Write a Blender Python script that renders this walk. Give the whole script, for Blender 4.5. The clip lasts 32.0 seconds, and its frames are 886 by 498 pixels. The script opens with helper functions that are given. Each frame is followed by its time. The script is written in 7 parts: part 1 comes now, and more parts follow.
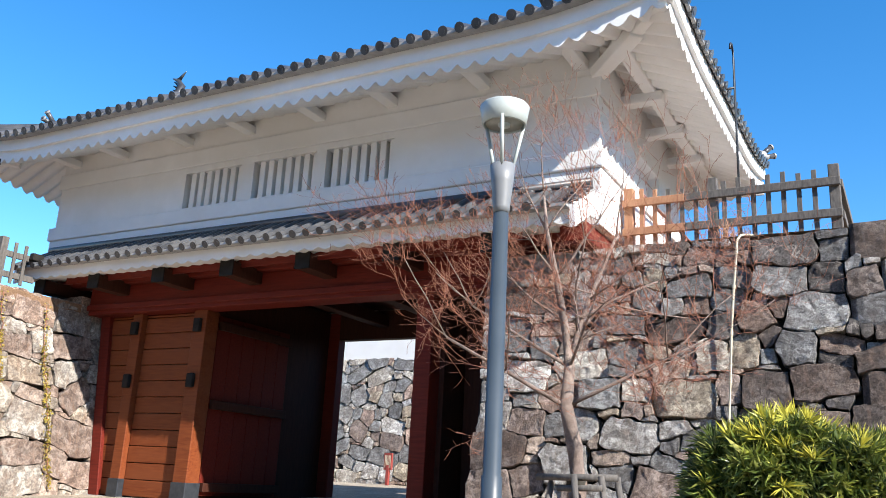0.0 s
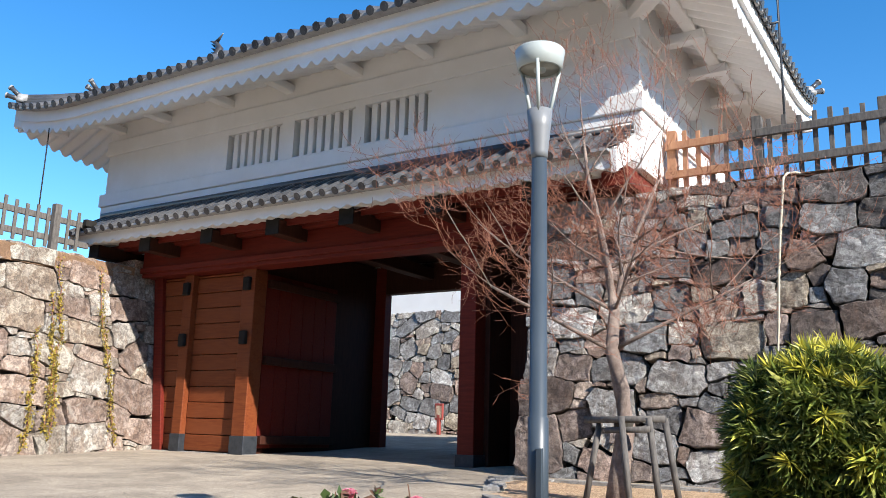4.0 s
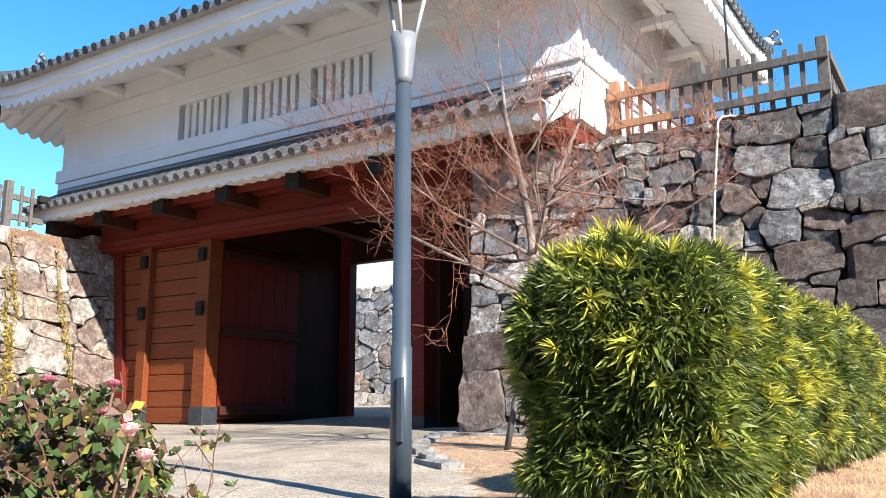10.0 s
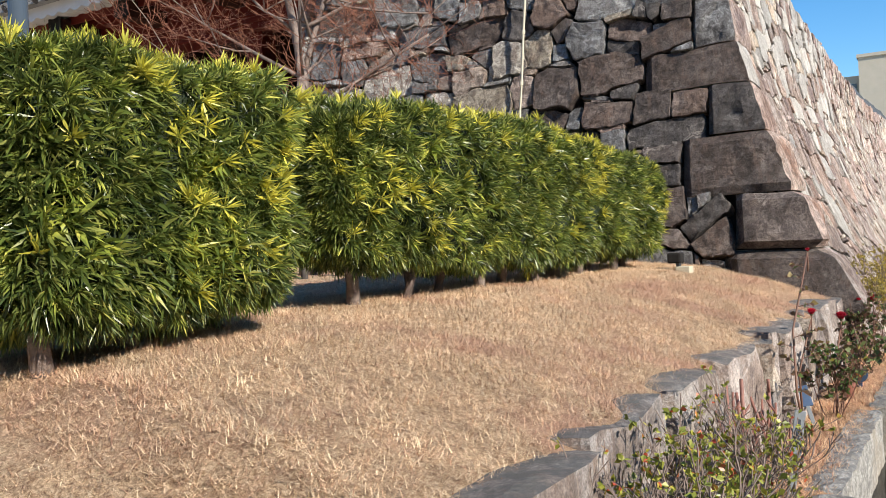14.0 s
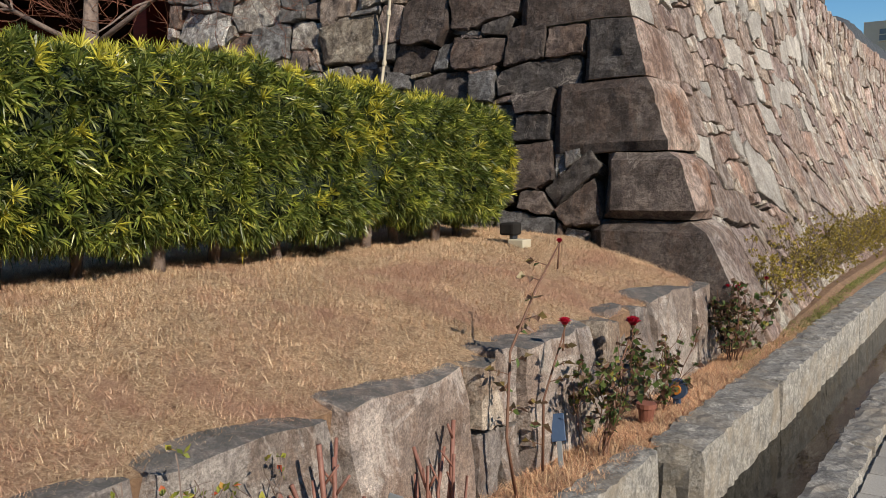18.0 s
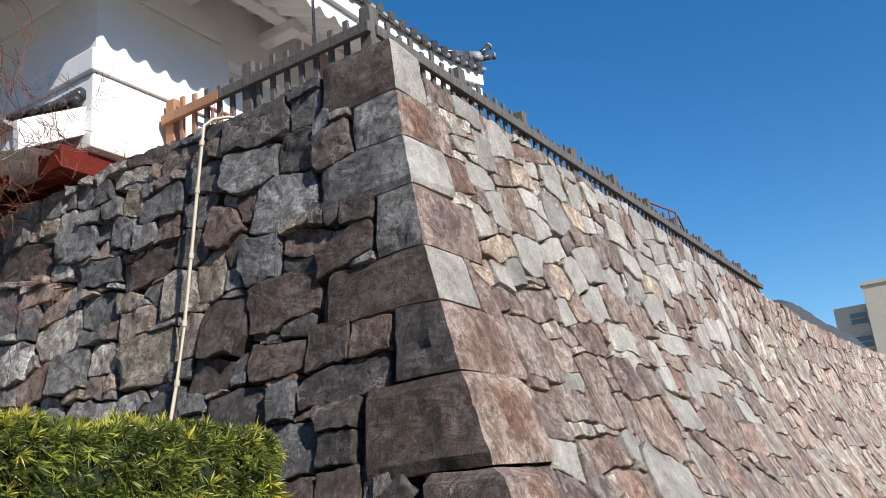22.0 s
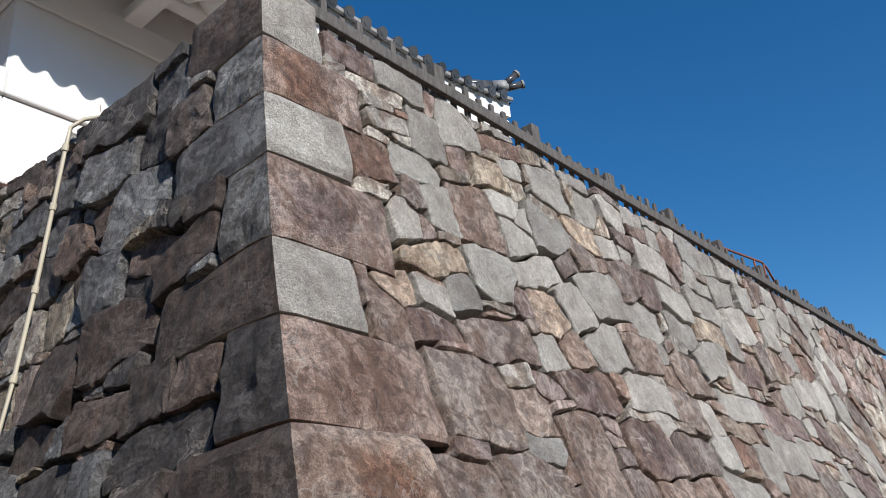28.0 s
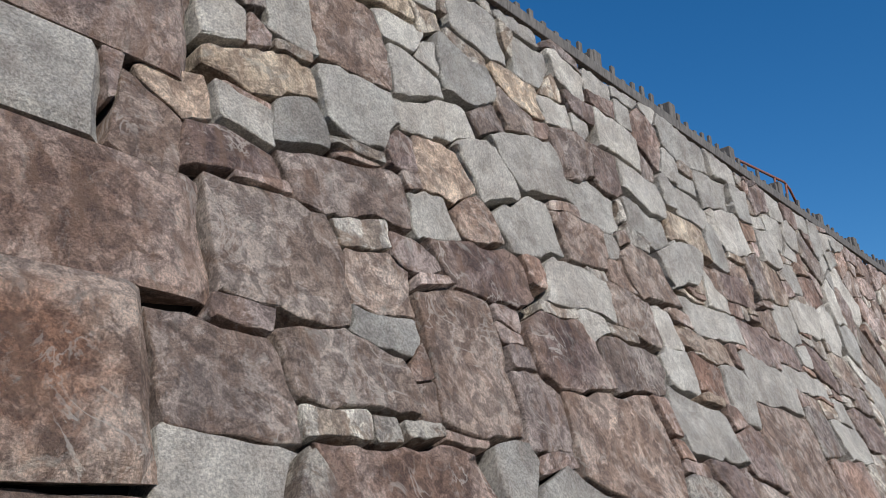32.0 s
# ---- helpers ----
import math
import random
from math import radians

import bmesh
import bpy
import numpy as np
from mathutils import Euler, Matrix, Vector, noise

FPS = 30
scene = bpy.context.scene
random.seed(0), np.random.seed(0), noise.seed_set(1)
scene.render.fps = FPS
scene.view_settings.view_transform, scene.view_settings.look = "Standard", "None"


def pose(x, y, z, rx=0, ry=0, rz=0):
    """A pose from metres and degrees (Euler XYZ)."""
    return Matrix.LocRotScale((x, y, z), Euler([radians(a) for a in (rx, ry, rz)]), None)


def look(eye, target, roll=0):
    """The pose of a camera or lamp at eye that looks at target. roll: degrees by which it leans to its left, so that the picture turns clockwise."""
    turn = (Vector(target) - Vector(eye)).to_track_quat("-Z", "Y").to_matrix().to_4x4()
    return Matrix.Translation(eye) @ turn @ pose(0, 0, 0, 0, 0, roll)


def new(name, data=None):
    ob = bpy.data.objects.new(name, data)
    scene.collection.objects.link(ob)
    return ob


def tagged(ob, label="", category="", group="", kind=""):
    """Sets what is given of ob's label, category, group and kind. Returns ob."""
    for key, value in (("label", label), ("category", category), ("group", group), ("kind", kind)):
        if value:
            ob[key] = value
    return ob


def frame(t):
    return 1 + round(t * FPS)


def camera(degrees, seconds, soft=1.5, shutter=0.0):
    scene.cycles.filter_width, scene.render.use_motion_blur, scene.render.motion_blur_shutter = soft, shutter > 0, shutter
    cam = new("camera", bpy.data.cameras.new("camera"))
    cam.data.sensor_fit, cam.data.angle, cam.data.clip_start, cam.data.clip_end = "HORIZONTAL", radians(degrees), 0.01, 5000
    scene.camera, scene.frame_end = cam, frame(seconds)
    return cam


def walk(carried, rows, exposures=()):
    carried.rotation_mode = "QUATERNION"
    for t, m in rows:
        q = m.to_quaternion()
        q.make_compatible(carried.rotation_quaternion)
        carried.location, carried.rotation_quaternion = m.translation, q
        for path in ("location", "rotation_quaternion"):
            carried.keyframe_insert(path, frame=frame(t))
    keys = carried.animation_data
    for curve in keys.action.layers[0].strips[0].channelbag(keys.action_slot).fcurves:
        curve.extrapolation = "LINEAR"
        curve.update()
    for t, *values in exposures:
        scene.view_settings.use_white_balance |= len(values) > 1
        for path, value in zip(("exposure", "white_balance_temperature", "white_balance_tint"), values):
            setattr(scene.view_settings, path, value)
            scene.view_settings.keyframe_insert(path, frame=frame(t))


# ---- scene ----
cam = camera(55.56, 32.0, soft=0.85)
PATH = [
    (0, (-0.396, -10.863, 1.736), (-1.350, -9.188, 2.268), 3.10),
    (0.5, (-0.386, -10.887, 1.732), (-1.357, -9.250, 2.345), 3.38),
    (1, (-0.393, -10.900, 1.732), (-1.385, -9.294, 2.394), 3.98),
    (1.5, (-0.394, -10.909, 1.720), (-1.411, -9.329, 2.406), 4.20),
    (2, (-0.403, -10.897, 1.722), (-1.452, -9.332, 2.393), 4.07),
    (2.5, (-0.389, -10.886, 1.721), (-1.455, -9.314, 2.346), 4.04),
    (3, (-0.370, -10.894, 1.707), (-1.430, -9.293, 2.266), 3.23),
    (3.5, (-0.350, -10.902, 1.690), (-1.413, -9.275, 2.164), 2.41),
    (5.5, (-0.355, -10.864, 1.701), (-1.338, -9.163, 2.074), 1.14),
    (6, (-0.357, -10.881, 1.696), (-1.318, -9.168, 2.074), 1.80),
    (6.5, (-0.352, -10.868, 1.672), (-1.305, -9.146, 2.028), 1.48),
    (7, (-0.383, -10.778, 1.670), (-1.305, -9.036, 2.013), 1.68),
    (7.5, (-0.364, -10.727, 1.653), (-1.262, -8.978, 2.017), 1.91),
    (8, (-0.268, -10.694, 1.596), (-1.177, -8.956, 1.984), 2.01),
    (8.5, (-0.138, -10.629, 1.548), (-1.075, -8.904, 1.934), 1.95),
    (9, (-0.036, -10.466, 1.535), (-0.966, -8.738, 1.923), 1.21),
    (9.5, (0.101, -10.365, 1.460), (-0.919, -8.694, 1.867), 0.59),
    (10, (0.270, -10.257, 1.414), (-0.791, -8.603, 1.789), -0.09),
    (10.5, (0.431, -10.079, 1.324), (-0.628, -8.433, 1.736), 0.40),
    (11, (0.650, -9.905, 1.303), (-0.417, -8.272, 1.744), -0.18),
    (11.5, (0.922, -9.735, 1.275), (-0.193, -8.123, 1.675), 0.06),
    (12, (1.175, -9.501, 1.270), (0.129, -7.841, 1.661), -0.63),
    (12.5, (1.480, -9.393, 1.258), (0.396, -7.742, 1.571), -0.81),
    (13, (1.682, -9.224, 1.207), (0.604, -7.548, 1.374), -1.85),
    (13.5, (1.698, -9.169, 1.237), (0.679, -7.449, 1.301), -1.81),
    (15.5, (2.535, -8.284, 1.337), (1.412, -6.654, 1.050), -3.59),
    (16, (2.582, -8.046, 1.303), (1.504, -6.412, 0.894), -2.39),
    (16.5, (2.643, -7.790, 1.298), (1.638, -6.131, 0.810), -1.17),
    (17, (2.699, -7.563, 1.343), (1.707, -5.910, 0.809), 1.74),
    (17.5, (2.706, -7.324, 1.388), (1.634, -5.674, 1.032), 0.64),
    (18, (2.748, -7.042, 1.429), (1.661, -5.371, 1.266), -0.52),
    (18.5, (2.833, -6.728, 1.445), (1.725, -5.063, 1.422), -1.72),
    (19, (2.874, -6.386, 1.447), (1.847, -4.675, 1.576), -2.45),
    (19.5, (2.948, -6.082, 1.452), (1.944, -4.367, 1.675), -3.51),
    (20, (3.013, -5.801, 1.456), (2.006, -4.103, 1.776), -4.87),
    (20.5, (3.052, -5.557, 1.481), (2.073, -3.875, 1.941), -5.29),
    (21, (3.150, -5.317, 1.463), (2.123, -3.686, 1.998), -5.26),
    (21.5, (3.136, -5.037, 1.460), (2.107, -3.402, 1.982), -5.16),
    (22, (3.142, -4.820, 1.464), (2.135, -3.192, 2.041), -5.43),
    (22.5, (3.185, -4.598, 1.469), (2.154, -2.996, 2.079), -4.44),
    (23, (3.158, -4.368, 1.459), (2.110, -2.780, 2.076), -4.20),
    (23.5, (3.147, -4.187, 1.449), (2.097, -2.603, 2.072), -4.27),
    (24, (3.187, -3.959, 1.462), (2.121, -2.396, 2.111), -4.22),
    (24.5, (3.144, -3.738, 1.450), (2.044, -2.200, 2.101), -4.02),
    (25, (3.116, -3.564, 1.466), (2.001, -2.043, 2.132), -4.03),
    (25.5, (3.167, -3.399, 1.496), (1.972, -1.966, 2.217), -3.71),
    (27.5, (2.982, -2.510, 1.494), (1.769, -1.131, 2.285), -4.62),
    (28, (2.880, -2.296, 1.501), (1.730, -0.876, 2.313), -5.25),
    (28.5, (2.875, -2.039, 1.501), (1.711, -0.637, 2.324), -4.19),
    (29, (2.833, -1.802, 1.489), (1.662, -0.409, 2.319), -3.93),
    (29.5, (2.785, -1.594, 1.502), (1.665, -0.163, 2.338), -5.09),
    (30, (2.790, -1.357, 1.505), (1.664, 0.094, 2.296), -5.15),
    (30.5, (2.753, -1.158, 1.479), (1.583, 0.285, 2.220), -4.54),
    (31, (2.683, -0.996, 1.497), (1.515, 0.470, 2.195), -3.66),
    (31.5, (2.687, -0.813, 1.511), (1.443, 0.591, 2.204), -1.79),
    (32, (2.685, -0.616, 1.500), (1.416, 0.777, 2.171), -0.92),
]
walk(cam, [(t, look(eye, target, roll)) for t, eye, target, roll in PATH], exposures=((0, 1.2, 6450, 10), (1, 0.98, 6450, 10), (3, 0.98, 6450, 10), (6, 1.2, 6500, 10), (9, 1.4, 6500, 10), (11, 1.42, 6500, 10), (12, 1.42, 6450, 9), (13, 1.18, 6450, 9), (16, 0.15, 7350, 11), (17, 0.15, 7350, 11), (18, 0.1, 7200, 11), (19, 0.4, 6700, 10), (21, 0.4, 6400, 10), (25, 0.2, 6350, 10), (32, 0.05, 6300, 10)))

# ---- light ----
SUN_EL = radians(33.0)
SUN_AZ = math.atan2(0.95, -0.31)          # clockwise from +y
world = bpy.data.worlds.new("world")
scene.world = world
world.use_nodes = True
_nt = world.node_tree
_sky = _nt.nodes.new("ShaderNodeTexSky")
_sky.sky_type = "NISHITA"
_sky.sun_disc = False
_sky.sun_elevation = SUN_EL
_sky.sun_rotation = SUN_AZ
_sky.altitude = 300.0
_sky.air_density = 1.0
_sky.dust_density = 0.0
_sky.ozone_density = 3.0
_bg = _nt.nodes["Background"]
_bg.inputs["Strength"].default_value = 0.118
_sat = _nt.nodes.new("ShaderNodeHueSaturation")
_sat.inputs["Saturation"].default_value = 1.32
_nt.links.new(_sky.outputs[0], _sat.inputs["Color"])
_nt.links.new(_sat.outputs[0], _bg.inputs["Color"])
sun = new("sun", bpy.data.lights.new("sun", "SUN"))
sun.data.energy = 5.0
sun.data.angle = radians(0.55)
sun.data.color = (1.0, 0.94, 0.86)
_to_sun = Vector((math.sin(SUN_AZ) * math.cos(SUN_EL), math.cos(SUN_AZ) * math.cos(SUN_EL), math.sin(SUN_EL)))
sun.matrix_world = look(_to_sun * 60, (0, 0, 0))
scene.view_settings.exposure = 0.0

# ---- materials ----
def material(name):
    m = bpy.data.materials.new(name)
    m.use_nodes = True
    nt = m.node_tree
    return m, nt, nt.nodes["Principled BSDF"]


def coords(nt, scale=(1, 1, 1), space="Object"):
    tc = nt.nodes.new("ShaderNodeTexCoord")
    mp = nt.nodes.new("ShaderNodeMapping")
    mp.inputs["Scale"].default_value = scale
    nt.links.new(tc.outputs[space], mp.inputs["Vector"])
    return mp.outputs[0]


def world_coords(nt, scale=(1, 1, 1)):
    g = nt.nodes.new("ShaderNodeNewGeometry")
    mp = nt.nodes.new("ShaderNodeMapping")
    mp.inputs["Scale"].default_value = scale
    nt.links.new(g.outputs["Position"], mp.inputs["Vector"])
    return mp.outputs[0]


def noise_tex(nt, vec, scale, detail=5.0, rough=0.6, dist=0.0):
    n = nt.nodes.new("ShaderNodeTexNoise")
    n.inputs["Scale"].default_value = scale
    n.inputs["Detail"].default_value = detail
    n.inputs["Roughness"].default_value = rough
    n.inputs["Distortion"].default_value = dist
    nt.links.new(vec, n.inputs["Vector"])
    return n.outputs["Fac"]


def ramp(nt, fac, stops, mode="LINEAR"):
    r = nt.nodes.new("ShaderNodeValToRGB")
    r.color_ramp.interpolation = mode
    el = r.color_ramp.elements
    while len(el) < len(stops):
        el.new(0.5)
    for e, (p, c) in zip(el, stops):
        e.position = p
        e.color = (*c, 1) if len(c) == 3 else c
    nt.links.new(fac, r.inputs[0])
    return r.outputs[0]


def mix(nt, fac, a, b, blend="MIX"):
    n = nt.nodes.new("ShaderNodeMix")
    n.data_type, n.blend_type = "RGBA", blend
    for v, k in ((fac, 0), (a, 6), (b, 7)):
        if isinstance(v, (int, float)):
            n.inputs[k].default_value = v
        elif isinstance(v, tuple):
            n.inputs[k].default_value = (*v, 1) if len(v) == 3 else v
        else:
            nt.links.new(v, n.inputs[k])
    return n.outputs[2]


def bump(nt, bsdf, height, strength=0.3, dist=0.02):
    b = nt.nodes.new("ShaderNodeBump")
    b.inputs["Strength"].default_value = strength
    b.inputs["Distance"].default_value = dist
    nt.links.new(height, b.inputs["Height"])
    nt.links.new(b.outputs[0], bsdf.inputs["Normal"])


def grain_material(name, c1, c2, scale=8.0, rough=0.8, bump_s=0.3, bump_d=0.01, stain=None, stretch=(1, 1, 1), detail=6.0, metallic=0.0):
    """Two colours in a fine grain, with an optional larger stain colour."""
    m, nt, bs = material(name)
    v = world_coords(nt, stretch)
    n1 = noise_tex(nt, v, scale, detail, 0.65)
    col = ramp(nt, n1, [(0.3, c1), (0.7, c2)])
    if stain:
        n2 = noise_tex(nt, v, scale * 0.13, 4.0, 0.6, 0.4)
        col = mix(nt, ramp(nt, n2, [(0.42, (0, 0, 0)), (0.68, (1, 1, 1))]), col, stain)
    nt.links.new(col, bs.inputs["Base Color"])
    bs.inputs["Roughness"].default_value = rough
    bs.inputs["Metallic"].default_value = metallic
    n3 = noise_tex(nt, v, scale * 3.0, 4.0, 0.7)
    bump(nt, bs, n3, bump_s, bump_d)
    return m


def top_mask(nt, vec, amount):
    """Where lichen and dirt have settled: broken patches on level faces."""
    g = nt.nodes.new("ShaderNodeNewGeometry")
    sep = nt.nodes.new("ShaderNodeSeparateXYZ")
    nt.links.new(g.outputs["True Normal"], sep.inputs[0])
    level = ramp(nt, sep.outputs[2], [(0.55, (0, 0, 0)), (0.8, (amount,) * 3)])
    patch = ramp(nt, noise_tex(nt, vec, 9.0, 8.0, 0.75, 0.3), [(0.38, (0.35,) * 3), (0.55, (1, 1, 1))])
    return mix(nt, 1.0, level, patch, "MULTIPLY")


def kerb_material():
    m, nt, bs = material("hewn_granite_kerb")
    v = world_coords(nt)
    col = ramp(nt, noise_tex(nt, v, 60.0, 8.0, 0.78), [(0.32, (0.11, 0.108, 0.1)), (0.5, (0.31, 0.297, 0.27)), (0.68, (0.54, 0.52, 0.48))])
    col = mix(nt, 1.0, col, ramp(nt, noise_tex(nt, v, 14.0, 8.0, 0.7), [(0.38, (0.6, 0.6, 0.6)), (0.6, (1.2, 1.2, 1.18))]), "MULTIPLY")
    col = mix(nt, ramp(nt, noise_tex(nt, v, 2.4, 7.0, 0.7, 0.4), [(0.48, (0, 0, 0)), (0.62, (0.6,) * 3)]), col, (0.3, 0.25, 0.185))
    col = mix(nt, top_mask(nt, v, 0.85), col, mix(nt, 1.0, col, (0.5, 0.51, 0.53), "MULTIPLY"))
    nt.links.new(col, bs.inputs["Base Color"])
    bs.inputs["Roughness"].default_value = 0.85
    bump(nt, bs, noise_tex(nt, v, 30.0, 10.0, 0.75), 0.8, 0.018)
    return m


def stone_material(name, palette, joined=False, streak=0.5, dark=0.5, patch=0.0, scrape=0.3, relief=0.06, weathered=0.0, mottle=1.0, patina=0.8, bloom=0.5, skin_tone=(0.62, 0.54, 0.49)):
    """Split stone: one colour out of the palette for each piece, rust and water streaks, pitted relief."""
    m, nt, bs = material(name)
    if joined:
        rnd = nt.nodes.new("ShaderNodeNewGeometry").outputs["Random Per Island"]
    else:
        rnd = nt.nodes.new("ShaderNodeObjectInfo").outputs["Random"]
    v = world_coords(nt)
    vs = world_coords(nt, (1.0, 1.0, 0.2))
    k = len(palette)
    base = ramp(nt, rnd, [(i / k, c) for i, c in enumerate(palette)], "CONSTANT")
    mul = nt.nodes.new("ShaderNodeMath")
    mul.operation = "MULTIPLY"
    mul.inputs[1].default_value = 37.7
    nt.links.new(rnd, mul.inputs[0])
    fr = nt.nodes.new("ShaderNodeMath")
    fr.operation = "FRACT"
    nt.links.new(mul.outputs[0], fr.inputs[0])
    col = mix(nt, 1.0, base, ramp(nt, fr.outputs[0], [(0.0, (0.76, 0.76, 0.76)), (1.0, (1.2, 1.19, 1.17))]), "MULTIPLY")
    # each stone has its own stretch of grain
    shift = nt.nodes.new("ShaderNodeVectorMath")
    shift.operation = "MULTIPLY_ADD"
    shift.inputs[1].default_value = (1, 1, 1)
    nt.links.new(v, shift.inputs[0])
    nt.links.new(mul.outputs[0], shift.inputs[2])
    w = shift.outputs[0]
    if patch and not joined:
        ob_v = coords(nt)
        ln = nt.nodes.new("ShaderNodeVectorMath")
        ln.operation = "LENGTH"
        nt.links.new(ob_v, ln.inputs[0])
        sm = nt.nodes.new("ShaderNodeMath")
        sm.operation = "MULTIPLY_ADD"
        sm.inputs[1].default_value = 0.5
        nt.links.new(noise_tex(nt, w, 5.0, 7.0, 0.7, 0.6), sm.inputs[0])
        nt.links.new(ln.outputs["Value"], sm.inputs[2])
        m2 = nt.nodes.new("ShaderNodeMath")
        m2.operation = "MULTIPLY"
        m2.inputs[1].default_value = 71.3
        nt.links.new(rnd, m2.inputs[0])
        f2 = nt.nodes.new("ShaderNodeMath")
        f2.operation = "FRACT"
        nt.links.new(m2.outputs[0], f2.inputs[0])
        tint = ramp(nt, f2.outputs[0], [(0.0, (0.37, 0.21, 0.14)), (0.22, (0.22, 0.16, 0.15)), (0.55, (0.33, 0.225, 0.18)), (0.75, (0.28, 0.215, 0.205))], "CONSTANT")
        col = mix(nt, ramp(nt, sm.outputs[0], [(0.4, (patch,) * 3), (0.56, (0, 0, 0))]), col, tint)
    fine = noise_tex(nt, v, 90.0, 7.0, 0.8)
    mid = noise_tex(nt, w, 13.0, 9.0, 0.7, 0.8)
    big = noise_tex(nt, w, 2.6, 6.0, 0.65, 0.5)
    col = mix(nt, 1.0, col, ramp(nt, fine, [(0.42, (0.66, 0.66, 0.66)), (0.58, (1.32, 1.32, 1.32))]), "MULTIPLY")
    col = mix(nt, 1.0, col, ramp(nt, mid, [(0.44, tuple(1 - q * mottle for q in (0.34, 0.37, 0.38))), (0.55, tuple(1 + q * mottle for q in (0.32, 0.31, 0.28)))]), "MULTIPLY")
    col = mix(nt, 1.0, col, ramp(nt, big, [(0.38, (0.78, 0.75, 0.73)), (0.62, (1.24, 1.24, 1.22))]), "MULTIPLY")
    # weathered skin, darker and redder, over part of each stone, with ragged edges
    skin = ramp(nt, noise_tex(nt, w, 3.1, 10.0, 0.66, 0.7), [(0.49, (0, 0, 0)), (0.515, (patina,) * 3)])
    col = mix(nt, skin, col, mix(nt, 1.0, col, skin_tone, "MULTIPLY"))
    # rust and lime run down the face
    st = noise_tex(nt, vs, 11.0, 7.0, 0.72, 0.4)
    col = mix(nt, ramp(nt, st, [(0.52, (0, 0, 0)), (0.62, (streak,) * 3)]), col, (0.27, 0.16, 0.105))
    lime = noise_tex(nt, world_coords(nt, (1.0, 1.0, 0.3)), 16.0, 8.0, 0.74, 0.5)
    col = mix(nt, ramp(nt, lime, [(0.56, (0, 0, 0)), (0.64, (0.45 * streak,) * 3)]), col, (0.55, 0.49, 0.43))
    # pale hairline veins where the skin has split
    ridge_ = nt.nodes.new("ShaderNodeMath")
    ridge_.operation = "PINGPONG"
    ridge_.inputs[1].default_value = 0.5
    nt.links.new(noise_tex(nt, w, 4.5, 5.0, 0.6, 0.8), ridge_.inputs[0])
    line = ramp(nt, ridge_.outputs[0], [(0.478, (0, 0, 0)), (0.492, (scrape,) * 3)])
    where = ramp(nt, noise_tex(nt, w, 2.1, 3.0), [(0.5, (0, 0, 0)), (0.6, (1, 1, 1))])
    col = mix(nt, mix(nt, 1.0, line, where, "MULTIPLY"), col, (0.74, 0.66, 0.58))
    pale = noise_tex(nt, w, 3.2, 6.0, 0.75, 1.2)
    col = mix(nt, ramp(nt, pale, [(0.6, (0, 0, 0)), (0.66, (bloom,) * 3)]), col, (0.44, 0.41, 0.36))
    dk = noise_tex(nt, v, 1.9, 8.0, 0.72, 0.4)
    col = mix(nt, ramp(nt, dk, [(0.53, (0, 0, 0)), (0.66, (dark,) * 3)]), col, (0.085, 0.075, 0.07))
    if weathered:                                            # lichen-dark tops
        col = mix(nt, top_mask(nt, v, weathered), col, (0.1, 0.1, 0.095))
    nt.links.new(col, bs.inputs["Base Color"])
    bs.inputs["Roughness"].default_value = 0.8
    h = mix(nt, 0.4, noise_tex(nt, w, 14.0, 10.0, 0.75, 0.4), noise_tex(nt, v, 75.0, 6.0, 0.75))
    bump(nt, bs, h, 1.0, relief)
    return m


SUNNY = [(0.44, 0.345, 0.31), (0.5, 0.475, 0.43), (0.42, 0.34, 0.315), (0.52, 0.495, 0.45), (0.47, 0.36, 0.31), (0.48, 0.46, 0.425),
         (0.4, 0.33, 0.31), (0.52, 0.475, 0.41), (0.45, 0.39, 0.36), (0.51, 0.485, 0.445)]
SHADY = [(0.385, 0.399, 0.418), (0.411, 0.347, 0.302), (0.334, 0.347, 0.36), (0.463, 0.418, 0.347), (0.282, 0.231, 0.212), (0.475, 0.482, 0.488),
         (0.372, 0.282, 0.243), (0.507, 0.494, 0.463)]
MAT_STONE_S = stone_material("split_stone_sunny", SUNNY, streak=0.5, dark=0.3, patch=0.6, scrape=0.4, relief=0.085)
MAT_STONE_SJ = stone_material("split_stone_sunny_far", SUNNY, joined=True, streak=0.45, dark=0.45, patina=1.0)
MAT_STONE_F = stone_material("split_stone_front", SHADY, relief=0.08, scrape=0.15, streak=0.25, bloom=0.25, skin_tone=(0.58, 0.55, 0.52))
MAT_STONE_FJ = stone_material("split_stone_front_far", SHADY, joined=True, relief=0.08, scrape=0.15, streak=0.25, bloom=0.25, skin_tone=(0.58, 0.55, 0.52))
MAT_STONE_RED = stone_material("split_stone_red", [(0.5, 0.385, 0.335), (0.46, 0.365, 0.325), (0.52, 0.415, 0.355)], streak=0.6, dark=0.2, patch=0.9, scrape=0.6, relief=0.085)
MAT_STONE_GREY = stone_material("split_stone_grey", [(0.49, 0.47, 0.435), (0.53, 0.51, 0.47), (0.46, 0.445, 0.415)], streak=0.12, dark=0.1, mottle=0.3, scrape=0.1, patina=0.15)
MAT_STONE_UMBER = stone_material("split_stone_umber", [(0.42, 0.35, 0.31), (0.46, 0.365, 0.315), (0.4, 0.335, 0.305), (0.45, 0.38, 0.34)], streak=0.5, dark=0.25, scrape=0.5, relief=0.085)
MAT_STONE_TAN = stone_material("split_stone_tan", [(0.5, 0.43, 0.345), (0.55, 0.46, 0.36), (0.46, 0.37, 0.3)], streak=0.4, dark=0.2, patina=0.5)
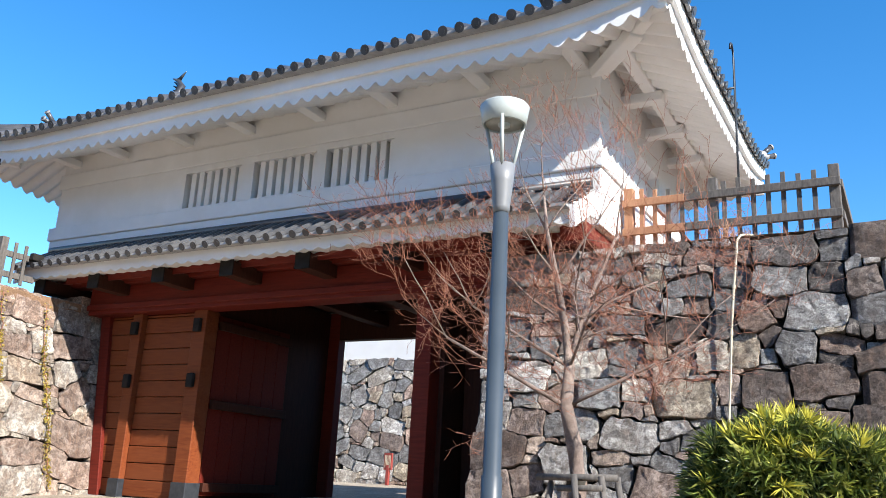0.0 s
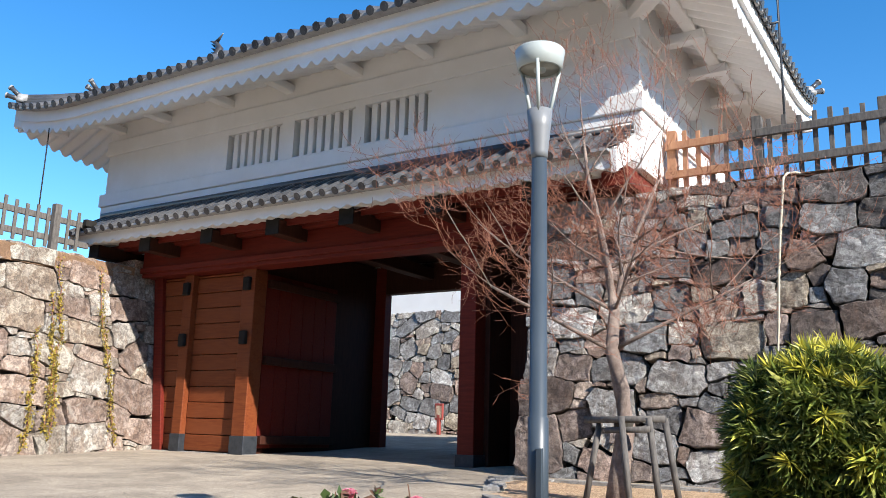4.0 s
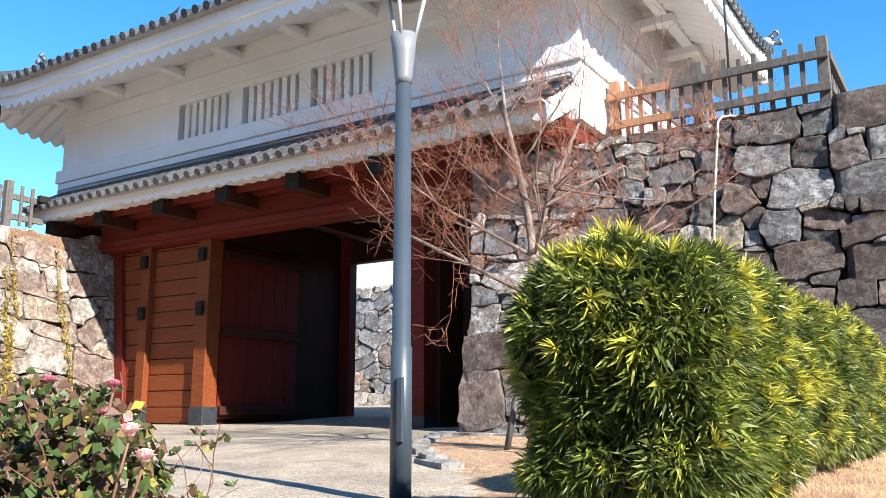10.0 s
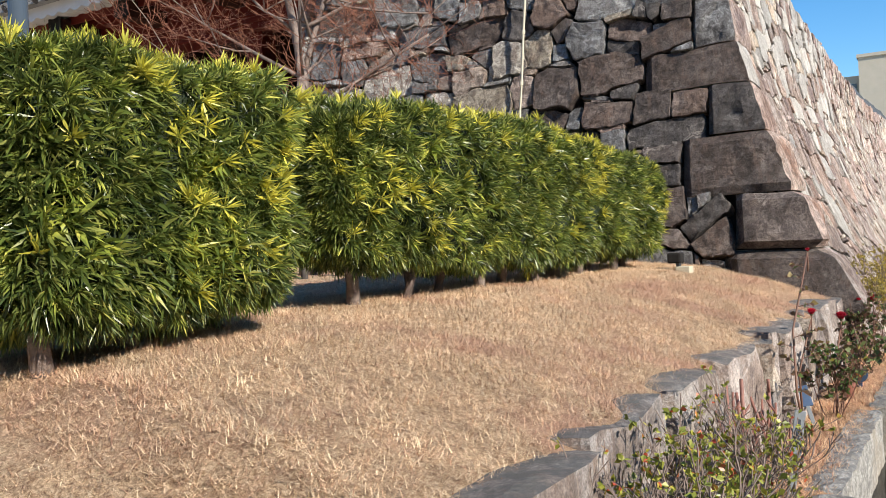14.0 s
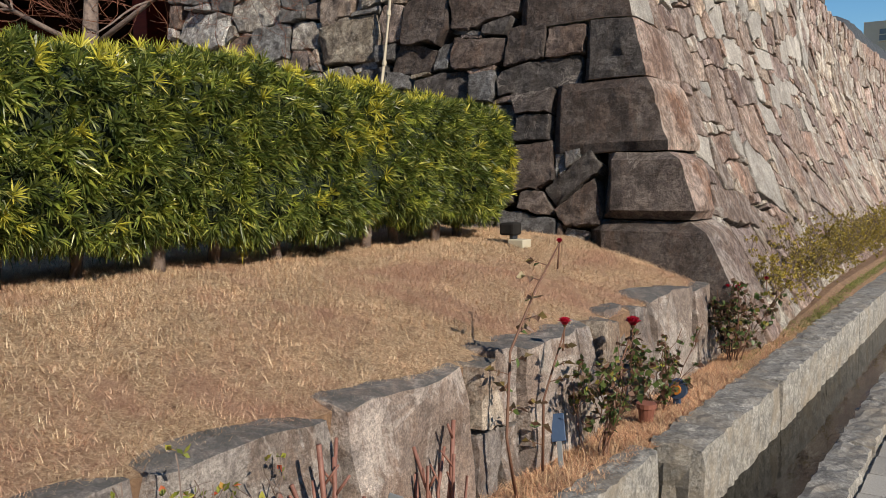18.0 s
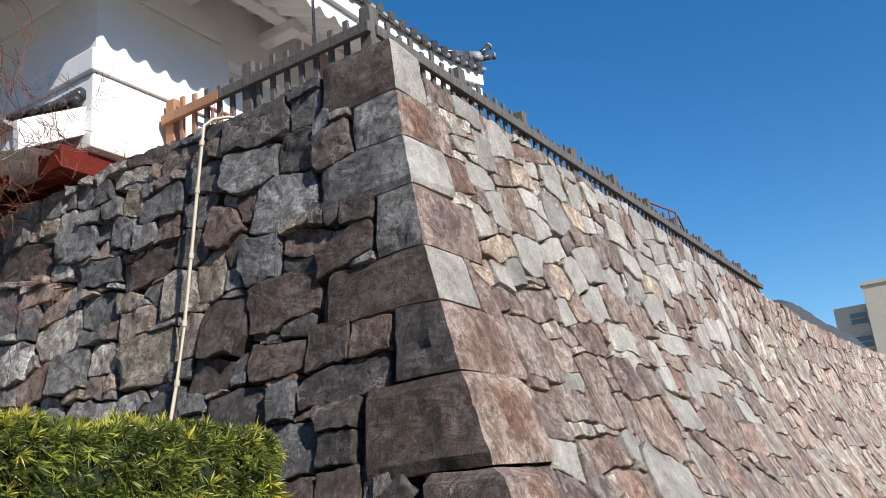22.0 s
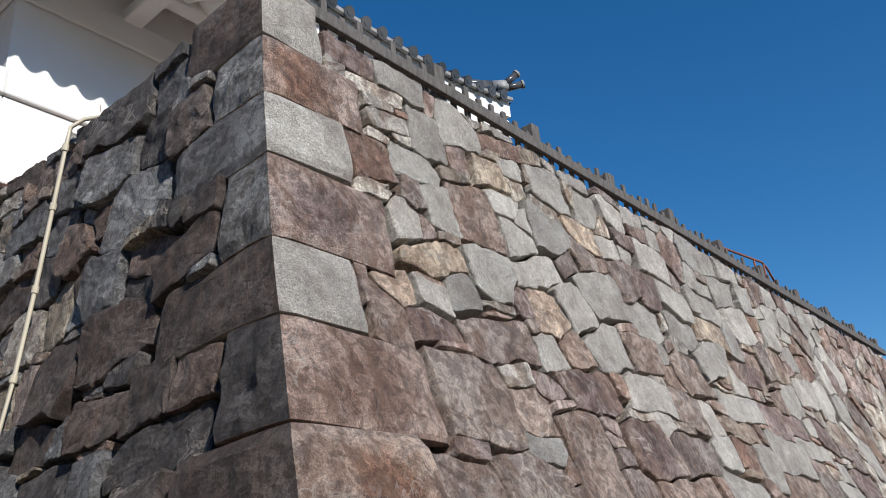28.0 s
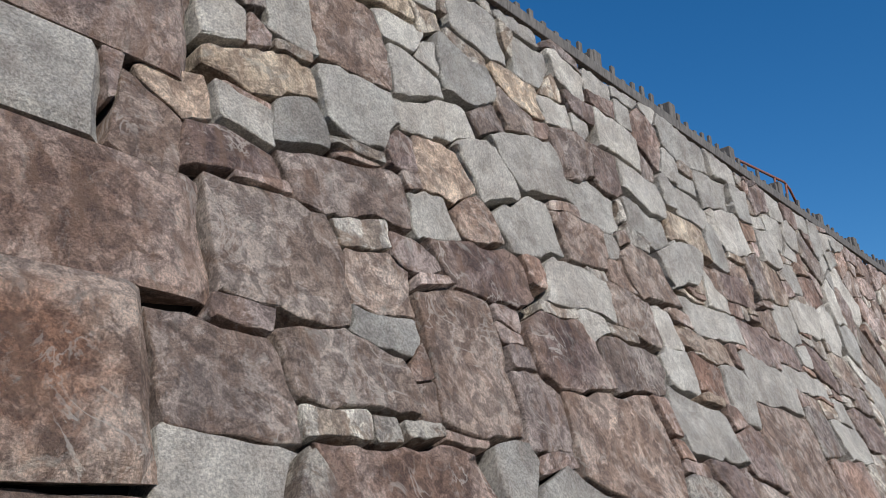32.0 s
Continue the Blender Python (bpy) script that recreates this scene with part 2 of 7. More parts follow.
# brown and dark front stone: weathering, with grazing shade also put into the colour
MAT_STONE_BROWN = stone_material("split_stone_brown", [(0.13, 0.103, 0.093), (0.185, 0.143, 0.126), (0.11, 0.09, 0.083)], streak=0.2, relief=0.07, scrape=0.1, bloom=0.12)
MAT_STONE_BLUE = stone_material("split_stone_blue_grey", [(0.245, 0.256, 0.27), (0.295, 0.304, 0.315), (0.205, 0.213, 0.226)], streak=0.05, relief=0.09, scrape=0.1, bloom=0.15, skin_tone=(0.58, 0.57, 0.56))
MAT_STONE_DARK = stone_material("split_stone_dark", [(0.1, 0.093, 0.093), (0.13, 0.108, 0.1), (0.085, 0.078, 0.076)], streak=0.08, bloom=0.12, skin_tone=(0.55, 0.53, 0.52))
LEFT = [(0.368, 0.328, 0.276), (0.287, 0.23, 0.201), (0.391, 0.374, 0.333), (0.322, 0.265, 0.23), (0.356, 0.345, 0.322)]
MAT_STONE_L = stone_material("squared_tan_stone", LEFT, streak=0.35, dark=0.3, scrape=0.15)
MAT_STONE_LJ = stone_material("squared_tan_stone_far", LEFT, joined=True, streak=0.35, dark=0.3, scrape=0.15)
MAT_JOINT = grain_material("joint_earth", (0.02, 0.017, 0.015), (0.045, 0.038, 0.032), 14.0, 0.95)
MAT_PLASTER = grain_material("white_plaster", (0.76, 0.76, 0.75), (0.82, 0.82, 0.81), 2.5, 0.75, 0.12, 0.004, stain=(0.7, 0.69, 0.66))
MAT_TILE = grain_material("roof_tile", (0.026, 0.028, 0.033), (0.06, 0.063, 0.07), 9.0, 0.32, 0.15, 0.004, stain=(0.1, 0.1, 0.102))
MAT_WOOD_RED = grain_material("red_brown_timber", (0.09, 0.01, 0.006), (0.155, 0.019, 0.01), 9.0, 0.6, 0.25, 0.004, stretch=(0.25, 3, 3))
MAT_WOOD_OLD = grain_material("weathered_timber", (0.055, 0.05, 0.046), (0.15, 0.137, 0.124), 14.0, 0.85, 0.3, 0.004, stretch=(2, 2, 0.5))
def turf_material():
    m, nt, bs = material("dry_turf")
    v = world_coords(nt)
    col = ramp(nt, noise_tex(nt, v, 42.0, 9.0, 0.82, 1.5), [(0.36, (0.15, 0.078, 0.045)), (0.48, (0.52, 0.34, 0.205)), (0.6, (0.88, 0.68, 0.46))])
    col = mix(nt, 1.0, col, ramp(nt, noise_tex(nt, v, 9.0, 6.0, 0.7, 0.6), [(0.35, (0.72, 0.7, 0.68)), (0.65, (1.15, 1.15, 1.12))]), "MULTIPLY")
    col = mix(nt, ramp(nt, noise_tex(nt, v, 1.1, 6.0, 0.7, 0.6), [(0.5, (0, 0, 0)), (0.64, (0.6,) * 3)]), col, (0.48, 0.26, 0.18))
    nt.links.new(col, bs.inputs["Base Color"])
    bs.inputs["Roughness"].default_value = 0.95
    bump(nt, bs, noise_tex(nt, v, 60.0, 8.0, 0.8, 1.0), 1.0, 0.04)
    return m


MAT_GRASS = turf_material()
def aggregate_material():
    """Exposed aggregate: pebbles in pale mortar, worn and stained in patches."""
    m, nt, bs = material("exposed_aggregate")
    v = world_coords(nt)
    vo = nt.nodes.new("ShaderNodeTexVoronoi")
    vo.inputs["Scale"].default_value = 70.0
    nt.links.new(v, vo.inputs["Vector"])
    col = ramp(nt, vo.outputs["Distance"], [(0.1, (0.32, 0.268, 0.21)), (0.45, (0.44, 0.38, 0.3)), (0.75, (0.2, 0.168, 0.136))])
    col = mix(nt, 1.0, col, ramp(nt, noise_tex(nt, v, 30.0, 6.0, 0.75), [(0.35, (0.7, 0.69, 0.67)), (0.65, (1.28, 1.27, 1.25))]), "MULTIPLY")
    col = mix(nt, 1.0, col, ramp(nt, noise_tex(nt, v, 1.3, 7.0, 0.7, 0.5), [(0.38, (0.74, 0.73, 0.72)), (0.62, (1.16, 1.15, 1.13))]), "MULTIPLY")
    nt.links.new(col, bs.inputs["Base Color"])
    bs.inputs["Roughness"].default_value = 0.88
    bump(nt, bs, vo.outputs["Distance"], 0.8, -0.006)
    return m


MAT_PAVE = aggregate_material()
MAT_GRANITE = grain_material("granite", (0.14, 0.138, 0.13), (0.5, 0.48, 0.45), 38.0, 0.85, 0.9, 0.02, stain=(0.19, 0.18, 0.165), detail=9.0)
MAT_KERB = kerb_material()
MAT_POLE = grain_material("grey_blue_paint", (0.04, 0.055, 0.07), (0.052, 0.068, 0.085), 3.0, 0.4, 0.05, 0.002)
MAT_BARK = grain_material("bark", (0.16, 0.118, 0.1), (0.36, 0.285, 0.24), 24.0, 0.9, 0.8, 0.02, stain=(0.16, 0.115, 0.095))

MAT_SOIL = grain_material("bed_soil_litter", (0.13, 0.075, 0.045), (0.4, 0.25, 0.15), 30.0, 0.95, 0.8, 0.03, stain=(0.2, 0.12, 0.07))
MAT_MUD = grain_material("canal_bed", (0.025, 0.022, 0.018), (0.05, 0.045, 0.035), 12.0, 0.9)


def water_material():
    m, nt, bs = material("canal_water")
    bs.inputs["Base Color"].default_value = (0.008, 0.008, 0.006, 1)
    bs.inputs["Roughness"].default_value = 0.06
    bs.inputs["IOR"].default_value = 1.25
    bump(nt, bs, noise_tex(nt, world_coords(nt, (1, 0.4, 1)), 14.0, 2.0), 0.12, 0.01)
    return m


MAT_WATER = water_material()

# red timber under the floor and in the passage, shade put into its colour
MAT_WOOD_SHADED = grain_material("shaded_red_timber", (0.035, 0.01, 0.006), (0.06, 0.02, 0.011), 9.0, 0.65, 0.25, 0.004, stretch=(3, 3, 0.3))
MAT_WOOD_ORANGE = grain_material("orange_brown_timber", (0.12, 0.026, 0.009), (0.21, 0.058, 0.018), 7.0, 0.55, 0.25, 0.004, stain=(0.18, 0.05, 0.018), stretch=(0.35, 2.5, 4))
for _m in (MAT_WOOD_RED, MAT_WOOD_SHADED, MAT_WOOD_ORANGE):
    _m.node_tree.nodes["Principled BSDF"].inputs["Specular IOR Level"].default_value = 0.2
# near-black for metal parts, beam ends and the unlit depth of the windows
MAT_DARK = grain_material("matt_black", (0.014, 0.013, 0.012), (0.03, 0.028, 0.026), 5.0, 0.8)
MAT_DARK.node_tree.nodes["Principled BSDF"].inputs["Specular IOR Level"].default_value = 0.1
MAT_IRON = grain_material("dark_metal", (0.03, 0.036, 0.045), (0.06, 0.068, 0.08), 9.0, 0.5, 0.1, 0.003, metallic=0.5)
# pale end tiles; on the eave strips it paints the tiles' lit faces
MAT_TILE_PALE = grain_material("pale_tile", (0.2, 0.2, 0.2), (0.32, 0.32, 0.31), 9.0, 0.5, 0.15, 0.004)
MAT_WOOD_FRESH = grain_material("fresh_timber", (0.3, 0.14, 0.07), (0.42, 0.22, 0.12), 12.0, 0.7, 0.25, 0.004, stretch=(2, 2, 0.5))

MAT_POLE_GREY = grain_material("grey_paint", (0.17, 0.18, 0.19), (0.2, 0.21, 0.22), 3.0, 0.45, 0.05, 0.002)
MAT_LAMP_PALE = grain_material("pale_paint", (0.36, 0.4, 0.385), (0.41, 0.45, 0.43), 3.0, 0.35, 0.05, 0.002)
MAT_LAMP_GLASS = grain_material("frosted_lens", (0.28, 0.28, 0.24), (0.36, 0.35, 0.3), 6.0, 0.25, 0.05, 0.002)
MAT_RUST = grain_material("rust_red_paint", (0.16, 0.06, 0.04), (0.24, 0.09, 0.06), 20.0, 0.6, 0.2, 0.002)
MAT_CREAM = grain_material("cream_plastic", (0.46, 0.415, 0.31), (0.54, 0.49, 0.375), 6.0, 0.5, 0.05, 0.002)
MAT_SIGN_RED = grain_material("dark_red_board", (0.2, 0.03, 0.025), (0.28, 0.05, 0.04), 12.0, 0.6, 0.1, 0.002)

MAT_STONE_BED = stone_material("bed_wall_stone", [(0.34, 0.31, 0.29), (0.38, 0.335, 0.31), (0.31, 0.285, 0.275), (0.4, 0.345, 0.29)], streak=0.3, relief=0.035, weathered=0.9, mottle=0.6)


def paver_material(name, joined):
    m, nt, bs = material(name)
    rnd = nt.nodes.new("ShaderNodeNewGeometry").outputs["Random Per Island"] if joined else nt.nodes.new("ShaderNodeObjectInfo").outputs["Random"]
    v = world_coords(nt)
    col = ramp(nt, rnd, [(0.0, (0.24, 0.228, 0.203)), (1.0, (0.36, 0.342, 0.305))])
    col = mix(nt, 1.0, col, ramp(nt, noise_tex(nt, v, 120.0, 3.0, 0.7), [(0.3, (0.7, 0.7, 0.7)), (0.7, (1.25, 1.25, 1.25))]), "MULTIPLY")
    col = mix(nt, ramp(nt, noise_tex(nt, v, 1.6, 5.0), [(0.5, (0, 0, 0)), (0.7, (0.5, 0.5, 0.5))]), col, (0.19, 0.18, 0.16))
    nt.links.new(col, bs.inputs["Base Color"])
    bs.inputs["Roughness"].default_value = 0.75
    bump(nt, bs, noise_tex(nt, v, 140.0, 3.0), 0.3, 0.003)
    return m


MAT_PAVER = paver_material("granite_paver", False)
MAT_PAVER_FAR = paver_material("granite_paver_far", True)


def leaf_material(name, stops, rough=0.42, sheen=0.25, patch=None, whorl=0.0):
    """Leaves: a colour for each leaf, thin enough to let some light through."""
    m, nt, bs = material(name)
    rnd = nt.nodes.new("ShaderNodeNewGeometry").outputs["Random Per Island"]
    col = ramp(nt, rnd, stops)
    v = world_coords(nt)
    col = mix(nt, 1.0, col, ramp(nt, noise_tex(nt, v, 3.0, 4.0), [(0.3, (0.7, 0.72, 0.7)), (0.7, (1.2, 1.2, 1.15))]), "MULTIPLY")
    if whorl:                                                # shoots of unlike age
        col = mix(nt, whorl, col, ramp(nt, noise_tex(nt, v, 8.0, 2.0), [(0.36, (0.5, 0.55, 0.55)), (0.5, (0.95, 0.95, 0.95)), (0.66, (1.9, 1.75, 1.3))]), "MULTIPLY")
    if patch:
        col = mix(nt, ramp(nt, noise_tex(nt, v, 1.1, 6.0, 0.7, 0.6), [(0.5, (0, 0, 0)), (0.64, (0.6,) * 3)]), col, patch)
    nt.links.new(col, bs.inputs["Base Color"])
    bs.inputs["Roughness"].default_value = rough
    tr = nt.nodes.new("ShaderNodeBsdfTranslucent")
    nt.links.new(col, tr.inputs["Color"])
    ms = nt.nodes.new("ShaderNodeMixShader")
    ms.inputs[0].default_value = sheen
    nt.links.new(bs.outputs[0], ms.inputs[1])
    nt.links.new(tr.outputs[0], ms.inputs[2])
    nt.links.new(ms.outputs[0], nt.nodes["Material Output"].inputs["Surface"])
    return m


MAT_HEDGE = leaf_material("yew_plum_leaf", [(0.0, (0.05, 0.078, 0.019)), (0.5, (0.125, 0.165, 0.036)), (0.85, (0.235, 0.265, 0.06)), (1.0, (0.4, 0.39, 0.12))], 0.34, whorl=1.0)
MAT_HEDGE_YOUNG = leaf_material("young_yellow_leaf", [(0.0, (0.42, 0.4, 0.06)), (0.6, (0.66, 0.58, 0.08)), (1.0, (0.4, 0.4, 0.07))])
# near-black for the added hedge core, the inner shade put into its colour
MAT_HEDGE_CORE = grain_material("hedge_core_shade", (0.008, 0.016, 0.005), (0.02, 0.035, 0.01), 20.0, 0.9, 0.6, 0.03)
MAT_ROSE_LEAF = leaf_material("rose_leaf", [(0.0, (0.06, 0.1, 0.03)), (0.4, (0.11, 0.16, 0.045)), (0.6, (0.15, 0.08, 0.055)), (0.9, (0.18, 0.1, 0.065)), (1.0, (0.38, 0.36, 0.06))])
MAT_CANE = grain_material("cut_cane", (0.15, 0.06, 0.045), (0.27, 0.125, 0.09), 40.0, 0.6, 0.3, 0.003)
MAT_ROSE_STEM = grain_material("rose_stem", (0.12, 0.05, 0.035), (0.17, 0.09, 0.05), 30.0, 0.6, 0.2, 0.003)
MAT_PETAL_PINK = leaf_material("pink_petal", [(0.0, (0.82, 0.36, 0.4)), (0.5, (0.86, 0.55, 0.55)), (1.0, (0.9, 0.76, 0.7))], 0.5)
MAT_PETAL_DEEP = leaf_material("deep_pink_petal", [(0.0, (0.8, 0.14, 0.26)), (1.0, (0.86, 0.4, 0.48))], 0.5)
MAT_PETAL_RED = leaf_material("red_petal", [(0.0, (0.5, 0.01, 0.03)), (1.0, (0.65, 0.03, 0.08))], 0.5)
MAT_AZALEA = leaf_material("azalea_leaf", [(0.0, (0.12, 0.15, 0.03)), (0.5, (0.28, 0.3, 0.05)), (0.85, (0.4, 0.36, 0.06)), (0.93, (0.5, 0.13, 0.05)), (1.0, (0.45, 0.06, 0.04))])
MAT_VERGE = leaf_material("verge_grass", [(0.0, (0.1, 0.13, 0.03)), (0.6, (0.24, 0.27, 0.06)), (1.0, (0.5, 0.4, 0.2))], 0.6)
MAT_AUTUMN = leaf_material("yellowing_leaf", [(0.0, (0.26, 0.2, 0.05)), (0.6, (0.48, 0.36, 0.06)), (1.0, (0.28, 0.24, 0.07))])
MAT_TWIG = grain_material("grey_twig", (0.12, 0.085, 0.07), (0.22, 0.17, 0.14), 30.0, 0.85, 0.2, 0.003)
MAT_TWIG_RED = grain_material("red_twig", (0.18, 0.066, 0.042), (0.36, 0.155, 0.09), 25.0, 0.8, 0.2, 0.003)
MAT_STRAW = leaf_material("dry_grass_blade", [(0.0, (0.24, 0.115, 0.065)), (0.22, (0.58, 0.37, 0.23)), (0.7, (0.92, 0.74, 0.52)), (1.0, (0.5, 0.27, 0.17))], 0.8, 0.15, patch=(0.5, 0.27, 0.19))
MAT_LITTER = leaf_material("dry_litter", [(0.0, (0.3, 0.13, 0.08)), (0.35, (0.6, 0.34, 0.2)), (0.75, (0.84, 0.6, 0.38)), (1.0, (0.42, 0.17, 0.11))], 0.8, 0.15)
MAT_BLUE = grain_material("blue_plastic", (0.03, 0.06, 0.12), (0.05, 0.09, 0.16), 6.0, 0.5)
MAT_ORANGE = grain_material("orange_plastic", (0.6, 0.2, 0.03), (0.65, 0.25, 0.04), 6.0, 0.5)
MAT_TAG = grain_material("grey_label", (0.14, 0.155, 0.16), (0.2, 0.215, 0.22), 6.0, 0.4)
MAT_CONCRETE_FAR = grain_material("beige_render", (0.42, 0.38, 0.3), (0.48, 0.43, 0.35), 0.6, 0.85, 0.1, 0.01)
MAT_GLASS_FAR = grain_material("far_window_glass", (0.08, 0.1, 0.12), (0.13, 0.16, 0.19), 0.8, 0.2)
MAT_NET = grain_material("dark_sheet", (0.03, 0.034, 0.036), (0.07, 0.075, 0.078), 9.0, 0.7, 0.5, 0.03)

# ---- building tools ----
def mesh_object(name, bm, mat, parent=None, label="", smooth=False):
    me = bpy.data.meshes.new(name)
    bm.to_mesh(me)
    bm.free()
    for q in (mat if isinstance(mat, (list, tuple)) else [mat]):
        me.materials.append(q)
    if smooth:
        for p in me.polygons:
            p.use_smooth = True
    ob = new(name, me)
    if parent:
        ob.parent = parent
    if label:
        ob["label"] = label
    return ob


part = mesh_object


def thing(name, label, category, group="", kind="", at=(0, 0, 0)):
    ob = new(name)
    ob.location = at
    return tagged(ob, label, category, group, kind)


def add_box(bm, x0, x1, y0, y1, z0, z1, bevel=0.0):
    r = bmesh.ops.create_cube(bm, size=1.0)
    for v in r["verts"]:
        v.co = Vector(((x0 + x1) / 2 + v.co.x * (x1 - x0), (y0 + y1) / 2 + v.co.y * (y1 - y0), (z0 + z1) / 2 + v.co.z * (z1 - z0)))
    if bevel:
        es = list({e for v in r["verts"] for e in v.link_edges})
        bmesh.ops.bevel(bm, geom=es, offset=bevel, segments=2, affect="EDGES", profile=0.5)


def box_mesh(x0, x1, y0, y1, z0, z1, bevel=0.0):
    bm = bmesh.new()
    add_box(bm, x0, x1, y0, y1, z0, z1, bevel)
    return bm


def add_tube(bm, pts, radii, n=8, cap=True):
    """A tube along pts with a radius at each."""
    rings = []
    pts = [Vector(p) for p in pts]
    for i, p in enumerate(pts):
        d = (pts[min(i + 1, len(pts) - 1)] - pts[max(i - 1, 0)]).normalized()
        a = d.orthogonal().normalized() if abs(d.z) > 0.99 else d.cross(Vector((0, 0, 1))).normalized()
        b = d.cross(a)
        r = radii[i] if isinstance(radii, (list, tuple)) else radii
        rings.append([bm.verts.new(p + (a * math.cos(2 * math.pi * k / n) + b * math.sin(2 * math.pi * k / n)) * r) for k in range(n)])
    for r0, r1 in zip(rings, rings[1:]):
        for k in range(n):
            bm.faces.new((r0[k], r0[(k + 1) % n], r1[(k + 1) % n], r1[k]))
    if cap:
        bm.faces.new(rings[0][::-1])
        bm.faces.new(rings[-1])


def tube_mesh(pts, radii, n=8):
    bm = bmesh.new()
    add_tube(bm, pts, radii, n)
    return bm


# ---- stone walls ----
def batter(z):
    """How far the side wall's face stands out of its line at a height; the front wall's stands out by 0.47 of it."""
    return float(np.interp(z, [0.0, 0.5, 1.1, 1.86, 2.29, 3.23, 4.2, 5.1], [1.35, 1.08, 0.75, 0.43, 0.28, 0.0, -0.16, -0.23]))


def clip_poly(poly, nx, ny, c):
    """The part of a convex polygon in which nx * x + ny * y <= c."""
    out = []
    for i, p in enumerate(poly):
        q = poly[(i + 1) % len(poly)]
        a, b = nx * p[0] + ny * p[1] - c, nx * q[0] + ny * q[1] - c
        if a <= 0:
            out.append(p)
        if (a < 0) != (b < 0) and a != b:
            t = a / (a - b)
            out.append((p[0] + t * (q[0] - p[0]), p[1] + t * (q[1] - p[1])))
    return out


def gaps(box, boxes):
    """How far apart a tilted stone lies from others along the axis that parts them best, with that axis. A stone: u, z, half width, half height, tilt."""
    du, dz = boxes[:, 0] - box[0], boxes[:, 1] - box[1]
    best, bu, bz = np.full(len(boxes), -9.0), np.ones(len(boxes)), np.zeros(len(boxes))
    c0, s0, c1, s1 = math.cos(box[4]), math.sin(box[4]), np.cos(boxes[:, 4]), np.sin(boxes[:, 4])
    far = np.hypot(du, dz) + 1e-6
    for nu, nz in ((c0, s0), (-s0, c0), (c1, s1), (-s1, c1), (du / far, dz / far)):
        away = du * nu + dz * nz
        e0 = reach(box[2], box[3], c0, s0, nu, nz)
        e1 = reach(boxes[:, 2], boxes[:, 3], c1, s1, nu, nz)
        g = np.abs(away) - e0 - e1
        turn = np.where(away < 0, -1.0, 1.0)
        take = g > best
        best, bu, bz = np.where(take, g, best), np.where(take, nu * turn, bu), np.where(take, nz * turn, bz)
    return best, bu, bz


def reach(hw, hh, c, s_, nu, nz):
    """How far a stone with knocked-off corners reaches along an axis."""
    return (np.abs(hw * (c * nu + s_ * nz)) ** 1.35 + np.abs(hh * (c * nz - s_ * nu)) ** 1.35) ** (1 / 1.35)


def stone_sites(rng, u0, u1, z0, z1, size, fixed=(), rects=(), tries=5000):
    """Boxes for stones: the corner stones (-2), the known ones, then large, middling and small ones that still fit between."""
    arr = np.zeros((4000, 6))
    n = 0
    for a0, a1, b0, b1 in rects:
        a0, a1 = max(a0, u0 - 1.5), min(a1, u1 + 1.5)
        arr[n] = ((a0 + a1) / 2, (b0 + b1) / 2, (a1 - a0) / 2, (b1 - b0) / 2, 0, -2)
        n += 1
    for row in fixed:
        if not n or gaps(row, arr[:n])[0].min() > -0.07:
            arr[n] = row
            n += 1
    step = 0.03
    full = np.zeros((int((u1 - u0) / step) + 2, int((z1 - z0) / step) + 2), bool)
    gu, gz = np.meshgrid(u0 + step * np.arange(full.shape[0]), z0 + step * np.arange(full.shape[1]), indexing="ij")

    def fill(b):
        i0, i1 = max(0, int((b[0] - b[2] - b[3] - u0) / step)), max(0, int((b[0] + b[2] + b[3] - u0) / step) + 2)
        k0, k1 = max(0, int((b[1] - b[2] - b[3] - z0) / step)), max(0, int((b[1] + b[2] + b[3] - z0) / step) + 2)
        du, dz = gu[i0:i1, k0:k1] - b[0], gz[i0:i1, k0:k1] - b[1]
        c, s_ = math.cos(b[4]), math.sin(b[4])
        full[i0:i1, k0:k1] |= (np.abs(du * c + dz * s_) < b[2]) & (np.abs(dz * c - du * s_) < b[3])
    for k in range(n):
        fill(arr[k])
    for lo, hi, share, slack in ((0.95, 1.5, 0.9, 0.05), (0.6, 0.95, 1.0, 0.05), (0.36, 0.55, 0.8, 0.03)):
        for _ in range(int(tries * share)):
            u, z = rng.uniform(u0, u1), rng.uniform(z0, z1)
            if full[int((u - u0) / step), int((z - z0) / step)]:
                continue
            r = size(u, z) * rng.uniform(lo, hi)
            q = 0.6 * r
            if full[max(0, int((u - q - u0) / step)):int((u + q - u0) / step) + 1, max(0, int((z - q / 2 - z0) / step)):int((z + q / 2 - z0) / step) + 1].any():
                continue
            flat = rng.uniform(0.75, 1.35)
            box = (u, z, r * 0.95 * flat, r * 0.72 / flat ** 0.6, rng.gauss(0, 0.28), -1)
            if n and gaps(box, arr[:n])[0].min() < -slack:
                continue
            if n >= 3000:
                break
            arr[n] = box
            fill(box)
            n += 1
    return arr[:n]


